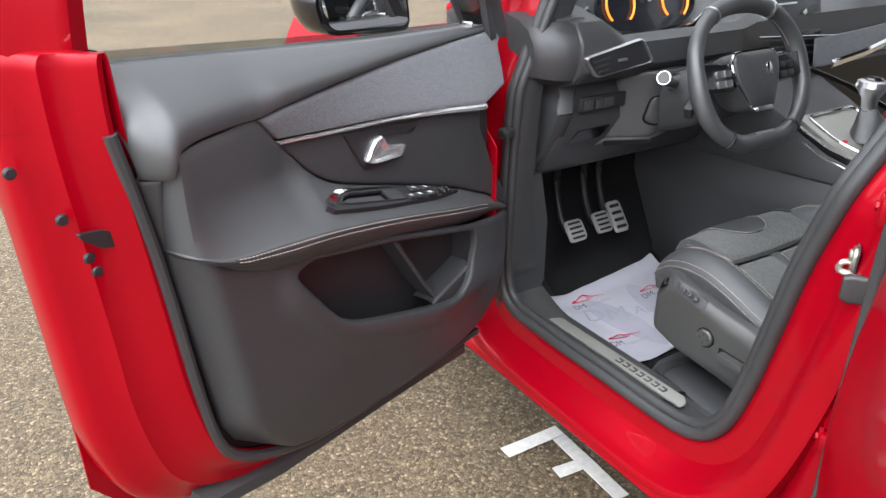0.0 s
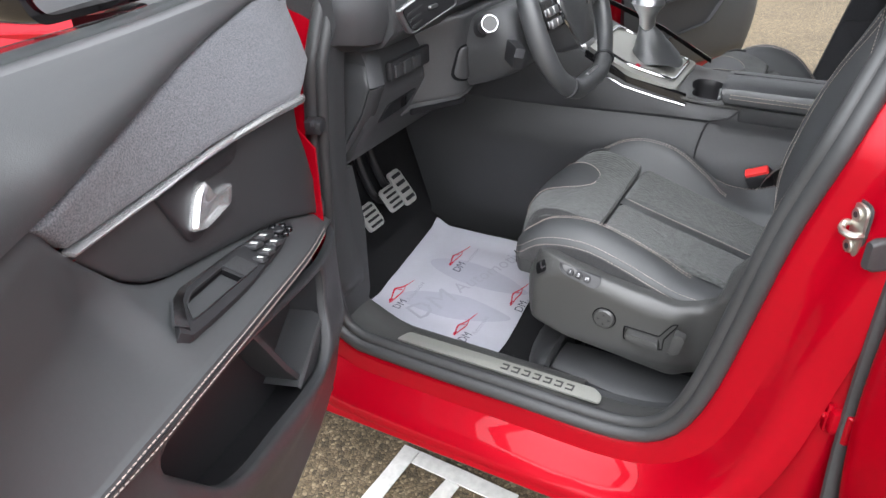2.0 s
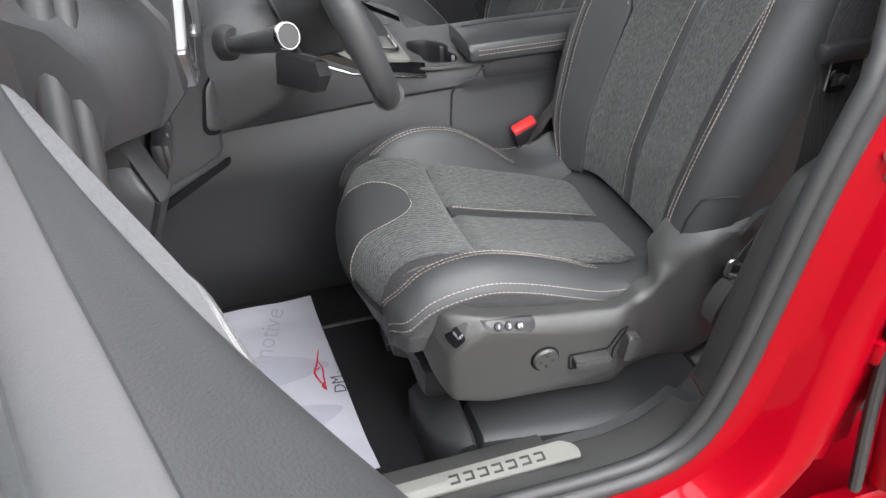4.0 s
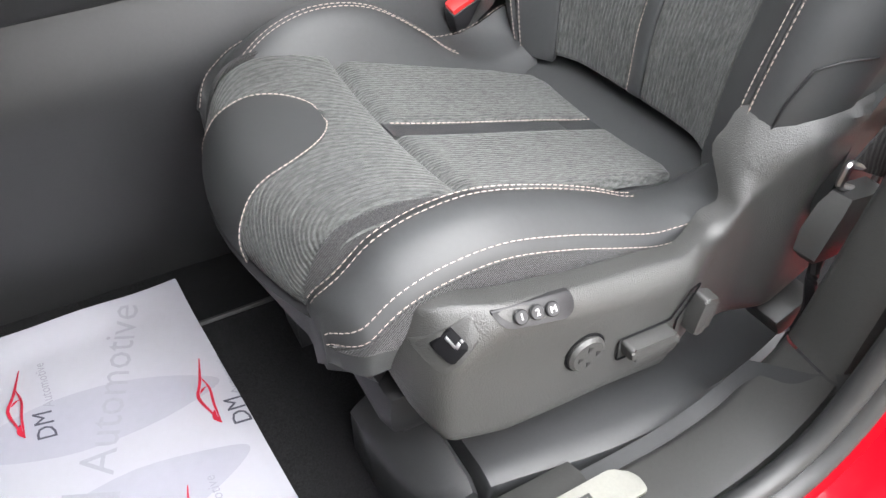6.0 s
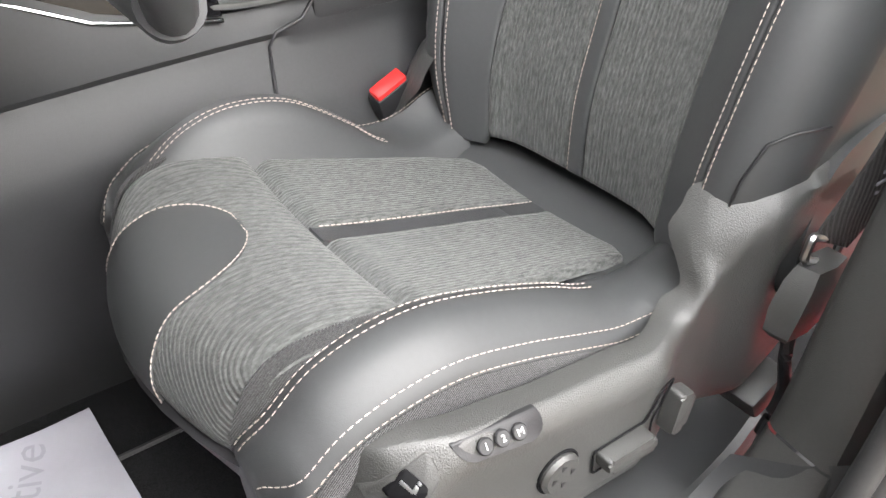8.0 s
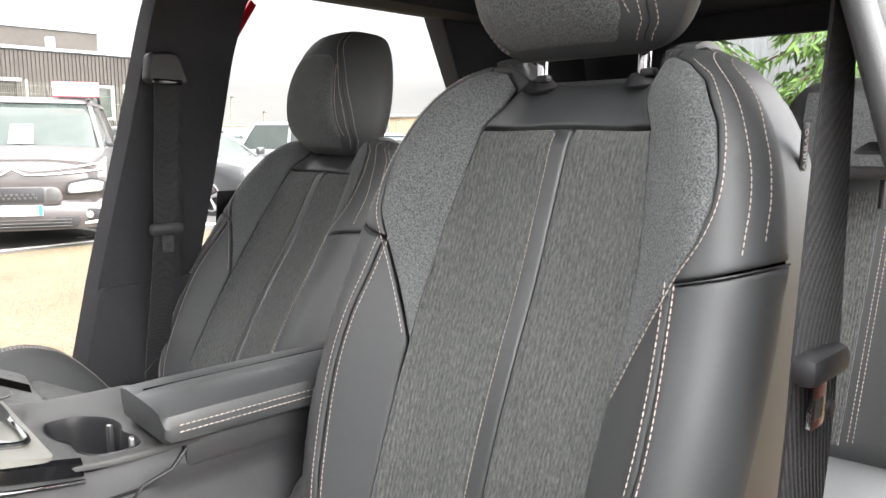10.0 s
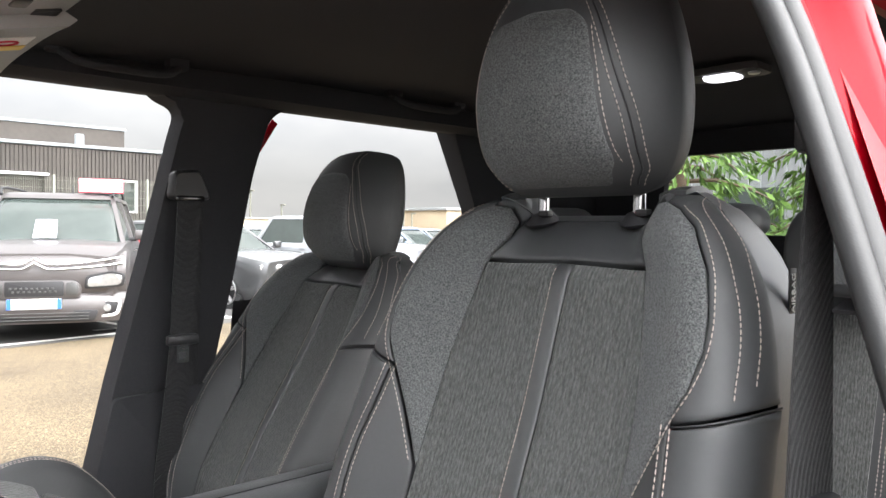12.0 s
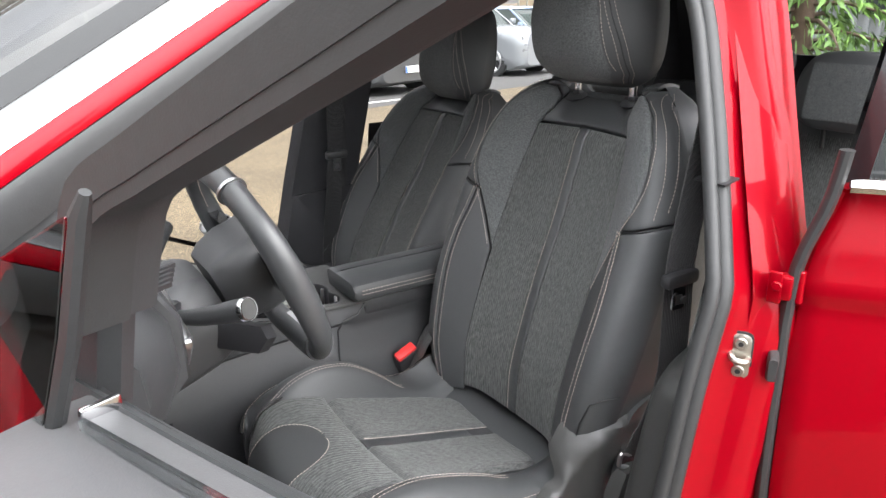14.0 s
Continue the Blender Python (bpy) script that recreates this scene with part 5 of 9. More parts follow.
part("outer_skin", grid(skin, 24, 18, 0.004), RED, door, "glossy red outer door skin")
part("sill_rubber", loft([[dw(s, n, z0 + dz) for n, dz in ((-0.045, 0.0), (-0.03, -0.010), (-0.028, -0.030), (-0.045, -0.045), (-0.10, -0.055), (-0.13, -0.03), (-0.12, 0.0))] for s, z0 in ((0.02, 0.412), (0.15, 0.42), (0.35, 0.428), (0.55, 0.432), (0.70, 0.455))]), RUBBER, door, "black rubber strip along the door's foot")
part("edge_seal", tube(curve3([dw(s, -0.012, z) for s, z in ((0.740, 1.06), (0.722, 0.96), (0.706, 0.85), (0.686, 0.66), (0.668, 0.558), (0.638, 0.512), (0.56, 0.470), (0.45, 0.447), (0.2, 0.440), (0.0, 0.438))], 60), 0.009, 8), RUBBER, door, "black rubber panel seal")

# upper roll along the window line
ROLL_S = [-0.135, 0.03, 0.203, 0.361, 0.49, 0.533, 0.596, 0.646, 0.673, 0.684, 0.692, 0.736]
ROLL_B = [1.080, 1.072, 1.064, 1.056, 1.045, 1.036, 1.036, 1.033, 1.027, 1.016, 0.998, 0.998]
ROLL_N = [-0.058, -0.054, -0.040, -0.014, 0.002, 0.000, 0.010, 0.019, 0.026, 0.028, 0.028, 0.020]


def roll(u, v):
    s = lerp(-0.138, 0.736, u)
    bot = interp(s, ROLL_S, ROLL_B)
    top = interp(s, [-0.135, 0.016, 0.176, 0.285, 0.426, 0.526, 0.613, 0.71], [1.089, 1.090, 1.095, 1.100, 1.109, 1.116, 1.124, 1.127])
    nb = interp(s, ROLL_S, ROLL_N)
    edge = 0.005 * (1 - min(1.0, v / 0.06)) ** 2
    n = nb - edge + 0.005 * math.sin(math.pi * min(1.0, v * 1.3)) * smooth01((top - bot) / 0.05) - (0.070 + nb) * v ** 2.2
    if u > 0.93:
        k = (u - 0.93) / 0.07
        n -= 0.030 * k ** 2.5
        s -= 0.020 * (1 - v) * k
    return dw(s, n, lerp(bot, top, v))


part("upper_roll", grid(roll, 80, 20, 0.012), LEATHER, door, "black padded roll under the window line")
# speckled felt insert with a bright line under it
FELT_OUT = [(-0.134, 1.078), (0.03, 1.070), (0.203, 1.0615), (0.361, 1.0535), (0.49, 1.0425), (0.531, 1.033), (0.4915, 0.996), (0.37, 0.987), (0.241, 0.979), (0.093, 0.9645), (-0.004, 0.953), (-0.037, 0.960), (-0.093, 0.974), (-0.100, 1.005), (-0.105, 1.047)]


def felt_n(s, z):
    """The felt leans back towards its top, most of all near the hinge."""
    bot = interp(s, [-0.10, 0.0, 0.1, 0.24, 0.5], [-0.017, -0.002, -0.007, -0.013, -0.016])
    top = interp(s, [-0.13, 0.03, 0.2, 0.36, 0.49, 0.53], [-0.058, -0.055, -0.043, -0.019, -0.001, -0.004])
    zb, zt = interp(s, [-0.10, 0.0, 0.24, 0.49], [0.965, 0.952, 0.976, 0.995]), interp(s, [-0.13, 0.2, 0.49], [1.08, 1.063, 1.044])
    return lerp(bot, top, min(1.0, max(0.0, (z - zb) / (zt - zb))) ** 1.15) + 0.003


part("felt_insert", sheet(FELT_OUT, lambda s, z, e: dw(s, felt_n(s, z) - e, z), 0.016, 0.008, 0.006, 0.010), FELT_DOOR, door, "speckled light grey felt door insert")
CH = [(-0.006, 0.9485), (0.093, 0.960), (0.241, 0.9745), (0.37, 0.9825), (0.492, 0.991)]
part("chrome_line", loft([[dw(p.x, felt_n(p.x, p.y) + n, p.y + dz) for n, dz in ((-0.010, 0.004 * w), (0.0005, 0.004 * w), (0.003, 0.001 * w), (0.002, -0.004 * w), (-0.010, -0.004 * w))] for p, w in [(q, lerp(1.25, 0.45, smooth01(i / 20))) for i, q in enumerate(curve3([(a, b, 0) for a, b in CH], 30))]]), POLISHED, door, "thin chrome strip under the felt")
# smooth insert round the handle
INS_OUT = [(-0.003, 0.944), (0.093, 0.9555), (0.241, 0.9705), (0.37, 0.979), (0.489, 0.987), (0.464, 0.961), (0.433, 0.929), (0.40, 0.906), (0.364, 0.890), (0.239, 0.853), (0.075, 0.801), (-0.042, 0.752), (-0.115, 0.708), (-0.118, 0.735), (-0.055, 0.817), (-0.005, 0.902)]


def ins_n(s, z):
    return interp(s, [-0.11, 0.0, 0.2, 0.5], [-0.020, -0.012, -0.019, -0.021]) - 0.004 * smooth01((0.88 - z) / 0.1)


part("upper_insert", sheet(INS_OUT, lambda s, z, e: dw(s, ins_n(s, z) - e, z), 0.018, 0.006, 0.004, 0.010), SOFT, door, "smooth black insert round the door handle")
BEZEL = round_poly([(0.363, 0.9735), (0.172, 0.9585), (0.232, 0.898), (0.318, 0.899)], [0.004, 0.004, 0.012, 0.015], 4)
bez = part("handle_bezel", sheet(BEZEL, lambda s, z, e: dw(s, -0.0165 - e, z), 0.03, 0.004, 0.003, 0.006, [(0.293, 0.950), (0.192, 0.938), (0.220, 0.911), (0.252, 0.913), (0.262, 0.925)]), DARK, door, "dark trapezoid surround of the door handle")
cup = part("handle_cup", loft([[dw(lerp(0.24, a, k), n, lerp(0.928, b, k)) for a, b in round_poly([(0.300, 0.954), (0.187, 0.941), (0.218, 0.908), (0.310, 0.908)], 0.006, 3)] for k, n in ((1.0, -0.019), (0.99, -0.030), (0.9, -0.048), (0.3, -0.049), (0.01, -0.049))], caps=False), GLOSS, door, "recessed black handle cup")
LEVER = round_poly([(0.323, 0.917), (0.312, 0.935), (0.298, 0.952), (0.278, 0.955), (0.264, 0.931), (0.222, 0.926), (0.217, 0.921), (0.226, 0.905), (0.30, 0.908)], [0.006, 0.02, 0.008, 0.006, 0.012, 0.004, 0.003, 0.006, 0.015], 4)
part("pull_handle", loft([[dw(lerp(0.29, a, k), n + 0.03 * (a - 0.25), lerp(0.924, b, k)) for a, b in LEVER] for k, n in ((0.90, -0.024), (1.0, -0.019), (0.99, -0.012), (0.88, -0.0085), (0.62, -0.0105), (0.5, -0.0125))]), POLISHED, cup, "chrome inner door handle")

# elbow pad running out into the armrest
PAD_S = [-0.112, -0.042, 0.075, 0.239, 0.364, 0.40, 0.433, 0.464, 0.491, 0.533, 0.596, 0.646, 0.673, 0.684, 0.690]
PAD_T = [0.706, 0.750, 0.799, 0.851, 0.888, 0.904, 0.927, 0.959, 0.990, 1.033, 1.0335, 1.0305, 1.024, 1.013, 0.992]
PAD_N = [-0.022, -0.024, -0.024, -0.023, -0.022, -0.021, -0.020, -0.019, -0.018, -0.004, 0.008, 0.017, 0.024, 0.027, 0.026]
ARM_S = [-0.112, -0.004, 0.141, 0.32, 0.452, 0.557, 0.638, 0.69]
ARM_Z = [0.701, 0.747, 0.787, 0.832, 0.858, 0.868, 0.872, 0.890]
ARM_N = [-0.018, 0.008, 0.032, 0.050, 0.056, 0.052, 0.043, 0.026]
LOW_S = [-0.112, 0.061, 0.30, 0.479, 0.549, 0.616, 0.635, 0.69]
LOW_Z = [0.688, 0.722, 0.785, 0.816, 0.821, 0.843, 0.855, 0.884]


def arm_point(s, q):
    """q from 0 at the pad's top over 1 at the stitched crest to 2 at its lower edge."""
    top, nt = interp(s, PAD_S, PAD_T), interp(s, PAD_S, PAD_N)
    cz, cn = interp(s, ARM_S, ARM_Z), interp(s, ARM_S, ARM_N)
    if q <= 1:
        t = 1 - (1 - q) ** 1.5
        z = lerp(top, cz + 0.004, t)
        h = max(0.004, top - cz)
        g = max(0.0, 1 - (z - cz) / min(h, 0.085)) ** lerp(1.15, 1.7, smooth01((h - 0.05) / 0.08))
        n = nt + (cn - nt) * min(1.0, g) - 0.004 * (1 - min(1.0, q / 0.05)) ** 2
    else:
        t = q - 1
        z = lerp(cz + 0.004, interp(s, LOW_S, LOW_Z), t)
        n = cn + 0.004 * math.sin(math.pi * min(1.0, t * 1.6)) - 0.026 * t ** 2.2
    return dw(s, n, z)


def elbow(u, v):
    s = lerp(-0.112, 0.690, u)
    p = arm_point(s, 2 * v)
    if u > 0.972:
        k = (u - 0.972) / 0.028
        p = p - DOOR_N * 0.045 * k ** 3 + DOOR_U * 0.006 * k
    return p


part("elbow_pad", grid(elbow, 110, 48, 0.012), LEATHER_SMOOTH, door, "padded black elbow rest with stitched edge")
es = bmesh.new()
for q in (1.10, 1.26):
    stitches([arm_point(lerp(0.0, 0.632, i / 70), q) + DOOR_N * 0.0012 for i in range(71)], bm=es, pitch=0.0062, length=0.0044, r=0.0011)
part("stitching", es, THREAD, door, "pale pink-beige double stitching")["kind"] = "stuff"
sg_ = bmesh.new()
tube([arm_point(lerp(0.0, 0.632, i / 70), 1.18) + DOOR_N * 0.0004 for i in range(71)], 0.0013, 6, bm=sg_)
part("arm_seam", sg_, DARK, door)

# lower panel with its open map pocket
PANEL = [(0.716, 0.994), (0.696, 0.889), (0.681, 0.77), (0.665, 0.645), (0.655, 0.576), (0.634, 0.535), (0.592, 0.502), (0.54, 0.478), (0.49, 0.464), (0.407, 0.456), (0.283, 0.454), (0.142, 0.454), (0.074, 0.458), (0.0, 0.470), (-0.07, 0.51), (-0.108, 0.59), (-0.113, 0.692), (0.061, 0.724), (0.30, 0.787), (0.479, 0.818), (0.549, 0.823), (0.616, 0.845), (0.635, 0.857), (0.6915, 0.890), (0.6925, 0.994)]
POCKET = round_poly([(0.518, 0.793), (0.480, 0.806), (0.304, 0.774), (0.054, 0.712), (0.052, 0.668), (0.082, 0.618), (0.127, 0.590), (0.20, 0.603), (0.395, 0.660), (0.442, 0.688)], [0.012, 0.012, 0.05, 0.012, 0.03, 0.03, 0.03, 0.05, 0.05, 0.03], 3)


def panel_n(s, z):
    """Face of the lower panel: it turns back along its rear and lower edges and swells at the pocket's lip."""
    face = interp(s, [-0.112, -0.05, 0.05, 0.2, 0.5, 0.70], [-0.012, 0.008, 0.022, 0.026, 0.024, 0.022])
    rear = interp(z, [0.45, 0.52, 0.576, 0.645, 0.77, 0.889, 1.0], [0.56, 0.615, 0.655, 0.665, 0.681, 0.696, 0.716])
    side = smooth01(1 - (rear - s) / 0.042)
    foot = smooth01((0.60 - z) / 0.16)
    lip = 0.014 * smooth01(1 - abs(z - interp(s, [0.05, 0.2, 0.395, 0.46, 0.53], [0.60, 0.59, 0.645, 0.69, 0.77])) / 0.06) * smooth01((0.56 - s) / 0.05) * smooth01((s + 0.08) / 0.1)
    return face - 0.036 * side - 0.014 * foot + lip


part("lower_panel", sheet(PANEL, lambda s, z, e: dw(s, panel_n(s, z) - e, z), 0.014, 0.006, 0.006, 0.008, POCKET), SOFT, door, "dark grey moulded lower door panel with open map pocket")
PM = (0.29, 0.70)
part("map_pocket", loft([[dw(lerp(PM[0], a, k), lerp(panel_n(a, b), -0.052, f), lerp(PM[1], b, k) - d * (1 if b < 0.70 else 0)) for a, b in POCKET] for k, f, d in ((1.0, 0.05, 0.0), (1.005, 0.2, 0.006), (1.0, 0.5, 0.03), (0.97, 0.9, 0.035), (0.9, 1.0, 0.03), (0.3, 1.0, 0.0), (0.01, 1.0, 0.0))], caps=False), DARK, door, "dark deep map pocket")
part("pocket_divider", loft([[dw(s + ds, n, z) for ds, n in ((-0.005, -0.045), (0.005, -0.045), (0.006, 0.012), (-0.004, 0.012))] for s, z in ((0.285, 0.770), (0.245, 0.71), (0.205, 0.65), (0.165, 0.598))]), SOFT, door, "slanted divider in the pocket")
part("bottle_ledge", loft([[dw(s, n, z + 0.004 * k) for s, z in ((0.060, 0.640), (0.080, 0.612), (0.127, 0.588), (0.185, 0.600), (0.150, 0.612))] for n, k in ((-0.045, 0), (0.014, 0), (0.018, -1))]), SOFT, door, "grey ledge of the bottle rest")

# hinge edge of the door: red metal with the wiring sleeve and check strap
part("hinge_edge", loft([[dw(s, n, z) for s, n in ((-0.080, -0.030), (-0.092, -0.044), (-0.108, -0.056), (-0.130, -0.075), (-0.140, -0.12), (-0.10, -0.13), (-0.080, -0.07))] for z in (0.47, 0.50, 0.8, 0.93, 0.95, 0.955)]), RED, door, "red hinge edge of the door")
part("edge_plug", cyl(dw(-0.115, -0.033, 0.868), DOOR_N, 0.008, 0.010, 14, 0.002), DARK, door)
part("check_strap", box(dw(-0.125, -0.030, 0.862), (0.03, 0.03, 0.022), 0.005, Matrix.Rotation(0.34, 4, "Z")), DARK, door, "black door check strap")

# switch plate with grab recess, lying on the armrest
def on_arm(s, k, up=0.0):
    """A point on the arm's upper face: k from the insert (0) to the stitched crest (1)."""
    a, b = arm_point(s, 0.10), arm_point(s, 0.93)
    return a.lerp(b, k) + Vector((0, 0, 0.0055 + up)) + DOOR_N * up * 0.4


PLATE = round_poly([(0.074, 0.30), (0.15, 0.10), (0.30, 0.16), (0.395, 0.24), (0.425, 0.48), (0.450, 0.72), (0.44, 0.80), (0.30, 0.82), (0.16, 0.66)], [0.004, 0.02, 0.05, 0.02, 0.02, 0.006, 0.006, 0.05, 0.04], 4)
WELL = round_poly([(0.300, 0.28), (0.296, 0.66), (0.418, 0.66), (0.402, 0.46), (0.380, 0.34)], [0.006, 0.006, 0.012, 0.03, 0.02], 4)
part("grab_frame", loft([[on_arm(lerp(0.27, a, k), lerp(0.46, b, k), up) for a, b in PLATE] for k, up in ((1.02, -0.012), (1.01, 0.001), (1.0, 0.003), (0.96, 0.003))], caps=False), DARK, door, "black switch plate with grab recess")
part("plate_face", sheet(PLATE, lambda s, k, e: on_arm(s, k, 0.0028 - e), 0.02, 0.004, 0.001, 0.0, WELL), DARK, door, "smooth black plate face")
# the recess's inner shade is put into its near-black colour
gr = part("grab_recess", loft([[on_arm(lerp(0.35, a, k), lerp(0.50, b, k), up) for a, b in WELL] for k, up in ((1.0, 0.0028), (0.98, -0.004), (0.92, -0.03), (0.3, -0.032), (0.01, -0.032))], caps=False), PITCH, door, "deep grab recess with its shade put in as near-black")
part("recess_rim", loft([[on_arm(lerp(0.35, a, k), lerp(0.50, b, k), up) for a, b in WELL] for k, up in ((1.08, 0.0025), (1.07, 0.0052), (1.02, 0.0052), (0.99, 0.001))], caps=False), SOFT, door, "raised rim of the grab recess")
part("finger_ramp", loft([[on_arm(a, b, up) for a, b in ((0.262, 0.26), (0.258, 0.68), (0.296, 0.68), (0.300, 0.28))] for up in (0.002, 0.0055)]), SOFT, gr, "sloping grip edge")
part("chrome_edge", loft([[on_arm(a + da, b + db, up) for da, db, up in ((0.0, -6 * w, 0.0), (0.2 * w, -3 * w, 0.0055), (-0.6 * w, 2 * w, 0.0055), (-0.6 * w, 4 * w, 0.001))] for a, b, w in ((0.16, 0.105, 0.004), (0.25, 0.14, 0.005), (0.33, 0.185, 0.006), (0.385, 0.235, 0.010), (0.41, 0.36, 0.012), (0.432, 0.55, 0.014), (0.447, 0.70, 0.016))]), CHROME, door, "chrome edge of the switch plate")
ROT = Matrix.Rotation(0.34, 4, "Z") @ Matrix.Rotation(0.28, 4, "Y")
for a, b in ((0.178, 0.24), (0.178, 0.52), (0.212, 0.28), (0.212, 0.58)):
    bt = part("window_switch", box(on_arm(a, b, 0.005), (0.024, 0.016, 0.007), 0.0025, ROT), SOFT, door, "black window switch")
    part("switch_mark", box(on_arm(a + 0.003, b, 0.0090), (0.006, 0.008, 0.0012), 0.0003, ROT), WHITE, bt, "white switch mark")
lk_ = part("lock_switch", box(on_arm(0.240, 0.60, 0.004), (0.014, 0.016, 0.006), 0.002, ROT), SOFT, door)
part("switch_mark", box(on_arm(0.240, 0.60, 0.0075), (0.004, 0.007, 0.0012), 0.0003, ROT), WHITE, lk_)
mk = part("mirror_control", cyl(on_arm(0.132, 0.36, 0.002), (0.1, 0, 1), 0.0085, 0.007, 20, 0.002), DARK, door, "round mirror control")
for ang in (0, 60, 120, 180, 240, 300):
    part("control_lobe", cyl(on_arm(0.132, 0.36, 0.002) + (DOOR_U * math.cos(radians(ang)) + DOOR_N * math.sin(radians(ang))) * 0.013, (0.1, 0, 1), 0.0050, 0.006, 12, 0.001), GLOSS, mk)

# latch, buffers and stickers on the rear edge
part("latch", dplate(round_poly([(0.735, 0.928), (0.765, 0.942), (0.795, 0.946), (0.790, 0.936), (0.768, 0.918), (0.742, 0.914)], 0.004), -0.036, 0.006, 0.002), DARK, door, "black door latch opening")
for s, z in ((0.84, 1.03), (0.803, 0.965), (0.782, 0.907), (0.776, 0.886)):
    part("plug", cyl(dw(s, -0.062 if s > 0.82 else -0.046, z), DOOR_N, 0.0075, 0.007, 16, 0.002), DARK, door, "round black plug in the door edge")

# window frame, belt strips and mirror corner
FR_IN = [(-0.055, 1.14), (-0.040, 1.19), (-0.028, 1.212), (0.02, 1.236), (0.14, 1.292), (0.30, 1.366), (0.46, 1.43), (0.58, 1.465), (0.62, 1.468), (0.655, 1.44), (0.680, 1.36)]
fi = curve3([(a, b, 0) for a, b in FR_IN], 70)


def frame_bar(off0, off1, n0, n1):
    rings = []
    for i, p in enumerate(fi):
        d = (fi[min(70, i + 1)] - fi[max(0, i - 1)]).normalized()
        q = Vector((-d.y, d.x, 0))
        lean = 0.10 * max(0.0, p.y - 1.1) + 0.0
        rings.append([dw(p.x + q.x * o, n + lean * 0.6, p.y + q.y * o) for o, n in ((off0, n0), (off1, n0), (off1, n1), (off0, n1))])
    return loft(rings)


part("window_frame", frame_bar(0.0, 0.027, -0.035, -0.055), SOFT, door, "black window frame of the door")
part("frame_channel", frame_bar(-0.004, 0.010, -0.055, -0.085), RUBBER, door)
part("frame_outer", frame_bar(0.004, 0.024, -0.078, -0.086), RUBBER, door)
part("rear_post", loft([[dw(s + ds, n, z) for ds, n in ((0.0, -0.070), (0.006, -0.052), (0.030, -0.040), (0.045, -0.044), (0.060, -0.058), (0.090, -0.064), (0.112, -0.080), (0.118, -0.105), (0.10, -0.125), (0.0, -0.11))] for s, z in ((0.728, 1.07), (0.722, 1.12), (0.714, 1.20), (0.704, 1.28), (0.690, 1.36), (0.665, 1.44))]), RED, door, "red upright of the window frame")
part("mirror_corner", prism(round_poly([(0.014, 1.228), (-0.022, 1.155), (-0.072, 1.074), (-0.119, 1.012), (-0.20, 0.99), (-0.20, 1.12), (-0.08, 1.186)], 0.006), lambda a, b, d: dw(a, -0.108 + d, b), 0.005, 0.001), CORNER_GLASS, door, "small tinted corner window beside the mirror").visible_shadow = False
part("corner_seal", tube([dw(a, n, b) for a, n, b in ((0.021, -0.101, 1.238), (0.014, -0.102, 1.226), (-0.020, -0.102, 1.155), (-0.068, -0.102, 1.076), (-0.112, -0.102, 1.014))], [0.003, 0.0055, 0.006, 0.006, 0.006], 8), RUBBER, door, "black rubber round the corner window")
part("front_post", loft([[dw(s + ds * w, n, z) for ds, n in ((0.0, -0.052), (0.25, -0.046), (0.55, -0.049), (0.62, -0.053), (0.70, -0.046), (1.0, -0.045), (1.04, -0.055), (0.9, -0.066), (0.1, -0.066))] for s, w, z in ((-0.150, 0.067, 1.06), (-0.140, 0.066, 1.09), (-0.118, 0.060, 1.14), (-0.092, 0.050, 1.19), (-0.076, 0.046, 1.225))]), SOFT, door, "black foot of the window frame")
# wide top strip whose pale colour stands for sky reflected in black leather
part("belt_strip", loft([[dw(s, n, z + dz) for n, dz in ((-0.066, -0.012), (-0.068, -0.004), (-0.074, -0.001), (-0.100, 0.000), (-0.135, -0.002), (-0.152, -0.006), (-0.156, -0.024))] for s, z in ((-0.078, 1.089), (0.016, 1.090), (0.176, 1.095), (0.426, 1.109), (0.71, 1.127))]), DOOR_TOP, door, "grained strip along the window's foot, pale grey for sky sheen")
part("belt_cap", box(dw(-0.05, -0.080, 1.091), (0.005, 0.026, 0.012), 0.002, Matrix.Rotation(0.34, 4, "Z")), CHROME, door)
part("window_glass_edge", loft([[dw(s, n, z + dz) for n, dz in ((-0.094, -0.01), (-0.094, 0.012), (-0.098, 0.012), (-0.098, -0.01))] for s, z in ((-0.04, 1.084), (0.25, 1.098), (0.5, 1.116), (0.71, 1.130))]), TINTED, door)
# outside mirror
mir = part("door_mirror", loft([[dw(0.108 + w * a, n, 1.145 + h * b) for a, b in round_poly([(-0.125, -0.07), (0.11, -0.055), (0.135, 0.01), (0.10, 0.045), (-0.11, 0.045)], 0.03)] for w, h, n in ((0.4, 0.4, -0.30), (0.85, 0.85, -0.29), (1.0, 1.0, -0.255), (1.03, 1.0, -0.215), (1.0, 1.0, -0.20))]), GLOSS, door, "black and red outside mirror")
part("mirror_glass", prism(round_poly([(-0.115, -0.06), (0.10, -0.046), (0.122, 0.010), (0.09, 0.038), (-0.10, 0.038)], 0.025), lambda a, b, d: dw(0.108 + a, -0.199 + d, 1.145 + b), 0.003), MIRROR, mir, "mirror glass")
part("mirror_arm", loft([[dw(s, n, z) for s, z in ((-0.02 + k, 1.035), (0.07 + k, 1.035), (0.07 + k, 1.075), (-0.02 + k, 1.075))] for n, k in ((-0.12, -0.06), (-0.17, -0.03), (-0.24, 0.03))]), GLOSS, mir)


# ---- dashboard ----
dash = thing("dashboard", (0.0, 0.95, 0.70), "dark grey wrap-around dashboard with chrome-rimmed air vents", "dashboard")
DX = [-0.694, -0.690, -0.66, -0.62, -0.59, -0.56, -0.45, -0.32, -0.19, -0.16, -0.13, 0.0, 0.2, 0.45, 0.68, 0.77]


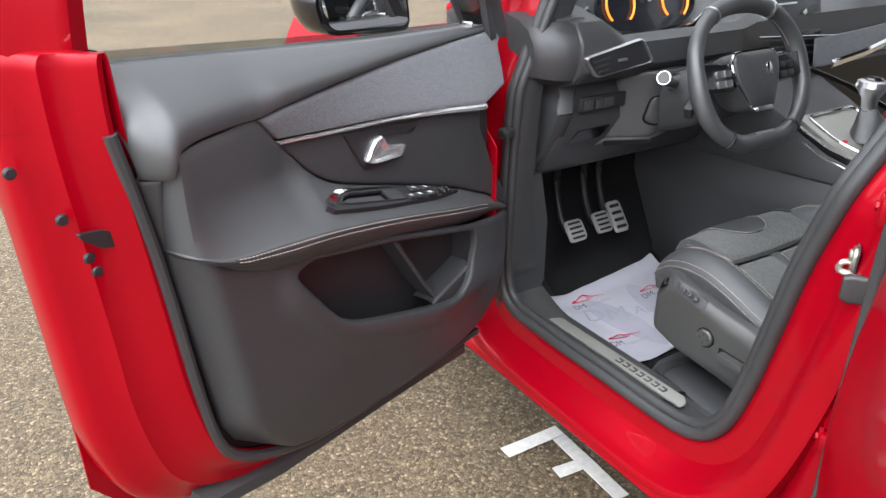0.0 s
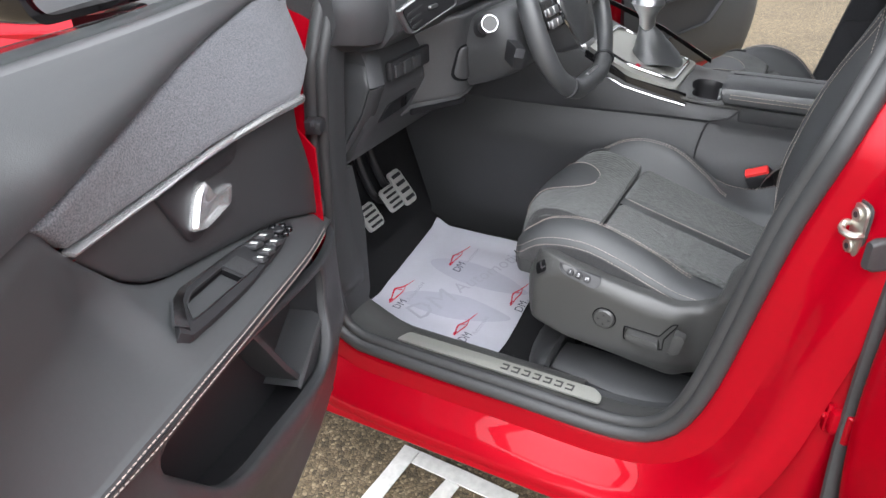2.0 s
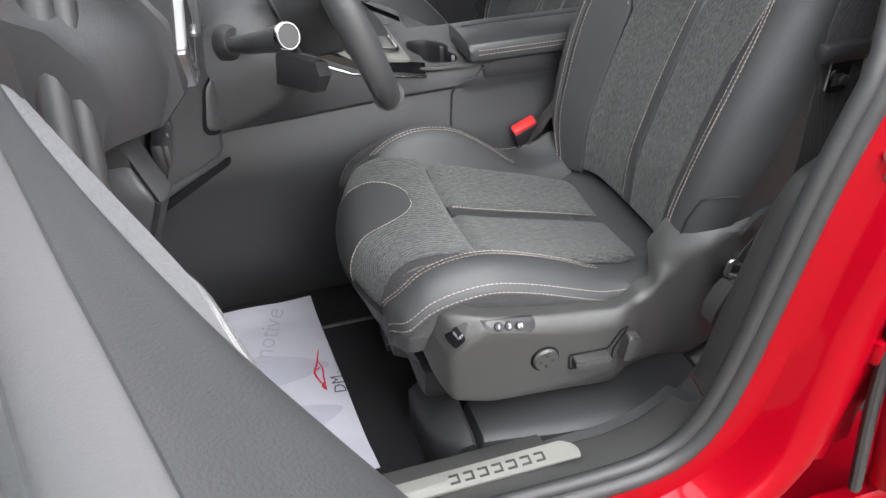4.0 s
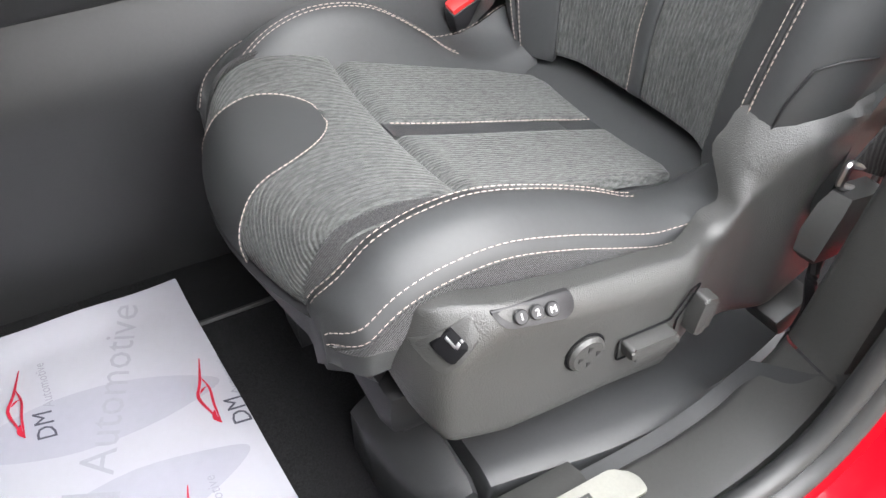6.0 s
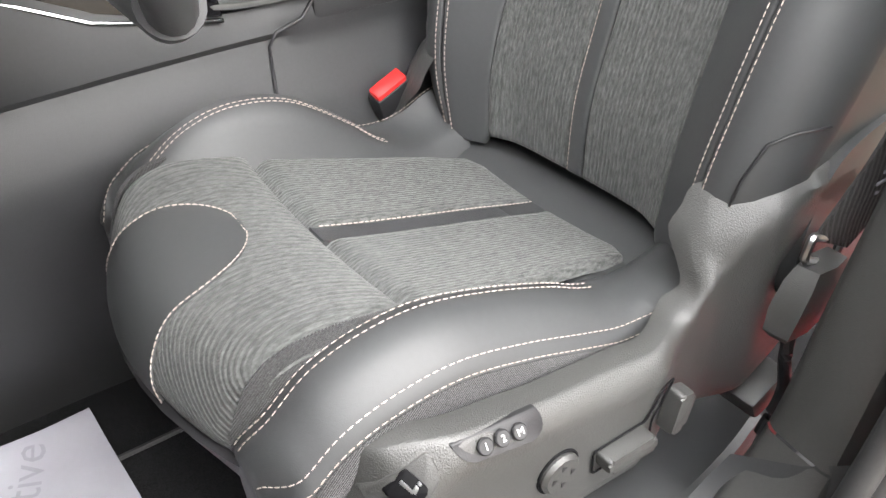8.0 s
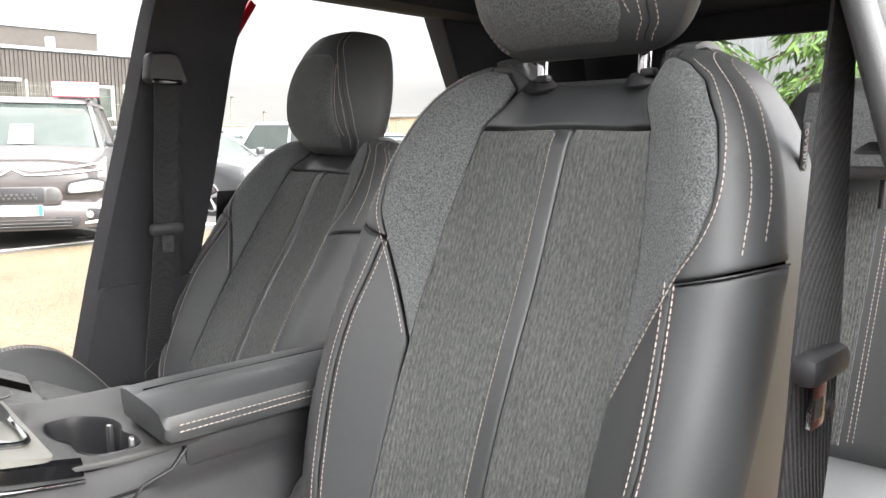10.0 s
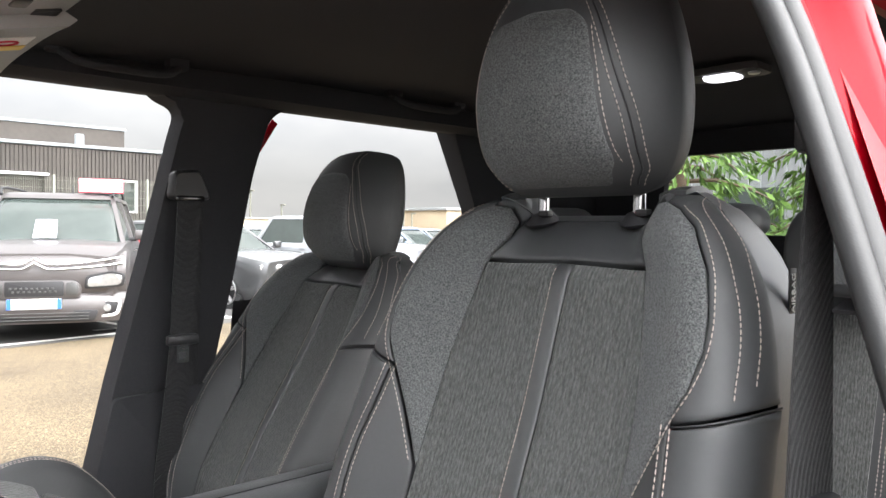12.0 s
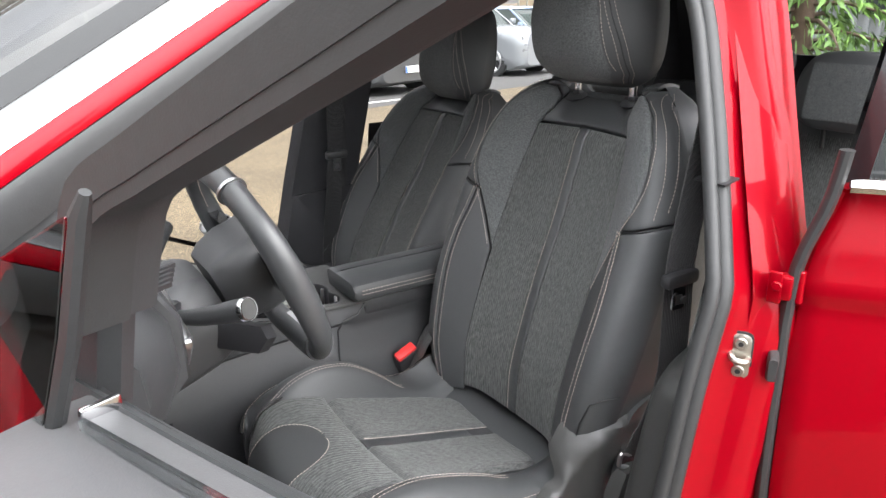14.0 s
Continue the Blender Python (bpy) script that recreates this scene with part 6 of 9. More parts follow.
def dash_ring(x):
    hood = smooth01((x + 0.74) / 0.12) * smooth01((-0.12 - x) / 0.12)
    lean = 0.05 * smooth01((x + 0.2) / 0.25)
    scoop = smooth01((x + 0.62) / 0.06) * smooth01((-0.13 - x) / 0.06)
    pts = [(1.10, 1.09), (0.93, 1.115 + 0.02 * hood), (0.86, 1.115 - 0.115 * scoop), (0.80, 1.105 - 0.080 * scoop), (0.725, 1.085 - 0.035 * scoop), (0.700, 1.045 - 0.01 * scoop), (0.698, 0.985 + 0.0), (0.722, 0.958), (0.765, 0.945), (0.755, 0.92), (0.748, 0.86), (0.775, 0.80), (0.805, 0.745), (0.84, 0.722), (0.95, 0.73), (1.10, 0.80)]
    if x > -0.2:
        drop = smooth01((x + 0.2) / 0.2)
        pts = [(y + 0.03 * drop if z > 0.97 else y, z - 0.07 * drop if z > 1.06 else z) for y, z in pts]
    c = (0.92, 0.92)
    s = interp(x, [-0.694, -0.690], [0.985, 1.0])
    return [Vector((x, c[0] + (y - c[0]) * s, c[1] + (z - c[1]) * s)) for y, z in pts]


part("body", loft([dash_ring(x) for x in DX]), SOFT, dash, "moulded grey dashboard body")
# upper flank running out to the door jamb
def flank_ring(x):
    k = smooth01((-0.69 - x) / 0.09)
    c = (0.93, 1.03)
    f = 1.0 - 0.14 * k ** 2
    return [Vector((x, c[0] + (y - c[0]) * f + 0.012 * k, c[1] + (z - c[1]) * f)) for y, z in ((1.10, 1.09), (0.93, 1.118), (0.84, 1.112), (0.775, 1.098), (0.735, 1.078), (0.712, 1.046), (0.708, 1.005), (0.722, 0.968), (0.765, 0.952), (0.90, 0.950), (1.10, 0.95))]


part("upper_flank", loft([flank_ring(x) for x in (-0.778, -0.774, -0.765, -0.75, -0.73, -0.71, -0.688)]), SOFT, dash, "smooth grey outer flank of the dashboard")
# end panel facing the door: a bevelled cover with a raised front strip
def end_x(y, z):
    return -0.708 + 0.62 * max(0.0, z - 0.902) - 0.03 * smooth01((y - 0.80) / 0.12)


END_OUT = [(0.772, 0.948), (0.746, 0.892), (0.766, 0.842), (0.806, 0.782), (0.846, 0.735), (0.93, 0.735), (0.96, 0.95), (0.90, 0.958)]
part("end_cover", sheet(END_OUT, lambda y, z, e: Vector((end_x(y, z) + e, y, z)), 0.018, 0.006, 0.004, 0.03), SOFT, dash, "bevelled dark dashboard end cover")
for run in (((0.773, 0.950), (0.758, 0.920), (0.7455, 0.893)), ((0.7455, 0.8905), (0.765, 0.842), (0.805, 0.782), (0.845, 0.735))):
    part("end_strip", loft([[Vector((end_x(y, z) + dx, y + dy, z)) for dx, dy in ((0.004, 0.004), (-0.004, -0.003), (0.006, -0.009), (0.030, -0.011), (0.040, -0.004), (0.040, 0.012))] for y, z in run]), SOFT, dash, "raised edge strip of the dashboard end")
# outer air vent
VO = [(-0.690, 0.692, 1.018), (-0.530, 0.694, 1.044), (-0.490, 0.712, 0.992), (-0.655, 0.688, 0.974)]


def vent_ring(k, dy):
    c = Vector((sum(p[0] for p in VO) / 4, 0, sum(p[2] for p in VO) / 4))
    return [Vector((lerp(c.x, x, k), 0.694 + dy, lerp(c.z, z, k))) for x, z in round_poly([(p[0], p[2]) for p in VO], 0.012, 4)]


part("vent_rim", loft([vent_ring(1.04, 0.006), vent_ring(1.035, -0.001), vent_ring(0.98, -0.0035), vent_ring(0.92, -0.001), vent_ring(0.90, 0.006)], caps=False), SATIN, dash, "chrome air vent rim")
part("vent_well", loft([vent_ring(0.91, -0.003), vent_ring(0.88, 0.03)]), DARK, dash)
for t in (0.28, 0.52, 0.76):
    a, b = Vector(VO[0]).lerp(Vector(VO[3]), t), Vector(VO[1]).lerp(Vector(VO[2]), t)
    part("vent_slat", loft([[p + Vector((0, dy, dz)) for dy, dz in ((-0.003, 0.002), (-0.003, -0.002), (0.014, -0.004), (0.014, 0.0))] for p in (a.lerp(b, 0.07), a.lerp(b, 0.93))]), SOFT, dash)
part("vent_tab", box((-0.588, 0.688, 1.006), (0.026, 0.006, 0.006), 0.002), SATIN, dash)
for i in range(5):
    part("demister_slat", box((-0.735 + 0.009 * i, 0.722 - 0.003 * i, 1.093 + 0.001 * i), (0.004, 0.022, 0.004), 0, Matrix.Rotation(0.5, 4, "Z")), DARK, dash)
# switch bank, tray slot
bank = part("switch_bank", box((-0.585, 0.742, 0.905), (0.135, 0.012, 0.034), 0.004), DARK, dash, "row of dashboard switches")
for x in (-0.63, -0.60, -0.57):
    part("switch", box((x, 0.735, 0.904), (0.026, 0.006, 0.022), 0.002), SOFT, bank)
part("tray_slot", prism(round_poly([(-0.64, 0.842), (-0.545, 0.846), (-0.56, 0.815), (-0.655, 0.808)], 0.006), lambda a, b, d: (a, 0.764 - 0.55 * (b - 0.83) - d, b), 0.006), GLOSS, dash, "dark slot in the knee panel")
def knee_y(x, z):
    """The panel round the steering column, turning back towards the door side."""
    return 0.690 + 0.085 * smooth01((-0.465 - x) / 0.085) + 0.03 * smooth01((x + 0.33) / 0.1) - 0.10 * max(0.0, z - 0.93)


KNEE = [(-0.560, 0.800), (-0.548, 0.880), (-0.525, 0.945), (-0.49, 0.968), (-0.20, 0.968), (-0.19, 0.862), (-0.40, 0.836)]
part("knee_panel", sheet(KNEE, lambda x, z, e: Vector((x, knee_y(x, z) + e, z)), 0.02, 0.006, 0.005, 0.03), SOFT, dash, "smooth panel under the steering column")
part("knee_underside", grid(lambda u, v: Vector((lerp(-0.560, -0.19, u), knee_y(lerp(-0.560, -0.19, u), 0.82) + 0.004 + 0.16 * v, interp(lerp(-0.560, -0.19, u), [-0.56, -0.40, -0.19], [0.803, 0.839, 0.865]) - 0.035 * v)), 14, 4, 0.012), SOFT, dash, "lower knee panel")
# no opening cut: a near-black plate paints the slot's shade on the panel
part("knee_slot_shade", prism(round_poly([(-0.545, 0.801), (-0.475, 0.815), (-0.478, 0.806), (-0.545, 0.790)], 0.003), lambda a, b, d: (a, knee_y(a, b) - 0.006 - d, b), 0.004), PITCH, dash)
part("cover_flap", sheet(round_poly([(-0.489, 0.853), (-0.452, 0.846), (-0.444, 0.905), (-0.478, 0.914)], 0.016), lambda a, b, e: (a, knee_y(a, b) - 0.006 + e, b), 0.012, 0.004, 0.004, 0.004), SOFT, dash, "oval cover in the dashboard")
# flat near-black sheet behind the cover paints the shade of its recess
part("flap_recess_shade", sheet(round_poly([(-0.493, 0.849), (-0.449, 0.841), (-0.440, 0.908), (-0.480, 0.918)], 0.019), lambda a, b, e: (a, knee_y(a, b) - 0.0015 + e, b), 0.02, 0.003, 0.001), PITCH, dash)
# instrument display
disp = part("instrument_display", prism(round_poly([(-0.515, 1.075), (-0.46, 1.035), (-0.33, 1.022), (-0.21, 1.038), (-0.165, 1.075), (-0.20, 1.15), (-0.48, 1.15)], 0.03), lambda a, b, d: (a, 0.862 + 0.25 * (b - 1.03) - d, b), 0.008), SCREEN, dash, "lit instrument display with amber dials")
for cx in (-0.435, -0.25):
    part("dial_ring", tube([Vector((cx + 0.045 * math.cos(a), 0.848 + 0.25 * (0.062 + 0.045 * math.sin(a)), 1.092 + 0.045 * math.sin(a))) for a in [lerp(-0.9, 4.0, i / 28) for i in range(29)]], 0.0028, 6), AMBER, disp)
part("display_icon", box((-0.345, 0.858, 1.105), (0.012, 0.002, 0.022), 0.002), WHITE, disp)
part("display_lip", tube(curve3([(-0.60, 0.80, 1.10), (-0.55, 0.80, 1.050), (-0.47, 0.80, 1.030), (-0.36, 0.80, 1.024), (-0.25, 0.80, 1.036), (-0.19, 0.80, 1.075)], 30), 0.006, 8), GLOSS, dash)
part("display_trim", tube(curve3([(-0.44, 0.797, 1.034), (-0.36, 0.795, 1.032), (-0.26, 0.797, 1.042), (-0.20, 0.798, 1.075)], 20), 0.003, 6), CHROME, dash)
# centre screen and vents
scr = part("centre_screen", prism(round_poly([(-0.092, 0.985), (0.175, 0.968), (0.165, 1.12), (-0.10, 1.13)], 0.01), lambda a, b, d: (a, 0.742 + 0.2 * (b - 1.0) - d, b), 0.014, 0.003), SCREEN, dash, "dark touch screen")
part("screen_tile", box((-0.055, 0.744, 1.083), (0.034, 0.002, 0.03), 0.001), INK_RED, scr)
part("screen_line", box((0.02, 0.741, 1.075), (0.09, 0.002, 0.004), 0.0005), WHITE, scr)
part("screen_arrow", box((0.10, 0.735, 1.05), (0.012, 0.002, 0.012), 0.0005, Matrix.Rotation(0.78, 4, "Y")), WHITE, scr)
part("centre_vent_rim", loft([[Vector((lerp(0.02, x, k), 0.716 + dy, lerp(0.965, z, k))) for x, z in round_poly([(-0.195, 0.975), (-0.175, 1.012), (0.225, 0.985), (0.235, 0.965), (0.195, 0.925), (0.10, 0.92)], 0.012)] for k, dy in ((1.05, 0.01), (1.04, -0.004), (0.98, -0.005), (0.94, 0.006))], caps=False), CHROME, dash, "chrome rim round the centre vents")
part("centre_vent_well", loft([[Vector((lerp(0.02, x, k), 0.716 + dy, lerp(0.965, z, k))) for x, z in round_poly([(-0.195, 0.975), (-0.175, 1.012), (0.225, 0.985), (0.235, 0.965), (0.195, 0.925), (0.10, 0.92)], 0.012)] for k, dy in ((0.96, 0.004), (0.95, 0.012))]), DARK, dash)
for i in range(3):
    part("centre_slat", box((0.02, 0.717, 0.990 - 0.018 * i), (0.36 - 0.06 * i, 0.012, 0.005), 0.001, Matrix.Rotation(0.06, 4, "Y")), SOFT, dash)
part("dash_chrome", loft([[Vector((x, y + dy, z + dz)) for dy, dz in ((0.0, 0.011), (-0.008, 0.006), (-0.008, -0.006), (0.0, -0.011))] for x, y, z in ((0.165, 0.676, 0.918), (0.30, 0.672, 0.935), (0.45, 0.69, 0.951), (0.68, 0.74, 0.96))]), CHROME, dash, "wide chrome strip across the passenger side")
part("dash_felt", grid(lambda u, v: Vector((lerp(0.12, 0.72, u), 0.688 + 0.04 * u * u + 0.01 * v, lerp(0.915, 0.985, v) + 0.02 * u)), 10, 4, 0.01), FELT_DOOR, dash, "grey felt dashboard strip")
part("glovebox_face", grid(lambda u, v: Vector((lerp(0.14, 0.72, u), lerp(0.685, 0.80, v), lerp(0.915, 0.66, v))), 8, 6, 0.02), SOFT, dash)

# ---- steering column and wheel ----
WC, TI = Vector((-0.375, 0.519, 0.978)), radians(22)
WUP, WN = Vector((0, math.sin(TI), math.cos(TI))), Vector((0, -math.cos(TI), math.sin(TI)))


def ww(a, b, n):
    """A place by the steering wheel: across, up, towards the driver."""
    return WC + Vector((1, 0, 0)) * a + WUP * b + WN * n


col = thing("steering_column", (-0.375, 0.72, 0.90), "black steering column shroud with two control stalks", "steering column")
part("shroud", loft([[ww(a * w, b * h - 0.012, n) for a, b in round_poly([(-0.07, -0.055), (0.07, -0.055), (0.082, 0.0), (0.06, 0.05), (-0.06, 0.05), (-0.082, 0.0)], 0.02)] for w, h, n in ((0.86, 0.86, -0.082), (0.93, 0.95, -0.086), (1.06, 1.12, -0.10), (1.12, 1.2, -0.13), (1.12, 1.2, -0.18), (1.1, 1.1, -0.25))]), SOFT, col, "moulded black shroud")
st = part("light_stalk", tube(curve3([Vector((-0.452, 0.655, 0.945)), Vector((-0.49, 0.64, 0.955)), Vector((-0.525, 0.618, 0.967)), Vector((-0.556, 0.599, 0.979))], 14), [0.009 + 0.003 * smooth01(i / 8) + 0.002 * smooth01((i - 8) / 4) for i in range(15)], 14), SOFT, col, "black indicator stalk with chrome-ringed end")
sd = Vector((-0.031, -0.020, 0.012)).normalized()
sa = sd.cross(Vector((0, 0, 1))).normalized()
sb = sd.cross(sa)
part("stalk_ring", loft([[Vector((-0.556, 0.599, 0.979)) + sd * h + (sa * math.cos(a) + sb * math.sin(a)) * r for a in [k * math.pi / 14 for k in range(28)]] for h, r in ((-0.002, 0.0138), (-0.001, 0.0150), (0.004, 0.0150), (0.0052, 0.0140), (0.0052, 0.0128), (0.003, 0.0124))], caps=False), CHROME, st)
part("stalk_end", cyl(Vector((-0.556, 0.599, 0.979)), sd, 0.0130, 0.004, 24, 0.001), HARD, st)
part("stalk_boot", cyl(Vector((-0.44, 0.66, 0.942)), sd, 0.024, 0.018, 20, 0.004, 0.020), DARK, col)
cr = part("cruise_control", loft([[Vector((-0.478 + dx * k, 0.600 + dx * 0.65 * k + dy * k, 0.912 + dz * k)) for dx, dy, dz in ((-0.045, -0.004, 0.006), (-0.03, -0.012, 0.018), (0.03, -0.004, 0.018), (0.042, 0.0, 0.0), (0.025, 0.0, -0.02), (-0.03, -0.006, -0.018))] for k in (0.8, 1.0)] + [[Vector((-0.478 + dx * k + 0.006, 0.585 + dx * 0.65 * k + dy * k, 0.910 + dz * k)) for dx, dy, dz in ((-0.045, -0.004, 0.006), (-0.03, -0.012, 0.018), (0.03, -0.004, 0.018), (0.042, 0.0, 0.0), (0.025, 0.0, -0.02), (-0.03, -0.006, -0.018))] for k in (1.0, 0.75)]), DARK, col, "ribbed black cruise control pod")
for i in range(3):
    part("pod_button", box((-0.500 + 0.016 * i, 0.572 + 0.010 * i, 0.912), (0.011, 0.006, 0.014), 0.002, Matrix.Rotation(0.55, 4, "Z")), SOFT, cr)
wst = part("wiper_stalk", tube(curve3([Vector((-0.295, 0.655, 0.945)), Vector((-0.24, 0.64, 0.958)), Vector((-0.195, 0.618, 0.973)), Vector((-0.165, 0.60, 0.982))], 12), [0.009 + 0.006 * smooth01(i / 8) for i in range(13)], 12), SOFT, col, "black wiper stalk")

wheel = thing("steering_wheel", WC, "small leather steering wheel with flat bottom and silver inlays", "steering wheel")
RIM = []
for i in range(72):
    a = 2 * math.pi * i / 72
    c, s_ = math.cos(a), math.sin(a)
    x = 0.166 * math.copysign(abs(c) ** 0.86, c)
    y = (0.150 if s_ > 0 else 0.142) * math.copysign(abs(s_) ** 0.86, s_)
    RIM.append(ww(x, max(y, -0.136), -0.006))
part("rim", tube(RIM, [0.0152 + 0.0016 * abs(math.cos(4 * math.pi * i / 72)) for i in range(72)], 14, closed=True, flat=1.15, up=(0, 0.02, 1)), LEATHER, wheel, "perforated black leather rim")
for i in (12, 24, 47, 61):
    d = (RIM[(i + 1) % 72] - RIM[i]).normalized()
    part("rim_inlay", cyl(RIM[i] - d * 0.0025, d, 0.0200, 0.0045, 18), SATIN if i in (12, 24) else DARK, wheel, "slim silver inlay")
hub = part("airbag_cover", loft([[ww(a * k, 0.004 + b * k, n) for a, b in round_poly([(-0.068, 0.045), (0.068, 0.045), (0.072, 0.0), (0.034, -0.072), (-0.034, -0.072), (-0.072, 0.0)], [0.025, 0.025, 0.03, 0.015, 0.015, 0.03])] for k, n in ((0.75, -0.075), (0.92, -0.06), (1.04, -0.03), (1.03, 0.004), (0.97, 0.014), (0.78, 0.020), (0.3, 0.023))]), SOFT, wheel, "smooth black airbag cover")
part("bezel", tube([ww(a * 1.03, 0.004 + b * 1.03, 0.008) for a, b in round_poly([(-0.068, 0.045), (0.068, 0.045), (0.072, 0.0), (0.034, -0.072), (-0.034, -0.072), (-0.072, 0.0)], [0.025, 0.025, 0.03, 0.015, 0.015, 0.03])], 0.0026, 6, closed=True), CHROME, wheel, "chrome line round the airbag cover")
part("badge", prism(round_poly([(-0.008, -0.012), (0.006, -0.014), (0.010, 0.004), (0.002, 0.016), (-0.009, 0.010)], 0.004), lambda a, b, d: ww(a + 0.022, b + 0.008, 0.021 + d), 0.003, 0.001), CHROME, hub, "plain chrome badge shape")
part("foot_plate", box(ww(0, -0.071, 0.012), (0.05, 0.008, 0.010), 0.002, Matrix.Rotation(-TI, 4, "X")), SATIN, hub)
for sg in (-1, 1):
    sp = part("spoke", loft([[ww(sg * x, y + dy, n) for dy, n in ((0.030, -0.012), (0.024, 0.004), (-0.024, 0.004), (-0.030, -0.012))] for x, y in ((0.06, 0.005), (0.105, 0.008), (0.155, 0.012))]), GLOSS, wheel, "gloss black spoke with buttons")
    for dx, dy in ((0.088, 0.012), (0.112, 0.012), (0.088, -0.008), (0.112, -0.008)):
        part("spoke_button", box(ww(sg * dx, dy, 0.006), (0.020, 0.006, 0.014), 0.002, Matrix.Rotation(-TI, 4, "X")), DARK if sg > 0 else SATIN, sp)
low = part("lower_spoke", loft([[ww(x * w, y, n) for x, n in ((-0.030, -0.008), (-0.03, 0.006), (0.03, 0.006), (0.03, -0.008))] for y, w in ((-0.146, 1.15), (-0.132, 1.1), (-0.118, 0.9))]), SATIN, wheel, "silver plate at the wheel's foot")
part("plate_mark", box(ww(0, -0.132, 0.0075), (0.03, 0.004, 0.010), 0.001, Matrix.Rotation(-TI, 4, "X")), CHROME, low)
for sg in (-1, 1):
    rs = bmesh.new()
    stitches([p - WN * 0.002 + (WC - p).normalized() * 0.0185 for p in (RIM[4:12] if sg > 0 else RIM[24:34])], bm=rs, pitch=0.006, length=0.005, r=0.0012)
    part("rim_stitching", rs, THREAD, wheel)["kind"] = "stuff"

# ---- centre console ----
con = thing("centre_console", (0.0, 0.3, 0.28), "long grey centre console with armrest and cup holders", "console")


def con_ring(y):
    top = interp(y, [-0.25, 0.0, 0.25, 0.33, 0.47, 0.60, 0.72, 0.82], [0.735, 0.742, 0.748, 0.744, 0.792, 0.85, 0.90, 0.93])
    hw = interp(y, [-0.25, 0.2, 0.4, 0.6, 0.8], [0.110, 0.115, 0.125, 0.150, 0.165])
    ledge = smooth01((y - 0.24) / 0.06)
    well = smooth01((y - 0.245) / 0.012) * smooth01((0.362 - y) / 0.012)
    foot = smooth01((y - 0.40) / 0.08)
    half_ring = [(lerp(hw + 0.034, 0.056, foot), 0.27), (lerp(hw + 0.036, 0.066, foot), 0.335), (lerp(hw + 0.033, hw + 0.018, foot), 0.60), (hw + 0.020, 0.645), (hw + 0.002, 0.690), (hw - 0.003 * ledge, 0.707), (hw + 0.003, 0.7145), (hw, top - 0.016), (hw - 0.008, top), (hw - 0.013, top), (hw - 0.015, top - 0.10 * well)]
    return [Vector((-x, y, z)) for x, z in half_ring] + [Vector((x, y, z)) for x, z in half_ring[::-1]]


part("body", loft([con_ring(y) for y in (-0.25, -0.1, 0.0, 0.15, 0.22, 0.245, 0.251, 0.257, 0.28, 0.30, 0.33, 0.350, 0.356, 0.362, 0.40, 0.45, 0.50, 0.60, 0.70, 0.82, 1.0)]), SOFT, con, "moulded grey console sides")
CUPS = round_poly([(0.022, 0.336), (0.030, 0.300), (0.004, 0.273), (-0.028, 0.267), (-0.052, 0.277), (-0.075, 0.266), (-0.100, 0.272), (-0.106, 0.296), (-0.102, 0.322), (-0.082, 0.333), (-0.056, 0.329), (-0.040, 0.340), (-0.010, 0.345)], 0.012, 4)


def deck_z(y):
    return interp(y, [0.20, 0.30, 0.345, 0.375], [0.754, 0.755, 0.760, 0.768])


deck = part("deck", sheet(round_poly([(-0.120, 0.205), (-0.122, 0.370), (0.118, 0.370), (0.114, 0.205)], 0.012, 3), lambda x, y, e: (x, y, deck_z(y) - e), 0.016, 0.004, 0.003, 0.004, CUPS), HARD, con, "smooth grey deck round the cup holders")
part("panel_gap", tube([Vector((-0.1175, 0.228, 0.742)), Vector((-0.1200, 0.246, 0.724)), Vector((-0.1215, 0.280, 0.715)), Vector((-0.1190, 0.290, 0.700)), Vector((-0.137, 0.298, 0.655)), Vector((-0.151, 0.300, 0.60))], 0.0022, 6), DARK, con)
tray = part("gloss_surround", loft([[Vector((x, y, interp(y, [0.30, 0.47, 0.60], [0.752, 0.800, 0.858]) + dz)) for x, y in round_poly([(-0.118, 0.362), (0.10, 0.362), (0.11, 0.45), (0.10, 0.56), (-0.12, 0.56), (-0.130, 0.46)], 0.012)] for dz in (-0.01, 0.004)]), BRUSHED, con, "satin silver gear lever surround")
part("flank_gloss", loft([[Vector((x - dx, y, z + dz)) for dx, dz in ((0.0, -0.008), (0.003, -0.006), (0.002, 0.008), (-0.004, 0.012))] for x, y, z in ((-0.1185, 0.338, 0.752), (-0.1235, 0.40, 0.766), (-0.129, 0.47, 0.783), (-0.138, 0.56, 0.826))]), GLOSS, con, "gloss black strip on the console flank")
part("chrome_frame", tube([Vector((x, y, interp(y, [0.30, 0.47, 0.60], [0.760, 0.808, 0.866]))) for x, y in round_poly([(-0.085, 0.375), (0.085, 0.375), (0.095, 0.45), (0.085, 0.55), (-0.098, 0.55), (-0.104, 0.46)], 0.02)], 0.0038, 8, closed=True), CHROME, con, "chrome frame round the gear lever")
part("console_chrome", loft([[Vector((x + dx, y, z + dz)) for dx, dz in ((-0.008, 0.0), (0.0, 0.008), (0.012, 0.006), (0.012, -0.006))] for x, y, z in ((0.105, 0.33, 0.775), (0.115, 0.45, 0.835), (0.06, 0.56, 0.895), (-0.015, 0.66, 0.94))]), CHROME, con, "chrome rail rising to the dashboard")
part("flank_chrome", tube([Vector((-0.1225, 0.338, 0.741)), Vector((-0.127, 0.40, 0.752)), Vector((-0.1335, 0.47, 0.768)), Vector((-0.142, 0.56, 0.811))], 0.0026, 8), CHROME, con)
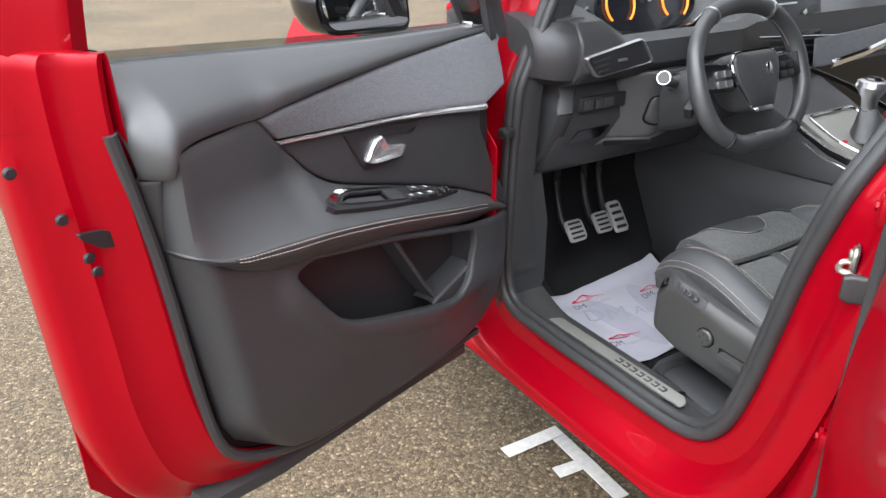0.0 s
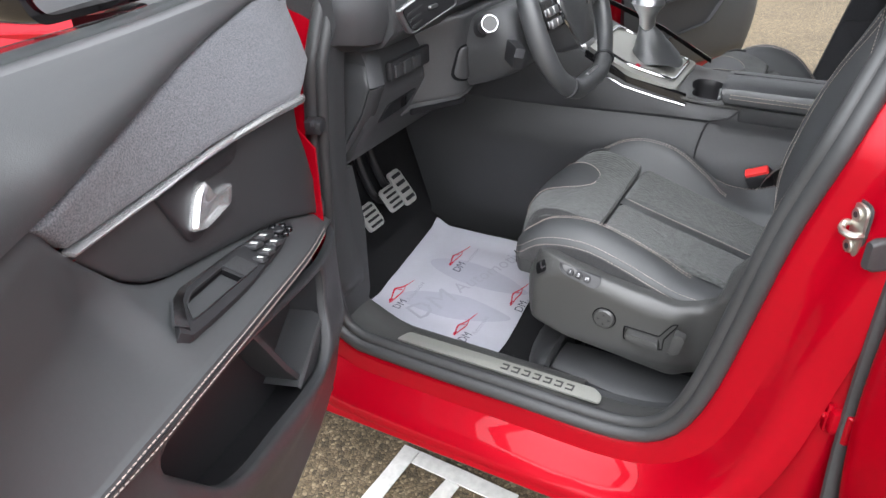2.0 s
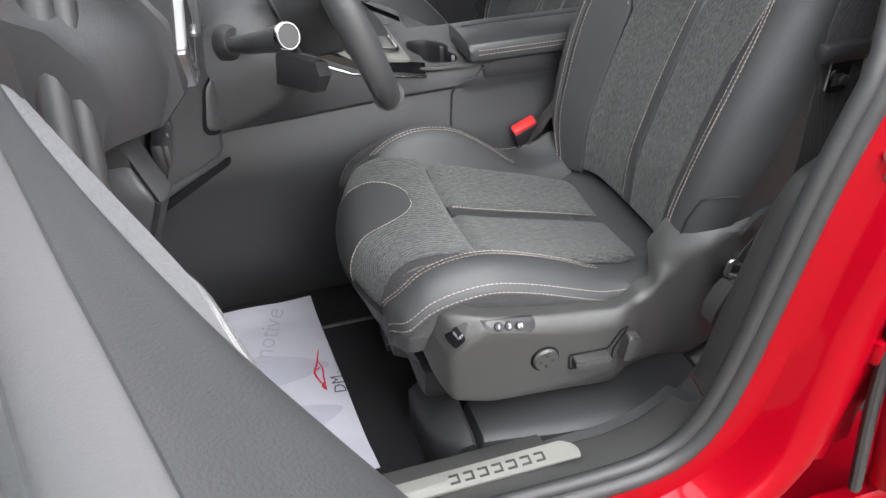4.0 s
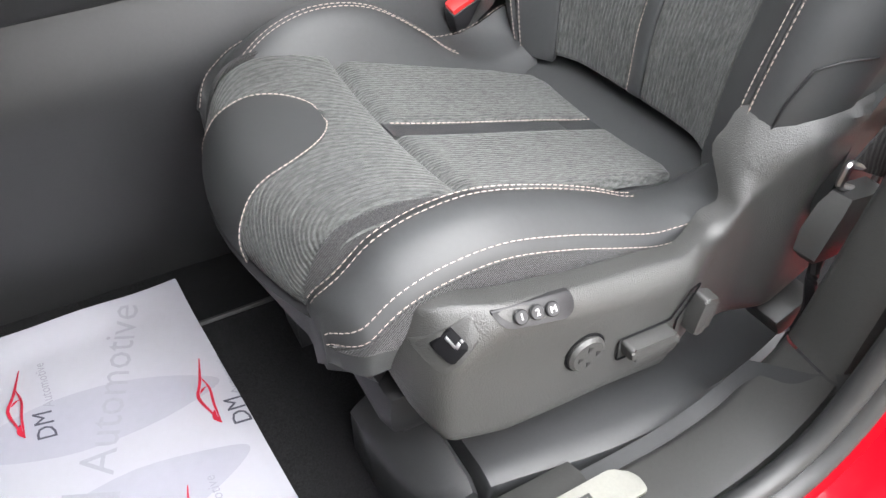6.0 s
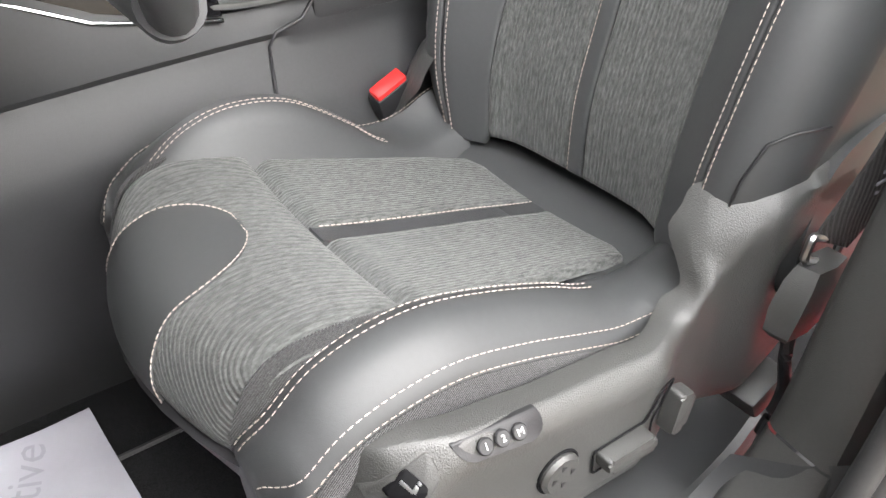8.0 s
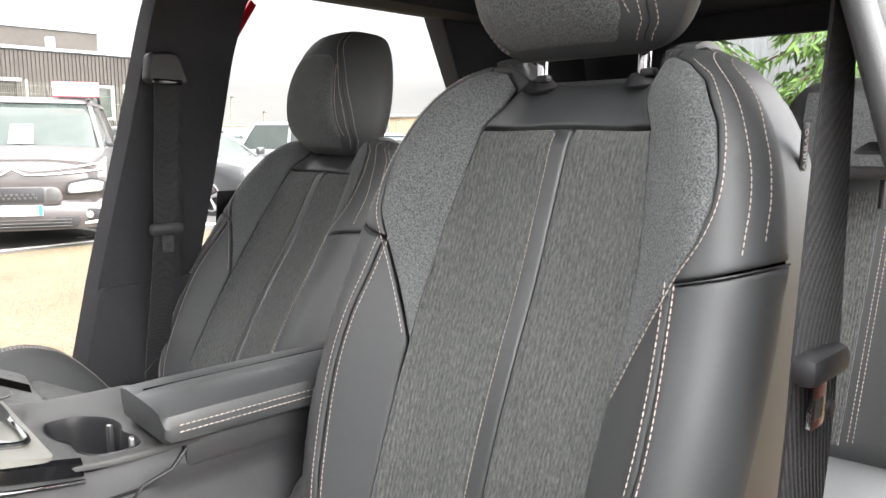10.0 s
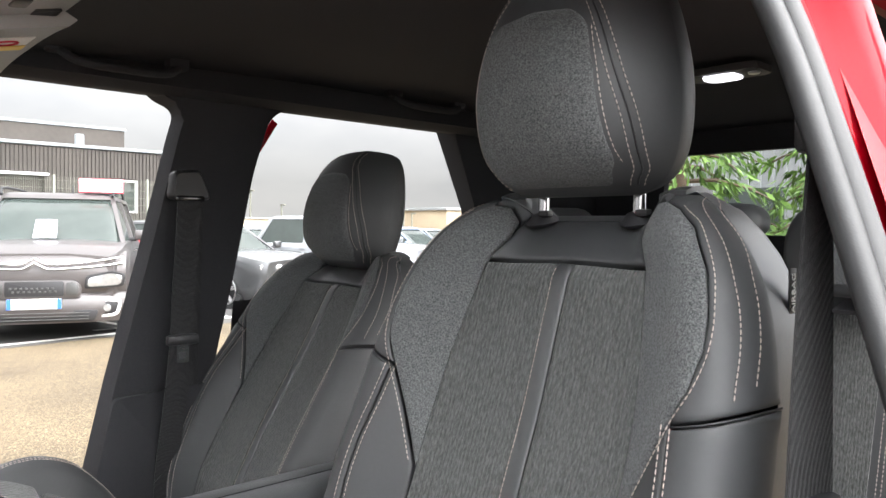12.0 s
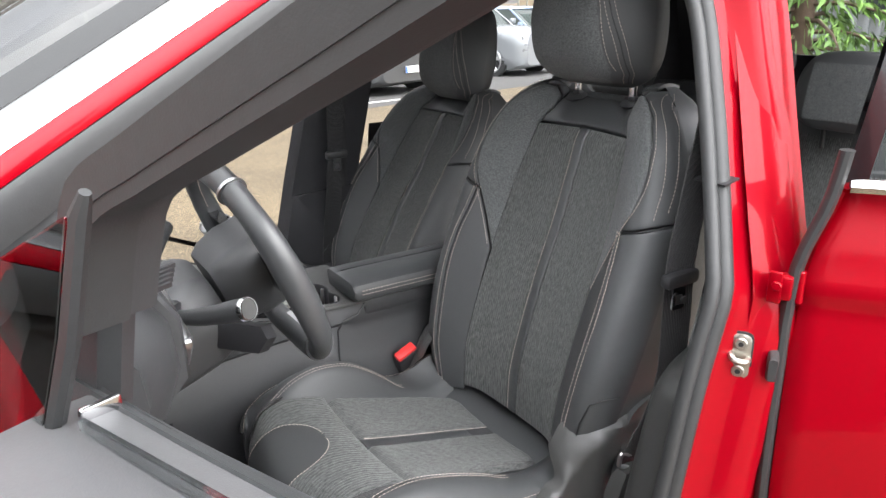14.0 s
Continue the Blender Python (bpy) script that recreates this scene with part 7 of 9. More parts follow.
gb = part("gear_gaiter", loft([[Vector((0.0 + r * math.cos(a) + cx, 0.44 + r * 1.1 * math.sin(a) + cy, z + 0.006 * math.sin(3 * a + z * 60))) for a in [2 * math.pi * k / 20 for k in range(20)]] for r, z, cx, cy in ((0.058, 0.795, 0, 0), (0.048, 0.81, 0.0, 0.0), (0.036, 0.83, 0.0, 0.008), (0.026, 0.852, 0.0, 0.016), (0.019, 0.866, 0.0, 0.022))]), LEATHER, con, "folded black leather gear gaiter")
kb = part("gear_knob", loft([[Vector((r * math.cos(a) * wx, 0.464 + cy + r * math.sin(a) * wy, z)) for a in [2 * math.pi * k / 20 for k in range(20)]] for r, z, wx, wy, cy in ((0.017, 0.862, 1, 1, 0), (0.018, 0.89, 1, 1, 0.003), (0.023, 0.905, 1.15, 1.2, 0.004), (0.028, 0.918, 1.15, 1.3, 0.004), (0.026, 0.93, 1.1, 1.3, 0.004), (0.012, 0.936, 1.1, 1.3, 0.004))]), SATIN, con, "satin metal gear knob")
part("knob_cap", loft([[Vector((r * math.cos(a), 0.468 + 1.2 * r * math.sin(a), z)) for a in [2 * math.pi * k / 16 for k in range(16)]] for r, z in ((0.019, 0.935), (0.016, 0.939), (0.004, 0.940))]), GLOSS, kb)
part("start_button", cyl((-0.082, 0.40, 0.783), (0, -0.3, 1), 0.011, 0.004, 18, 0.001), SATIN, con)
part("red_mark", box((-0.085, 0.455, 0.803), (0.014, 0.010, 0.003), 0.001, Matrix.Rotation(0.3, 4, "X")), INK_RED, con)
cups = part("cup_holder", loft([[Vector((lerp(-0.04, x, k), lerp(0.305, y, k), deck_z(y) - d)) for x, y in CUPS] for k, d in ((1.03, 0.0005), (1.015, -0.0012), (1.0, 0.0), (0.985, 0.012), (0.96, 0.080))], caps=False), DARK, con, "deep double cup holder")
# floor of the wells, darkened in colour for the shade down there
part("cup_floor", grid(lambda u, v: Vector((lerp(-0.112, 0.034, u), lerp(0.262, 0.35, v), 0.674)), 2, 2, 0.004), PITCH, cups)
for x, y, turn in ((-0.030, 0.281, 0.3), (-0.082, 0.275, -0.2)):
    part("cup_clip", box((x, y, 0.738), (0.008, 0.006, 0.040), 0.002, Matrix.Rotation(turn, 4, "Z")), SATIN, cups, "silver cup clip")
arm = part("armrest", loft([[Vector((lerp(-0.086, x, w), y, lerp(zb, z, h))) for x, z in ((-0.134, 0.757), (-0.147, 0.765), (-0.150, 0.780), (-0.144, 0.795), (-0.128, 0.803), (-0.100, 0.806), (-0.074, 0.8065), (-0.072, 0.8055), (-0.070, 0.8065), (-0.045, 0.806), (-0.030, 0.801), (-0.026, 0.790), (-0.028, 0.757))] for y, zb, h, w in ((0.266, 0.80, 0.35, 0.95), (0.263, 0.795, 0.75, 0.985), (0.256, 0.78, 0.95, 1.0), (0.22, 0.757, 1.0, 1.0), (0.05, 0.757, 1.0, 1.0), (-0.15, 0.757, 1.0, 1.0), (-0.17, 0.76, 0.95, 0.97))]), LEATHER, con, "black leather armrest lid")
ams = bmesh.new()
for z, x in ((0.777, -0.1502), (0.7845, -0.1496)):
    stitches([Vector((x - 0.0004, y, z)) for y in [lerp(0.245, -0.14, i / 30) for i in range(31)]], bm=ams, pitch=0.0066, length=0.0048)
part("armrest_stitching", ams, THREAD, arm)["kind"] = "stuff"
part("armrest_seam", tube([Vector((-0.072, y, 0.8056)) for y in (0.255, 0.2, 0.05, -0.15)], 0.0012, 6), PITCH, arm)
part("lid_box", box((-0.02, 0.03, 0.735), (0.20, 0.40, 0.036), 0.008), SOFT, con, "black storage box under the armrest")
# seat belt buckle beside the cushion
buckle = thing("belt_buckle", (-0.145, 0.13, 0.56), "black seat belt buckle with red release button", "buckle")
Mb = Matrix.Translation((-0.150, 0.150, 0.600)) @ pose(0, 0, 0, -25, -20, 10)
part("housing", box(Mb @ Vector((0, 0, 0)), (0.026, 0.052, 0.085), 0.006, Mb.to_3x3().to_4x4()), DARK, buckle, "black buckle housing")
part("button", box(Mb @ Vector((0, 0.0, 0.042)), (0.020, 0.046, 0.014), 0.003, Mb.to_3x3().to_4x4()), BUTTON_RED, buckle, "red release button")
part("stem", box(Mb @ Vector((0, 0, -0.07)), (0.014, 0.03, 0.07), 0.004, Mb.to_3x3().to_4x4()), DARK, buckle)

# ---- pedals and footwell ----
def pedal(x, y, z, w, h, name, label):
    p = thing(name, (x, y + 0.02, z - h / 2), label, "pedal", group="foot pedals")
    Mp = Matrix.Translation((x, y, z)) @ pose(0, 0, 0, 52, 0, 0)
    pad = part("pad", prism(round_poly([(-w / 2, -h / 2), (w / 2, -h / 2), (w / 2, h / 2), (-w / 2, h / 2)], 0.012), lambda a, b, d: Mp @ Vector((a, b, d)), 0.008, 0.003), PEDAL, p, "brushed metal pedal pad")
    for i in range(4):
        part("rubber_rib", box(Mp @ Vector((0, -h * 0.34 + i * h * 0.226, 0.009)), (w * 0.72, h * 0.10, 0.004), 0.0015, Mp.to_3x3().to_4x4()), DARK, pad)
    part("arm", tube(curve3([Mp @ Vector((0, 0, -0.004)), Mp @ Vector((0, 0.02, -0.04)), Vector((x + 0.01, y + 0.10, z + 0.10)), Vector((x + 0.02, y + 0.10, z + 0.22)), Vector((x + 0.02, y + 0.12, z + 0.30))], 14), 0.010, 8), DARK, p)
    return p


pedal(-0.444, 0.950, 0.479, 0.060, 0.062, "clutch_pedal", "metal clutch pedal with rubber ribs")
pedal(-0.335, 0.960, 0.477, 0.058, 0.062, "brake_pedal", "metal brake pedal with rubber ribs")
pedal(-0.262, 0.975, 0.473, 0.050, 0.095, "accelerator_pedal", "tall metal accelerator pedal with rubber ribs")
part("kick_panel", loft([[Vector((x, y, z)) for x, z in ((-0.70, 0.40), (-0.675, 0.46), (-0.675, 0.62), (-0.70, 0.74), (-0.80, 0.74), (-0.81, 0.42))] for y in (0.80, 0.86, 0.95, 1.1)]), SOFT, car, "black kick panel")
part("footrest", box((-0.60, 0.99, 0.40), (0.09, 0.26, 0.03), 0.012, pose(0, 0, 0, 38, 0, 0)), DARK, car)
mat_thing = thing("floor_mat", (-0.40, 0.65, 0.283), "black carpet floor mat lying in the footwell", "floor mat")
part("mat", grid(lambda u, v: Vector((lerp(-0.625, -0.20, u), lerp(0.42, 0.98, v), 0.285 + 0.10 * smooth01((lerp(0.42, 0.98, v) - 0.88) / 0.16))), 12, 18, 0.006), CARPET, mat_thing)
part("mat_edge", tube([Vector((x, y, 0.2865)) for x, y in round_poly([(-0.625, 0.42), (-0.20, 0.42), (-0.20, 0.88), (-0.625, 0.88)], 0.04)], 0.004, 6, closed=True), RUBBER, mat_thing)

# ---- paper foot mat ----
paper = thing("paper_mat", (-0.36, 0.74, 0.29), "white printed paper floor protector with grey footprints", "paper mat")
PA, PB, PC, PD = Vector((-0.130, 0.945)), Vector((-0.113, 0.604)), Vector((-0.588, 0.561)), Vector((-0.578, 0.885))


def paper_at(u, v, lift=0.0):
    """The sheet: u from the front to the rear, v from the tunnel to the sill."""
    p = PA.lerp(PB, u).lerp(PD.lerp(PC, u), v)
    z = 0.297 + 0.004 * noise.noise(Vector((p.x * 12, p.y * 12, 3))) + 0.010 * math.sin(3.2 * u + 1.0) * 0.5 + 0.020 * smooth01((v - 0.80) / 0.25) + 0.02 * smooth01((0.12 - u) / 0.12) + 0.012 * smooth01((0.12 - v) / 0.12)
    return Vector((p.x, p.y, z + lift))


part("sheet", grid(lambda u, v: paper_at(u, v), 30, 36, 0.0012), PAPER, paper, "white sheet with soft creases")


def on_paper(bm, c, ang, lift=0.0018):
    """Bends flat print onto the sheet: local x along the writing, centred at c = (u, v)."""
    base = paper_at(*c)
    ux, uy = Vector((math.cos(ang), math.sin(ang), 0)), Vector((-math.sin(ang), math.cos(ang), 0))
    ea = (paper_at(c[0], c[1] + 0.01) - base) / 0.01
    eb = (paper_at(c[0] + 0.01, c[1]) - base) / 0.01
    for v in bm.verts:
        q = base + ux * v.co.x + uy * v.co.y
        d = Vector((q.x - base.x, q.y - base.y))
        det = ea.x * eb.y - ea.y * eb.x
        dv, du = (d.x * eb.y - d.y * eb.x) / det, (ea.x * d.y - ea.y * d.x) / det
        v.co = paper_at(min(1, max(0, c[0] + du)), min(1, max(0, c[1] + dv)), lift + v.co.z)
    return bm


def flat_shape(pts, lift):
    bm = bmesh.new()
    c = Vector((sum(p[0] for p in pts) / len(pts), sum(p[1] for p in pts) / len(pts), 0))
    mid = bm.verts.new(c)
    inner = [bm.verts.new(c.lerp(Vector((x, y, 0)), 0.5)) for x, y in pts]
    outer = [bm.verts.new(Vector((x, y, 0))) for x, y in pts]
    n = len(pts)
    for i in range(n):
        bm.faces.new((mid, inner[i], inner[(i + 1) % n]))
        bm.faces.new((inner[i], outer[i], outer[(i + 1) % n], inner[(i + 1) % n]))
    return bm


def paper_uv(x, y):
    """Where a place of the floor lies on the sheet."""
    u = v = 0.5
    for _ in range(12):
        q = paper_at(u, v)
        a, b = (paper_at(u + 0.001, v) - q) / 0.001, (paper_at(u, v + 0.001) - q) / 0.001
        ex, ey, det = x - q.x, y - q.y, a.x * b.y - a.y * b.x
        u, v = u + (ex * b.y - ey * b.x) / det, v + (a.x * ey - a.y * ex) / det
    return u, v


for x, y, turn in ((-0.305, 0.735, 1.50), (-0.450, 0.730, 1.72)):
    sole = [(0.138 * math.cos(t), 0.040 * math.sin(t) * (1.0 + 0.20 * math.cos(t) - 0.16 * math.cos(2 * t))) for t in [2 * math.pi * k / 36 for k in range(36)]]
    part("footprint", on_paper(flat_shape(sole, 0), paper_uv(x, y), turn, 0.0012), PAPER_GREY, paper, "grey printed footprint")
for word, size, x, y in (("DM", 0.088, -0.475, 0.775), ("Automotive", 0.056, -0.265, 0.715)):
    part("large_writing", on_paper(letters(word, size, Matrix.Identity(4), 0.0, 0.15), paper_uv(x, y), -0.28, 0.0021), INK_PALE, paper, "large grey printed words")
for x, y in ((-0.249, 0.815), (-0.331, 0.612), (-0.510, 0.668), (-0.462, 0.862)):
    part("small_writing", on_paper(letters("DM", 0.030, Matrix.Identity(4), 0.0, 0.2), paper_uv(x - 0.045, y - 0.022), 0.06, 0.0022), INK, paper)
    part("small_words", on_paper(letters("Automotive", 0.017, Matrix.Identity(4), 0.0, 0.2), paper_uv(x + 0.022, y - 0.026), 0.06, 0.0022), INK_GREY, paper)
    for pts, wide in (([(-0.050, 0.004), (-0.030, 0.010), (0.0, 0.016), (0.020, 0.008), (0.062, -0.004)], 0.0016), ([(-0.050, 0.004), (-0.020, 0.003), (0.008, 0.000), (0.030, 0.004)], 0.0012), ([(-0.052, 0.004), (-0.040, 0.008), (-0.030, 0.006)], 0.0026), ([(0.004, 0.012), (0.012, 0.004), (0.010, 0.000)], 0.0022)):
        bm = bmesh.new()
        arc = curve3([(a, b, 0) for a, b in pts], 14)
        vs = [(bm.verts.new(p + Vector((0, wide * math.sin(math.pi * (i + 0.7) / 15.4) + 0.0004, 0))), bm.verts.new(p - Vector((0, wide * math.sin(math.pi * (i + 0.7) / 15.4) + 0.0004, 0)))) for i, p in enumerate(arc)]
        for (a, b), (c2, d2) in zip(vs, vs[1:]):
            bm.faces.new((a, b, d2, c2))
        part("car_drawing", on_paper(bm, paper_uv(x, y), 0.06, 0.0022), INK_RED, paper, "red line drawing of a car")


# ---- rear of the cabin ----
rear_seat = thing("rear_bench_seat", (0.0, -0.75, 0.28), "rear bench in black leather and ribbed grey cloth", "car seat")
part("bench", loft([[Vector((x, y, z)) for x, z in ((-0.60, 0.30), (-0.61, zt - 0.03), (-0.56, zt), (-0.30, zt - 0.012), (-0.10, zt), (0.10, zt), (0.30, zt - 0.012), (0.56, zt), (0.61, zt - 0.03), (0.60, 0.30))] for y, zt in ((-0.42, 0.50), (-0.40, 0.53), (-0.45, 0.56), (-0.60, 0.555), (-0.88, 0.53))]), LEATHER_SMOOTH, rear_seat, "black leather bench cushion")


def rear_back(x, z, off=0.0):
    lobes = 0.018 * math.cos((abs(x) - 0.36) / 0.19 * math.pi / 2) ** 2 if 0.17 < abs(x) < 0.55 else 0.0
    return Vector((x, -0.80 - 0.26 * (z - 0.55) + lobes + off - 0.06 * smooth01((z - 1.03) / 0.07), z))


for x0, x1, nm in ((-0.61, -0.145, "backrest"), (-0.14, 0.14, "backrest"), (0.145, 0.61, "backrest")):
    part(nm, grid(puffed(lambda u, v: (rear_back(lerp(x0, x1, u), lerp(0.53, 1.085, v)), Vector((0, 1, 0.25)).normalized()), 0.05, 0.012), 24, 24, 0.10), LEATHER_SMOOTH, rear_seat, "black leather rear backrest")
    c = (x0 + x1) / 2
    w = 0.10 if x1 - x0 > 0.3 else 0.07
    part("back_cloth", grid(lambda u, v: rear_back(lerp(c - w, c + w, u), lerp(0.56, 1.0, v), 0.006), 12, 20, 0.004), RIB_BACK, rear_seat, "ribbed grey cloth panel")
    rs = bmesh.new()
    for k in (-1, 1):
        for o in (0.012, 0.020):
            stitches([rear_back(c + k * (w + o), lerp(0.57, 1.04, i / 30), 0.002) for i in range(31)], bm=rs, pitch=0.008)
    part("stitching", rs, THREAD, rear_seat)["kind"] = "stuff"


def rear_headrest(x, y, z, w, h, label):
    hr = thing("rear_headrest", (x, y, z - h / 2 - 0.03), label, "headrest", group="rear headrests")
    rings = []
    for i in range(17):
        a = math.pi * i / 16
        zz, k = z - h / 2 * math.cos(a), max(0.06, math.sin(a) ** 0.45)
        rings.append([Vector((x + w / 2 * k * math.copysign(abs(math.cos(t)) ** 0.5, math.cos(t)), y - 0.2 * (zz - z) + 0.048 * (0.3 + 0.7 * k) * math.copysign(abs(math.sin(t)) ** 0.7, math.sin(t)), zz)) for t in [2 * math.pi * q / 32 for q in range(32)]])
    part("pad", loft(rings), LEATHER_SMOOTH, hr, "padded black leather rear headrest")
    part("cloth", grid(lambda u, v: Vector((x + lerp(-0.3, 0.3, u) * w, y + 0.0495 - 0.2 * (lerp(-0.36, 0.36, v) * h) - 0.004 * (2 * v - 1) ** 4, z + lerp(-0.36, 0.36, v) * h)), 8, 8, 0.003), FELT, hr, "grey felt face")
    for dx in (-0.05, 0.05):
        part("post", cyl((x + dx, y - 0.005, z - h / 2 - 0.05), (0, 0, 1), 0.006, 0.08, 12), DARK, hr)
    return hr


rear_headrest(-0.435, -0.87, 1.112, 0.245, 0.175, "tall black leather headrest on the rear bench")
rear_headrest(-0.140, -0.93, 1.158, 0.215, 0.085, "low black leather headrest of the middle rear seat")
rear_headrest(0.30, -0.91, 1.115, 0.245, 0.165, "black leather headrest on the far rear seat")
single("parcel_shelf", grid(lambda u, v: Vector((lerp(-0.60, 0.60, u), lerp(-1.02, -1.58, v), 1.015 + 0.012 * math.sin(math.pi * v))), 8, 10, 0.02), CARPET, "black carpeted parcel shelf behind the rear seat", "parcel shelf")

# roof fittings
lamp = thing("rear_roof_lamp", (-0.165, -0.90, 1.46), "small lit reading lamp in the black roof lining", "ceiling lamp")
Ml = Matrix.Translation((-0.165, -0.90, roof_z(-0.165, -0.90) - 0.014))
part("housing", prism(round_poly([(-0.085, -0.045), (0.085, -0.045), (0.085, 0.045), (-0.085, 0.045)], 0.02), lambda a, b, d: Ml @ Vector((a, b, -d)), 0.014, 0.005), DARK, lamp)
part("lens", prism(round_poly([(-0.035, -0.026), (0.035, -0.026), (0.035, 0.026), (-0.035, 0.026)], 0.012), lambda a, b, d: Ml @ Vector((a + 0.005, b, -0.012 - d)), 0.008, 0.003), LAMP_GLOW, lamp, "lit white lens")
part("switch", cyl(Ml @ Vector((-0.062, 0, -0.012)), (0, 0, -1), 0.012, 0.006, 16, 0.002), SATIN, lamp)


def grab_handle(x, y, z, label):
    g = thing("grab_handle", (x, y, z), label, "grab handle", group="roof grab handles")
    pts = curve3([(x + 0.02, y - 0.115, z + 0.02), (x + 0.004, y - 0.105, z - 0.006), (x - 0.012, y - 0.08, z - 0.022), (x - 0.016, y, z - 0.026), (x - 0.012, y + 0.08, z - 0.022), (x + 0.004, y + 0.105, z - 0.006), (x + 0.02, y + 0.115, z + 0.02)], 30)
    part("bar", tube(pts, 0.0115, 10, flat=0.75), LINER, g, "black moulded grip")
    for dy in (-0.11, 0.11):
        part("mount", box((x + 0.012, y + dy, z + 0.006), (0.034, 0.045, 0.03), 0.009), LINER, g)
    return g


grab_handle(0.540, 0.085, 1.462, "black folding grab handle above the passenger door")
grab_handle(0.540, -0.69, 1.478, "black folding grab handle above the rear passenger door")
visor = thing("sun_visor", (0.36, 0.28, 1.42), "pale grey sun visor with a warning label", "sun visor")
part("board", loft([[Vector((lerp(0.10, 0.58, k) , y, z - 0.008 * abs(2 * k - 1) ** 3)) for y, z in ((0.285, 1.410), (0.295, 1.400), (0.39, 1.378), (0.43, 1.370), (0.435, 1.382), (0.39, 1.398), (0.30, 1.418))] for k in [i / 12 for i in range(13)]]), GREY_LINER, visor, "pale grey padded board")
wl_ = part("label_sheet", prism([(-0.045, -0.03), (0.045, -0.03), (0.045, 0.03), (-0.045, 0.03)], lambda a, b, d: Vector((0.24 + a, 0.342 + b, 1.3875 - d - 0.22 * b)), 0.0015), WHITE, visor, "white warning sheet")
YELLOW = shader("yellow_print", (0.75, 0.48, 0.05), 0.6, var=0.05, scale=90)
part("label_head", prism([(0.012, -0.03), (0.045, -0.03), (0.045, 0.03), (0.012, 0.03)], lambda a, b, d: Vector((0.24 + a, 0.342 + b, 1.3858 - d - 0.22 * b)), 0.001), YELLOW, wl_)
ring_pts = [Vector((0.228 + 0.015 * math.cos(t), 0.342 + 0.015 * math.sin(t), 1.3855 - 0.22 * 0.015 * math.sin(t))) for t in [2 * math.pi * k / 20 for k in range(20)]]
part("label_ring", tube(ring_pts, 0.0018, 6, closed=True), INK_RED, wl_)
over = thing("overhead_console", (0.02, 0.31, 1.42), "pale grey overhead console with switches and slotted grille", "overhead console")
part("housing", loft([[Vector((lerp(-0.13, 0.16, k), y, z)) for y, z in ((0.28, 1.462), (0.285, 1.425), (0.31, 1.406), (0.40, 1.384), (0.42, 1.392), (0.40, 1.44))] for k in (0.0, 0.03, 0.5, 0.97, 1.0)]), GREY_LINER, over, "pale grey moulded housing")
for i in range(9):
    part("slot", box((0.075 + 0.008 * i, 0.325, 1.4015), (0.004, 0.03, 0.004), 0.001, Matrix.Rotation(-0.15, 4, "X")), DARK, over)
for i in range(3):
    part("switch", box((-0.06 + 0.045 * i, 0.365, 1.393), (0.036, 0.02, 0.008), 0.003, Matrix.Rotation(-0.14, 4, "X")), DARK, over)

# ---- belts ----
def webbing(pts, w, th=0.0014, up=(1, 0, 0), twist=None):
    """A flat strap along pts; up is the direction of its flat face."""
    P = curve3(pts, 50)
    rings = []
    for i, p in enumerate(P):
        d = (P[min(50, i + 1)] - P[max(0, i - 1)]).normalized()
        f = Vector(up)
        if twist:
            f = Matrix.Rotation(twist(i / 50), 3, d) @ f
        s = d.cross(f).normalized()
        f = s.cross(d).normalized()
        rings.append([p + s * w * k + f * (th * e + 0.0012 * math.cos(3.1 * k)) for k, e in ((-0.5, -1), (-0.25, -1), (0, -1), (0.25, -1), (0.5, -1), (0.5, 1), (0.25, 1), (0, 1), (-0.25, 1), (-0.5, 1))])
    return loft(rings)


def belt_tongue(parent, p, side):
    t = part("tongue_slot", box(p, (0.020, 0.068, 0.022), 0.007), DARK, parent, "black plastic belt tongue")
    part("tongue_blade", prism(round_poly([(-0.013, -0.048), (0.013, -0.048), (0.013, 0.0), (-0.013, 0.0)], 0.004), lambda a, b, d: Vector(p) + Vector((d - 0.001, a, b)), 0.003), CHROME, t, "steel tongue blade")
    part("blade_hole", box(Vector(p) + Vector((0.0005, 0, -0.033)), (0.0042, 0.014, 0.015), 0.0), DARK, t)
    return t


belt_r = thing("seat_belt", (0.60, -0.07, 1.22), "black passenger seat belt hanging on the centre pillar", "seat belt", group="front seat belts")
part("upper_guide", loft([[Vector((0.606 - d, -0.07 + a * k, 1.215 + b * k)) for a, b in round_poly([(-0.045, -0.02), (0.045, -0.02), (0.038, 0.04), (-0.02, 0.045)], 0.014)] for d, k in ((-0.004, 1.0), (0.016, 1.0), (0.024, 0.85))]), DARK, belt_r, "black belt guide")
part("guide_slot", box((0.585, -0.066, 1.198), (0.012, 0.062, 0.012), 0.004), GLOSS, belt_r)
part("webbing", webbing([(0.590, -0.066, 1.20), (0.583, -0.058, 1.10), (0.574, -0.048, 1.0), (0.566, -0.040, 0.90), (0.572, -0.030, 0.78), (0.60, -0.02, 0.60), (0.61, -0.02, 0.40)], 0.048), BELT, belt_r, "black woven webbing")
part("webbing_back", webbing([(0.600, -0.078, 1.19), (0.605, -0.075, 1.0), (0.607, -0.07, 0.8), (0.609, -0.06, 0.45)], 0.046), BELT, belt_r)
belt_tongue(belt_r, (0.560, -0.040, 0.905), 1)

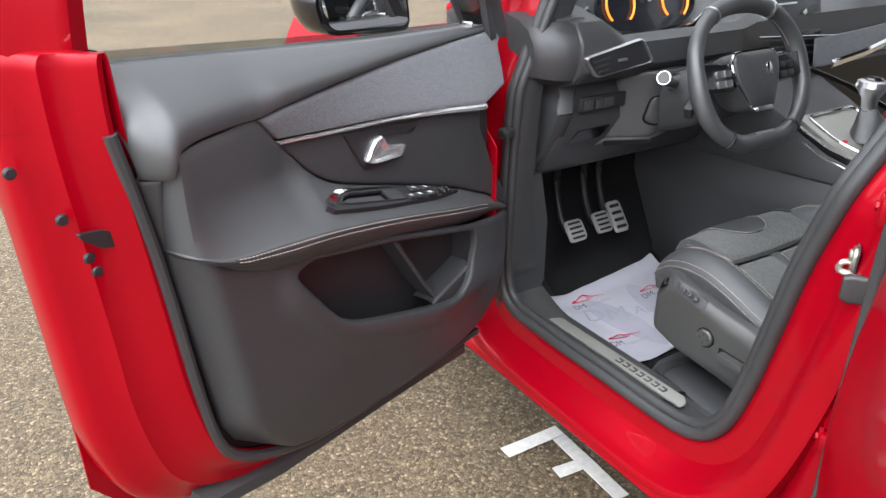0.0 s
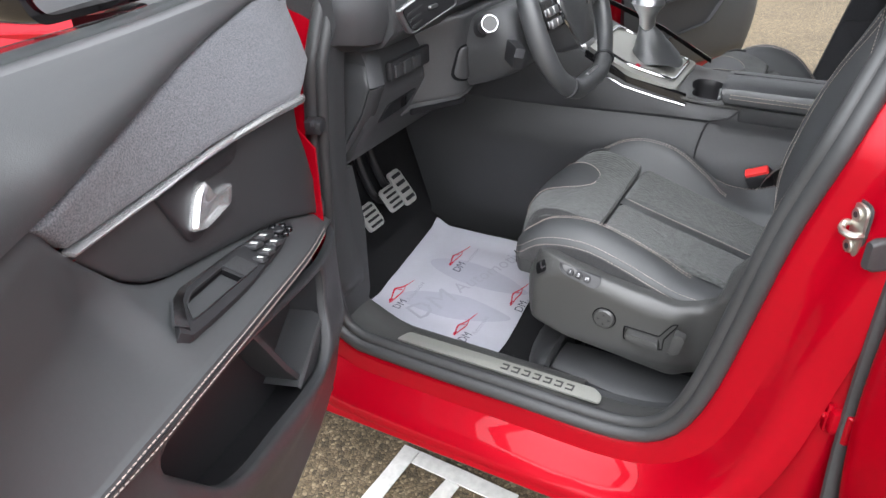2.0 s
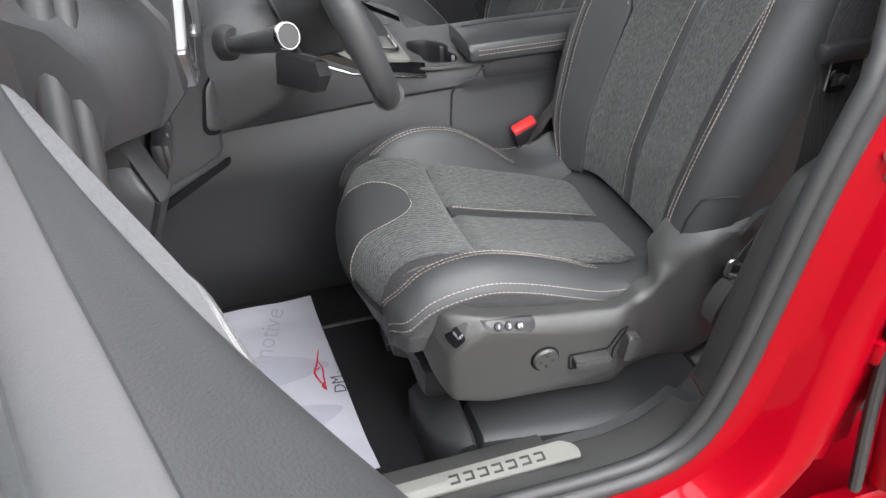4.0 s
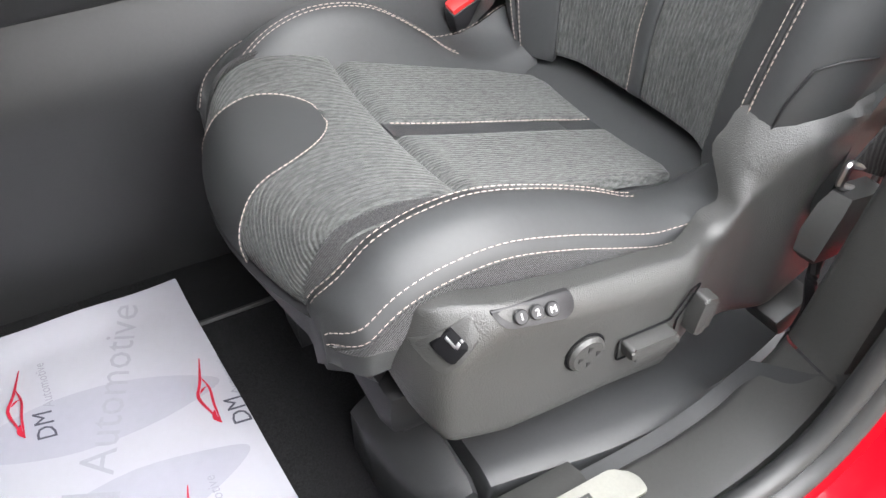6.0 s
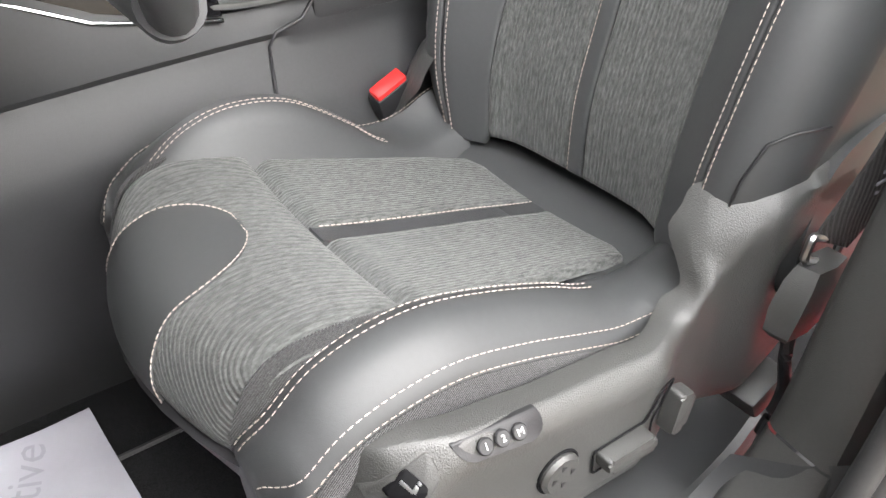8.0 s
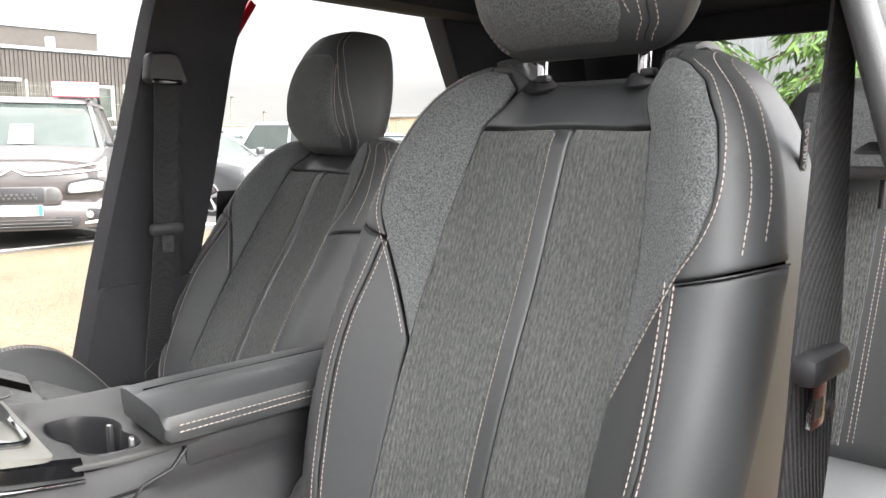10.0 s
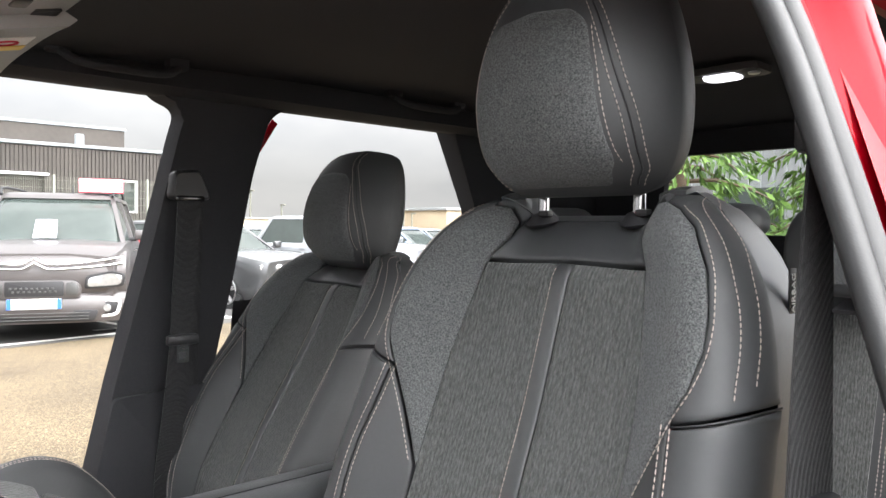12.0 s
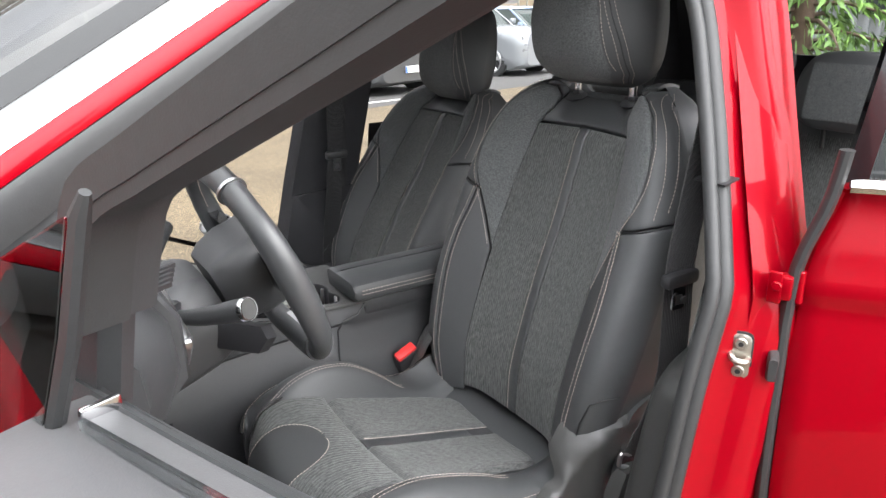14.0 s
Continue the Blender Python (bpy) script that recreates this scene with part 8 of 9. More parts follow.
belt_l = thing("seat_belt", (-0.70, -0.02, 1.22), "black driver's seat belt hanging beside the seat", "seat belt", group="front seat belts")
part("upper_guide", box((-0.662, -0.10, 1.24), (0.022, 0.08, 0.07), 0.01), DARK, belt_l)
part("webbing", webbing([(-0.668, -0.085, 1.235), (-0.678, -0.055, 1.15), (-0.690, -0.02, 1.05), (-0.700, 0.008, 0.955), (-0.698, 0.004, 0.86), (-0.690, -0.004, 0.76), (-0.682, 0.010, 0.69), (-0.676, 0.034, 0.645), (-0.672, 0.042, 0.625)], 0.046, twist=lambda t: 0.35 * math.sin(2.4 * t)), BELT, belt_l, "black woven webbing")
belt_tongue(belt_l, (-0.706, 0.014, 0.936), -1)
part("stop_button", cyl((-0.712, 0.012, 0.905), (-1, 0, 0), 0.006, 0.004, 14, 0.001), DARK, belt_l)
part("anchor_loop", tube([Vector((-0.668, y, z)) for y, z in round_poly([(0.012, 0.615), (0.066, 0.640), (0.070, 0.618), (0.018, 0.592)], 0.006)], 0.004, 8, closed=True), SATIN, belt_l, "steel belt anchor loop")
part("anchor_sleeve", loft([[Vector((-0.672 + dx * k, y + dy * k, z)) for dx, dy in ((-0.013, -0.024), (0.010, -0.026), (0.013, 0.0), (0.010, 0.026), (-0.013, 0.024), (-0.016, 0.0))] for y, z, k in ((0.046, 0.610, 0.85), (0.050, 0.598, 1.1), (0.060, 0.572, 1.15), (0.066, 0.550, 1.0), (0.068, 0.540, 0.6))]), HARD, belt_l, "grey padded sleeve over the belt anchor")
part("anchor_cable", tube(curve3([(-0.676, 0.070, 0.545), (-0.680, 0.074, 0.52), (-0.682, 0.062, 0.47), (-0.68, 0.075, 0.42)], 20), 0.006, 8), DARK, belt_l, "black cable below the belt anchor")
tagm = bmesh.new()
for i in range(7):
    box((-0.6905 + 0.0025 * i * 0.55, 0.0115 - 0.0006 * i, 0.735 - i * 0.011), (0.0012, 0.014 + 0.006 * (i % 3), 0.0025), bm=tagm)
part("printed_lines", tagm, INK_GREY, belt_l, "small grey print on the webbing")

# sill trim sweeping up into the lower trim of the near centre pillar
SWEEP = [(0.36, 0.404, -0.704), (0.30, 0.404, -0.704), (0.245, 0.408, -0.705), (0.195, 0.424, -0.706), (0.160, 0.452, -0.706), (0.136, 0.492, -0.708), (0.126, 0.54, -0.710), (0.114, 0.61, -0.712), (0.099, 0.69, -0.715), (0.084, 0.76, -0.718), (0.066, 0.802, -0.720), (0.030, 0.822, -0.715), (-0.03, 0.828, -0.70)]


def swept(name, k0, k1, n, label):
    rings = []
    for i in range(n + 1):
        k = lerp(k0, k1, i / n)
        ks = range(len(SWEEP))
        y, z, xi = (interp(k, ks, [row[j] for row in SWEEP]) for j in range(3))
        y1, z1 = (interp(min(k + 0.2, len(SWEEP) - 1), ks, [row[j] for row in SWEEP]) for j in range(2))
        y0, z0 = (interp(max(k - 0.2, 0), ks, [row[j] for row in SWEEP]) for j in range(2))
        d = Vector((0, y1 - y0, z1 - z0)).normalized()
        away = Vector((0, d.z, -d.y)) * -1
        if away.dot(Vector((0, 0.4 - y, 0.9 - z))) > 0:
            away = -away
        c = Vector((0, y, z))
        lean = 0.010 * smooth01((k - 3.5) / 2)
        rings.append([c + away * a + Vector((x, 0, 0)) for x, a in ((xi + 0.012, 0.075 + lean), (xi + 0.006, 0.012 + lean), (xi, 0.004 + lean), (xi - 0.006, lean), (-0.74, 0.002), (-0.762, -0.002), (-0.769, 0.0), (-0.774, 0.008), (-0.785, 0.022))])
    return part(name, loft(rings, closed=False), HARD, car, label)


swept("sill_trim_end", 0.0, 4.97, 24, "dark grey grained sill trim curving up")
swept("pillar_trim", 5.03, 12.0, 36, "dark grey grained lower pillar trim")
part("pillar_trim_upper", loft([[Vector((side_x(z) + x, f + y, z)) for x, y in ((0.028, -0.045), (0.036, -0.10), (0.042, -0.17), (0.044, -0.20), (0.030, -0.20), (0.022, -0.06))] for z, f in ((0.83, 0.05), (0.95, 0.03), (1.1, 0.0), (1.25, -0.03), (1.36, -0.04), (1.44, -0.03))]), LINER, car, "black upper pillar trim")
part("seal_joint", box((-0.742, 0.006, 1.088), (0.05, 0.03, 0.0025), 0.0, Matrix.Rotation(-0.2, 4, "X")), DARK, car)

# ---- rear left door, standing open ----
RD_O, RD_U, RD_N = Vector((-0.856, -0.052, 0)), Vector((-0.82, -0.572, 0)).normalized(), Vector((-0.572, 0.82, 0)).normalized()


def rd(s, n, z):
    """Rear door place: s from its leading edge, n outwards, z up."""
    return RD_O + RD_U * s + RD_N * n + Vector((0, 0, z))


rear_door = thing("rear_door", rd(0.0, -0.05, 0.40), "open red rear door with chrome window strip", "car door")


def lead(z):
    """The leading edge leans with the pillar."""
    return interp(z, [0.36, 0.57, 0.80, 0.98, 1.084, 1.28, 1.42], [0.02, -0.004, -0.010, -0.006, 0.022, 0.045, 0.075])


def rd_skin(u, v):
    z = lerp(0.36, 1.085, v)
    s = lead(z) + u * (0.95 - lead(z))
    crease = 0.012 * smooth01((z - 0.93) / 0.02) - 0.020 * smooth01((z - 0.965) / 0.12)
    belly = 0.030 * math.sin(math.pi * min(1.0, max(0.0, (z - 0.36) / 0.62))) ** 0.8
    hem = -0.012 * (1 - min(1.0, u / 0.012)) ** 2
    return rd(s, crease + belly - 0.012 + hem, z)


part("outer_skin", grid(rd_skin, 60, 50, 0.005), RED, rear_door, "glossy red outer skin with pressed crease")
part("edge_fold", loft([[rd(lead(z) + ds, n, z) for ds, n in ((0.004, -0.006), (0.0, -0.016), (0.004, -0.045), (0.02, -0.08), (0.05, -0.10))] for z in [lerp(0.36, 1.085, i / 20) for i in range(21)]], closed=False), RED, rear_door, "red folded leading edge")
part("edge_rubber", loft([[rd(lead(z) - 0.010 + 0.009 * math.cos(a), 0.002 + 0.012 * math.sin(a), z) for a in [2 * math.pi * k / 10 for k in range(10)]] for z in [lerp(0.36, 1.14, i / 30) for i in range(31)]]), RUBBER, rear_door, "black rubber seal on the door edge")
part("inner_panel", grid(lambda u, v: rd(lerp(0.04, 0.93, u), -0.11, lerp(0.38, 1.09, v)), 6, 6, 0.02), SOFT, rear_door, "black inner door panel")
part("chrome_strip", loft([[rd(s, n, z + 0.004 * s) for n, z in ((-0.012, 1.086), (0.002, 1.087), (0.006, 1.095), (-0.002, 1.103), (-0.014, 1.104))] for s in (0.030, 0.3, 0.6, 0.95)]), CHROME, rear_door, "chrome strip under the window")


def rd_bar(s0, s1, z0, z1, w, name):
    return part(name, loft([[rd(lerp(s0, s1, t) + ds, n - 0.16 * max(0.0, lerp(z0, z1, t) - 1.1), lerp(z0, z1, t)) for ds, n in ((0, 0.0), (w, -0.002), (w, -0.04), (0, -0.035))] for t in [i / 8 for i in range(9)]]), GLOSS, rear_door, "black window frame")


rd_bar(0.022, 0.075, 1.10, 1.44, 0.026, "frame_post")
rd_bar(0.90, 0.70, 1.10, 1.44, 0.04, "frame_post")
part("frame_top", loft([[rd(lerp(0.075, 0.74, t), -0.054 + dn, 1.43 + 0.02 * math.sin(math.pi * t) + dz) for dn, dz in ((0, 0), (0.01, 0.03), (-0.03, 0.03), (-0.03, 0))] for t in [i / 8 for i in range(9)]]), GLOSS, rear_door, "black window frame head")
rgl = part("window_glass", grid(lambda u, v: rd(lerp(lerp(0.04, 0.09, v), lerp(0.91, 0.72, v), u), -0.018 - 0.055 * v, lerp(1.095, 1.44, v)), 8, 8, 0.004), TINTED, rear_door, "dark tinted side window")
rgl.visible_shadow = False
for z in (0.957, 0.60):
    hg = part("hinge", box((-0.840, -0.030, z), (0.016, 0.024, 0.034), 0.004, Matrix.Rotation(0.5, 4, "Z")), RED, rear_door, "red painted door hinge")
    part("hinge_pin", cyl((-0.852, -0.042, z - 0.023), (0, 0, 1), 0.0055, 0.046, 14, 0.002), RED, hg)
    part("hinge_bolt", cyl((-0.836, -0.014, z + 0.004), (-0.5, 0.85, 0), 0.007, 0.006, 6, 0.0015), RED, hg)
    part("hinge_leaf", box((-0.833, -0.016, z), (0.018, 0.008, 0.044), 0.003, Matrix.Rotation(0.3, 4, "Z")), RED, hg)
part("buffer", loft([[Vector((-0.848, -0.012, 0.847)) + RD_U * (a * k) + Vector((0, 0, b * k)) + RD_N * n for a, b in round_poly([(-0.007, -0.020), (0.007, -0.020), (0.007, 0.020), (-0.007, 0.020)], 0.006)] for k, n in ((1.0, -0.03), (1.0, 0.004), (0.8, 0.012))]), RUBBER, rear_door, "black rubber wiring sleeve")

# ---- passenger door, standing open ----
PD_O, PD_U, PD_N = Vector((0.86, 0.78, 0)), Vector((0.905, -0.425, 0)).normalized(), Vector((-0.425, -0.905, 0)).normalized()


def pd(s, n, z):
    return PD_O + PD_U * s + PD_N * n + Vector((0, 0, z))


pdoor = thing("passenger_door", pd(0.0, 0.0, 0.40), "open red passenger door with black inner panel", "car door")
part("shell", loft([[pd(0.45 + (a - 0.45) * k, n, 0.76 + (b - 0.76) * k) for a, b in round_poly([(0.0, 0.38), (0.72, 0.35), (0.90, 0.56), (0.94, 1.09), (0.0, 1.07)], [0.06, 0.12, 0.1, 0.04, 0.03])] for k, n in ((0.93, -0.02), (0.97, -0.03), (1.0, -0.06), (1.0, -0.12), (0.96, -0.15))]), RED, pdoor, "red door shell")
part("lower_panel", grid(puffed(lambda u, v: (pd(lerp(0.05, 0.86, u), 0.03 * math.sin(math.pi * v), lerp(0.42, 0.80, v)), Vector((PD_N.x, PD_N.y, 0))), 0.08, 0.02), 16, 12, 0.03), SOFT, pdoor, "black moulded lower panel")
part("armrest", loft([[pd(s, n, z + 0.08 * s) for n, z in ((0.0, 0.86), (0.05, 0.85), (0.065, 0.83), (0.06, 0.79), (0.0, 0.77))] for s in (0.03, 0.1, 0.4, 0.7, 0.84)]), LEATHER_SMOOTH, pdoor, "padded black armrest")
part("felt_insert", grid(lambda u, v: pd(lerp(0.04, 0.70, u), 0.008, lerp(0.92, 1.04, v) + 0.03 * u), 12, 6, 0.02), FELT_DOOR, pdoor, "speckled grey felt insert")
part("upper_roll", loft([[pd(s, n, z) for n, z in ((-0.02, 1.02), (0.012, 1.03), (0.016, 1.06), (0.0, 1.10), (-0.04, 1.105))] for s in (0.02, 0.3, 0.6, 0.90)]), LEATHER, pdoor, "black padded top roll")
part("map_pocket", loft([[pd(lerp(0.38, a, k), n, lerp(0.62, b, k)) for a, b in round_poly([(0.12, 0.56), (0.50, 0.60), (0.62, 0.72), (0.12, 0.70)], 0.03)] for k, n in ((1.06, 0.028), (1.04, 0.044), (1.0, 0.044), (0.96, 0.03), (0.3, 0.031))]), DARK, pdoor, "dark open map pocket")
part("pull_handle", box(pd(0.30, 0.018, 0.955), (0.09, 0.02, 0.03), 0.008, Matrix.Rotation(-0.44, 4, "Z")), CHROME, pdoor, "chrome inner handle")


# ---- car park round about ----
GREY_PAINT = shader("grey_metallic_paint", (0.088, 0.080, 0.080), 0.42, metal=0.35, var=0.05, scale=900, coat=0.45, big=0.05)
BLACK_PAINT = shader("black_car_paint", (0.016, 0.017, 0.019), 0.3, metal=0.2, var=0.05, scale=900, coat=1.0, big=0.05)
DARK_PAINT = shader("dark_grey_paint", (0.075, 0.078, 0.082), 0.3, metal=0.4, var=0.05, scale=900, coat=1.0, big=0.05)
SILVER = shader("silver_car_paint", (0.34, 0.36, 0.38), 0.3, metal=0.5, var=0.04, scale=900, coat=1.0, big=0.04)
PALE_BLUE = shader("pale_blue_paint", (0.28, 0.36, 0.50), 0.35, metal=0.3, var=0.04, scale=900, coat=1.0, big=0.04)
LENS = shader("clear_lamp_lens", (0.45, 0.46, 0.47), 0.12, metal=0.6, var=0.3, scale=30, coat=1.0, rough_var=0.05)
SIGN_RED = shader("red_sign_paint", (0.62, 0.06, 0.09), 0.5, var=0.05, scale=60)
PLATE_BLUE = shader("blue_plate_band", (0.03, 0.14, 0.55), 0.5, var=0.05, scale=60)
CALLIPER = shader("red_calliper_paint", (0.5, 0.01, 0.03), 0.4, var=0.05, scale=60)


def gz(x):
    """The car park falls away gently."""
    return -0.0215 * max(0.0, min(18.0, x) - 1.4)


def moved(bm, M):
    for v in bm.verts:
        v.co = M @ v.co
    return bm


def wheel(parent, M, x, y, r, side, spokes=5, calliper=False):
    w = part("wheel", moved(tube([Vector((x, y + (r - 0.055) * math.cos(a), r + (r - 0.055) * math.sin(a))) for a in [2 * math.pi * k / 28 for k in range(28)]], 0.062, 8, closed=True, flat=1.3), M), RUBBER, parent, "black tyre")
    part("rim", moved(tube([Vector((x + side * 0.05, y + (r - 0.11) * math.cos(a), r + (r - 0.11) * math.sin(a))) for a in [2 * math.pi * k / 28 for k in range(28)]], 0.016, 6, closed=True), M), SATIN, w)
    part("disc", moved(cyl((x + side * 0.0, y, r), (side, 0, 0), r - 0.13, 0.02, 20), M), DARK, w)
    sp = bmesh.new()
    for k in range(spokes):
        a = 2 * math.pi * k / spokes + 0.3
        for off in (-0.10, 0.10):
            tube([Vector((x + side * 0.062, y, r)), Vector((x + side * 0.055, y + (r - 0.11) * math.cos(a + off), r + (r - 0.11) * math.sin(a + off)))], 0.016, 6, bm=sp)
    part("spokes", moved(sp, M), SATIN, w, "silver alloy spokes")
    if calliper:
        part("calliper", moved(box((x + side * 0.03, y - 0.12, r + 0.02), (0.03, 0.07, 0.16), 0.01), M), CALLIPER, w, "red brake calliper")
    return w


def parked_car(at, heading, L, W, H, paint, label, hood=0.92, screen=(0.20, -0.15), tail=(-0.80, -0.92), belt=0.95, category="car", bed=0.18, wheel_r=0.33, calliper=False, name="parked_car"):
    """A car standing on the ground: at its middle, heading its front; screen and tail as shares of the half length."""
    h = Vector((heading[0], heading[1], 0)).normalized()
    M = Matrix(((h.y, h.x, 0, at[0]), (-h.x, h.y, 0, at[1]), (0, 0, 1, gz(at[0])), (0, 0, 0, 1)))
    c = thing(name, (at[0], at[1], gz(at[0])), label, category)
    l2, w2 = L / 2, W / 2
    ys = [-1.0, -0.985, -0.93, -0.85, -0.72, -0.6, -0.45, -0.3, -0.1, 0.1, 0.25, 0.4, 0.55, 0.66, 0.78, 0.88, 0.95, 0.985, 1.0]
    rings = []
    for f in ys:
        y = f * l2
        end = max(0.0, (abs(f) - 0.80) / 0.20)
        w = w2 * (1 - 0.16 * end ** 2.5)
        zt = belt if f < screen[0] else lerp(belt, hood - 0.14, ((f - screen[0]) / (1 - screen[0])) ** 2.4)
        if f < tail[0]:
            zt = belt - 0.04 * (tail[0] - f) / (1 + tail[0] + 1e-6)
        zl = bed + 0.10 * end ** 2
        arch = 0.0
        for wy in (0.62, -0.60):
            d = abs(y - wy * l2) / (wheel_r + 0.04)
            arch = max(arch, math.sqrt(max(0.0, 1 - d * d)) * (wheel_r * 2 + 0.03 - zl) if d < 1 else 0.0)
        za = zl + arch
        half = [(w * 0.86, zl), (w * 0.97, max(zl + 0.06, za)), (w * 0.985, max(za + 0.01, zl + 0.2)), (w, lerp(max(za, zl), zt, 0.6)), (w * 0.985, lerp(max(za, zl), zt, 0.82)), (w * 0.93, zt - 0.015), (w * 0.80, zt), (w * 0.4, zt + 0.025)]
        rings.append([M @ Vector((x, y, z)) for x, z in half] + [M @ Vector((-x, y, z)) for x, z in half[::-1]])
    part("body", loft(rings), paint, c, "lower body with bonnet")
    part("underbody", moved(box((0, 0, bed + 0.14), (W * 0.82, L * 0.86, 0.18), 0.04), M), DARK, c)

    def plan(k, z, inset):
        ya, yb = lerp(screen[0], screen[1], k) * l2, lerp(tail[1], tail[0], k) * l2
        w = lerp(w2 * 0.93, w2 * 0.72, k) - inset
        return [M @ Vector((x, y, z)) for x, y in round_poly([(-w, yb + inset), (w, yb + inset), (w * 0.96, ya - inset), (-w * 0.96, ya - inset)], [0.10, 0.10, 0.16, 0.16], 4)]
    part("window_glass", loft([plan(0, belt - 0.02, 0.03), plan(0.5, lerp(belt, H, 0.5), 0.012), plan(0.9, lerp(belt, H, 0.88), 0.012)]), CARGLASS, c, "dark reflecting window band")
    part("roof", loft([plan(0.86, lerp(belt, H, 0.86), 0.0), plan(0.92, lerp(belt, H, 0.93), 0.0), plan(1.0, H - 0.01, 0.03), plan(1.0, H, 0.22)]), paint, c, "curved roof")
    for sd in (-1, 1):
        for k0, k1, pw in ((screen[0], screen[1], 0.05), (lerp(screen[1], tail[0], 0.42), lerp(screen[1], tail[0], 0.45), 0.07), (tail[1], tail[0], 0.12)):
            part("window_pillar", loft([[M @ Vector((sd * (lerp(w2 * 0.93, w2 * 0.72, t) * (0.985 if k0 == screen[0] else 1.0) + dx), lerp(k0, k1, t) * l2 + dy * pw + (-0.05 if k0 == screen[0] else 0.0), lerp(belt - 0.02, H - 0.03, t))) for dx, dy in ((0.0, -0.5), (0.004, 0.0), (0.0, 0.5), (-0.05, 0.5), (-0.05, -0.5))] for t in [i / 5 for i in range(6)]]), paint, c)
        mr = part("door_mirror", moved(box((sd * (w2 + 0.10), (screen[0] - 0.06) * l2 - 0.05, belt + 0.08), (0.17, 0.10, 0.13), 0.035), M), paint, c, "door mirror")
        part("mirror_foot", moved(box((sd * (w2 + 0.0), (screen[0] - 0.06) * l2 - 0.05, belt + 0.03), (0.10, 0.05, 0.05), 0.012), M), DARK, mr)
        for wy in (0.62, -0.60):
            wheel(c, M, sd * (w2 - 0.10), wy * l2, wheel_r, sd, calliper=calliper)
        lm = part("headlight", moved(box((sd * w2 * 0.68, l2 * 0.955, hood - 0.24), (W * 0.22, 0.16, 0.12), 0.035, Matrix.Rotation(-sd * 0.28, 4, "Z")), M), LENS, c, "clear headlight")
        part("lamp_core", moved(cyl((sd * w2 * 0.66, l2 * 0.955 + 0.078, hood - 0.24), (0, 1, 0), 0.035, 0.012, 14), M), DARK, lm)
        for k in (0.30, -0.22):
            part("door_handle", moved(box((sd * (w2 + 0.006), k * l2 - 0.2, belt - 0.13), (0.03, 0.16, 0.025), 0.01), M), paint, c)
        part("tail_lamp", moved(box((sd * w2 * 0.80, -l2 * 0.965, belt - 0.12), (W * 0.16, 0.12, 0.18), 0.03), M), CALLIPER, c, "red tail lamp")
    part("grille", moved(box((0, l2 * 0.985, hood - 0.36), (W * 0.50, 0.06, 0.14), 0.03), M), DARK, c, "dark front grille")
    part("lower_grille", moved(box((0, l2 * 0.985, bed + 0.16), (W * 0.62, 0.06, 0.13), 0.03), M), DARK, c, "dark lower air intake")
    pl = part("plate", moved(box((0, l2 * 1.01 + 0.012, hood - 0.48), (0.52, 0.012, 0.11), 0.003), M), WHITE, c, "white number plate with plain bars")
    for k in range(7):
        part("plate_bar", moved(box((-0.17 + 0.057 * k, l2 * 1.01 + 0.0195, hood - 0.48), (0.036, 0.002, 0.06)), M), INK_GREY, pl)
    for k in (-1, 1):
        part("plate_band", moved(box((k * 0.24, l2 * 1.01 + 0.0195, hood - 0.48), (0.04, 0.002, 0.105)), M), PLATE_BLUE, pl)
    return c, M


# grey van with a sale sign on its roof
VH = Vector((-0.93, 0.37, 0)).normalized()
van_at = Vector((7.85, -1.42, 0)) - VH * 2.15
van, VM = parked_car((van_at.x, van_at.y), VH, 4.2, 1.83, 1.74, GREY_PAINT, "grey metallic van parked with a red and white sale sign", hood=1.12, screen=(0.62, 0.22), tail=(-0.95, -0.985), belt=1.12, category="van", bed=0.22, wheel_r=0.33, name="van")
yf = 2.2


def vface(pts, y, depth, bevel=0.006):
    return moved(prism(pts, lambda a, b, d: (a, y + d - 0.05 * (abs(a) / 0.9) ** 2, b), depth, bevel), VM)


part("bumper", moved(loft([[Vector((x, yf + 0.015 - 0.20 * (abs(x) / 0.9) ** 3 + dy, z)) for z, dy in ((0.24, -0.10), (0.25, -0.01), (0.36, 0.02), (0.50, 0.02), (0.56, -0.02), (0.60, -0.10))] for x in [lerp(-0.88, 0.88, i / 16) for i in range(17)]]), VM), GREY_PAINT, van, "grey front bumper")
gp = part("upper_grille", vface(round_poly([(-0.44, 0.53), (0.44, 0.53), (0.46, 0.63), (0.40, 0.72), (-0.40, 0.72), (-0.46, 0.63)], 0.06), yf + 0.02, 0.03), GREY_PAINT, van, "framed upper grille")
part("grille_mesh", vface(round_poly([(-0.28, 0.55), (0.28, 0.55), (0.28, 0.71), (-0.28, 0.71)], 0.02), yf + 0.05, 0.012, 0.003), DARK, gp)
for k in (-1, 1):
    part("grille_side", vface(round_poly([(k * 0.30, 0.555), (k * 0.41, 0.555), (k * 0.43, 0.63), (k * 0.39, 0.70), (k * 0.30, 0.70)], 0.03), yf + 0.048, 0.006, 0.002), HARD, gp)
for k in range(9):
    for j in range(2):
        part("grille_stud", moved(box((-0.20 + 0.05 * k + 0.025 * j, yf + 0.066, 0.60 + 0.035 * j), (0.026, 0.006, 0.022), 0.002), VM), HARD, gp)
part("low_intake", vface(round_poly([(-0.58, 0.27), (0.58, 0.27), (0.62, 0.39), (-0.62, 0.39)], 0.03), yf + 0.03, 0.012, 0.003), DARK, van, "dark slatted lower intake")
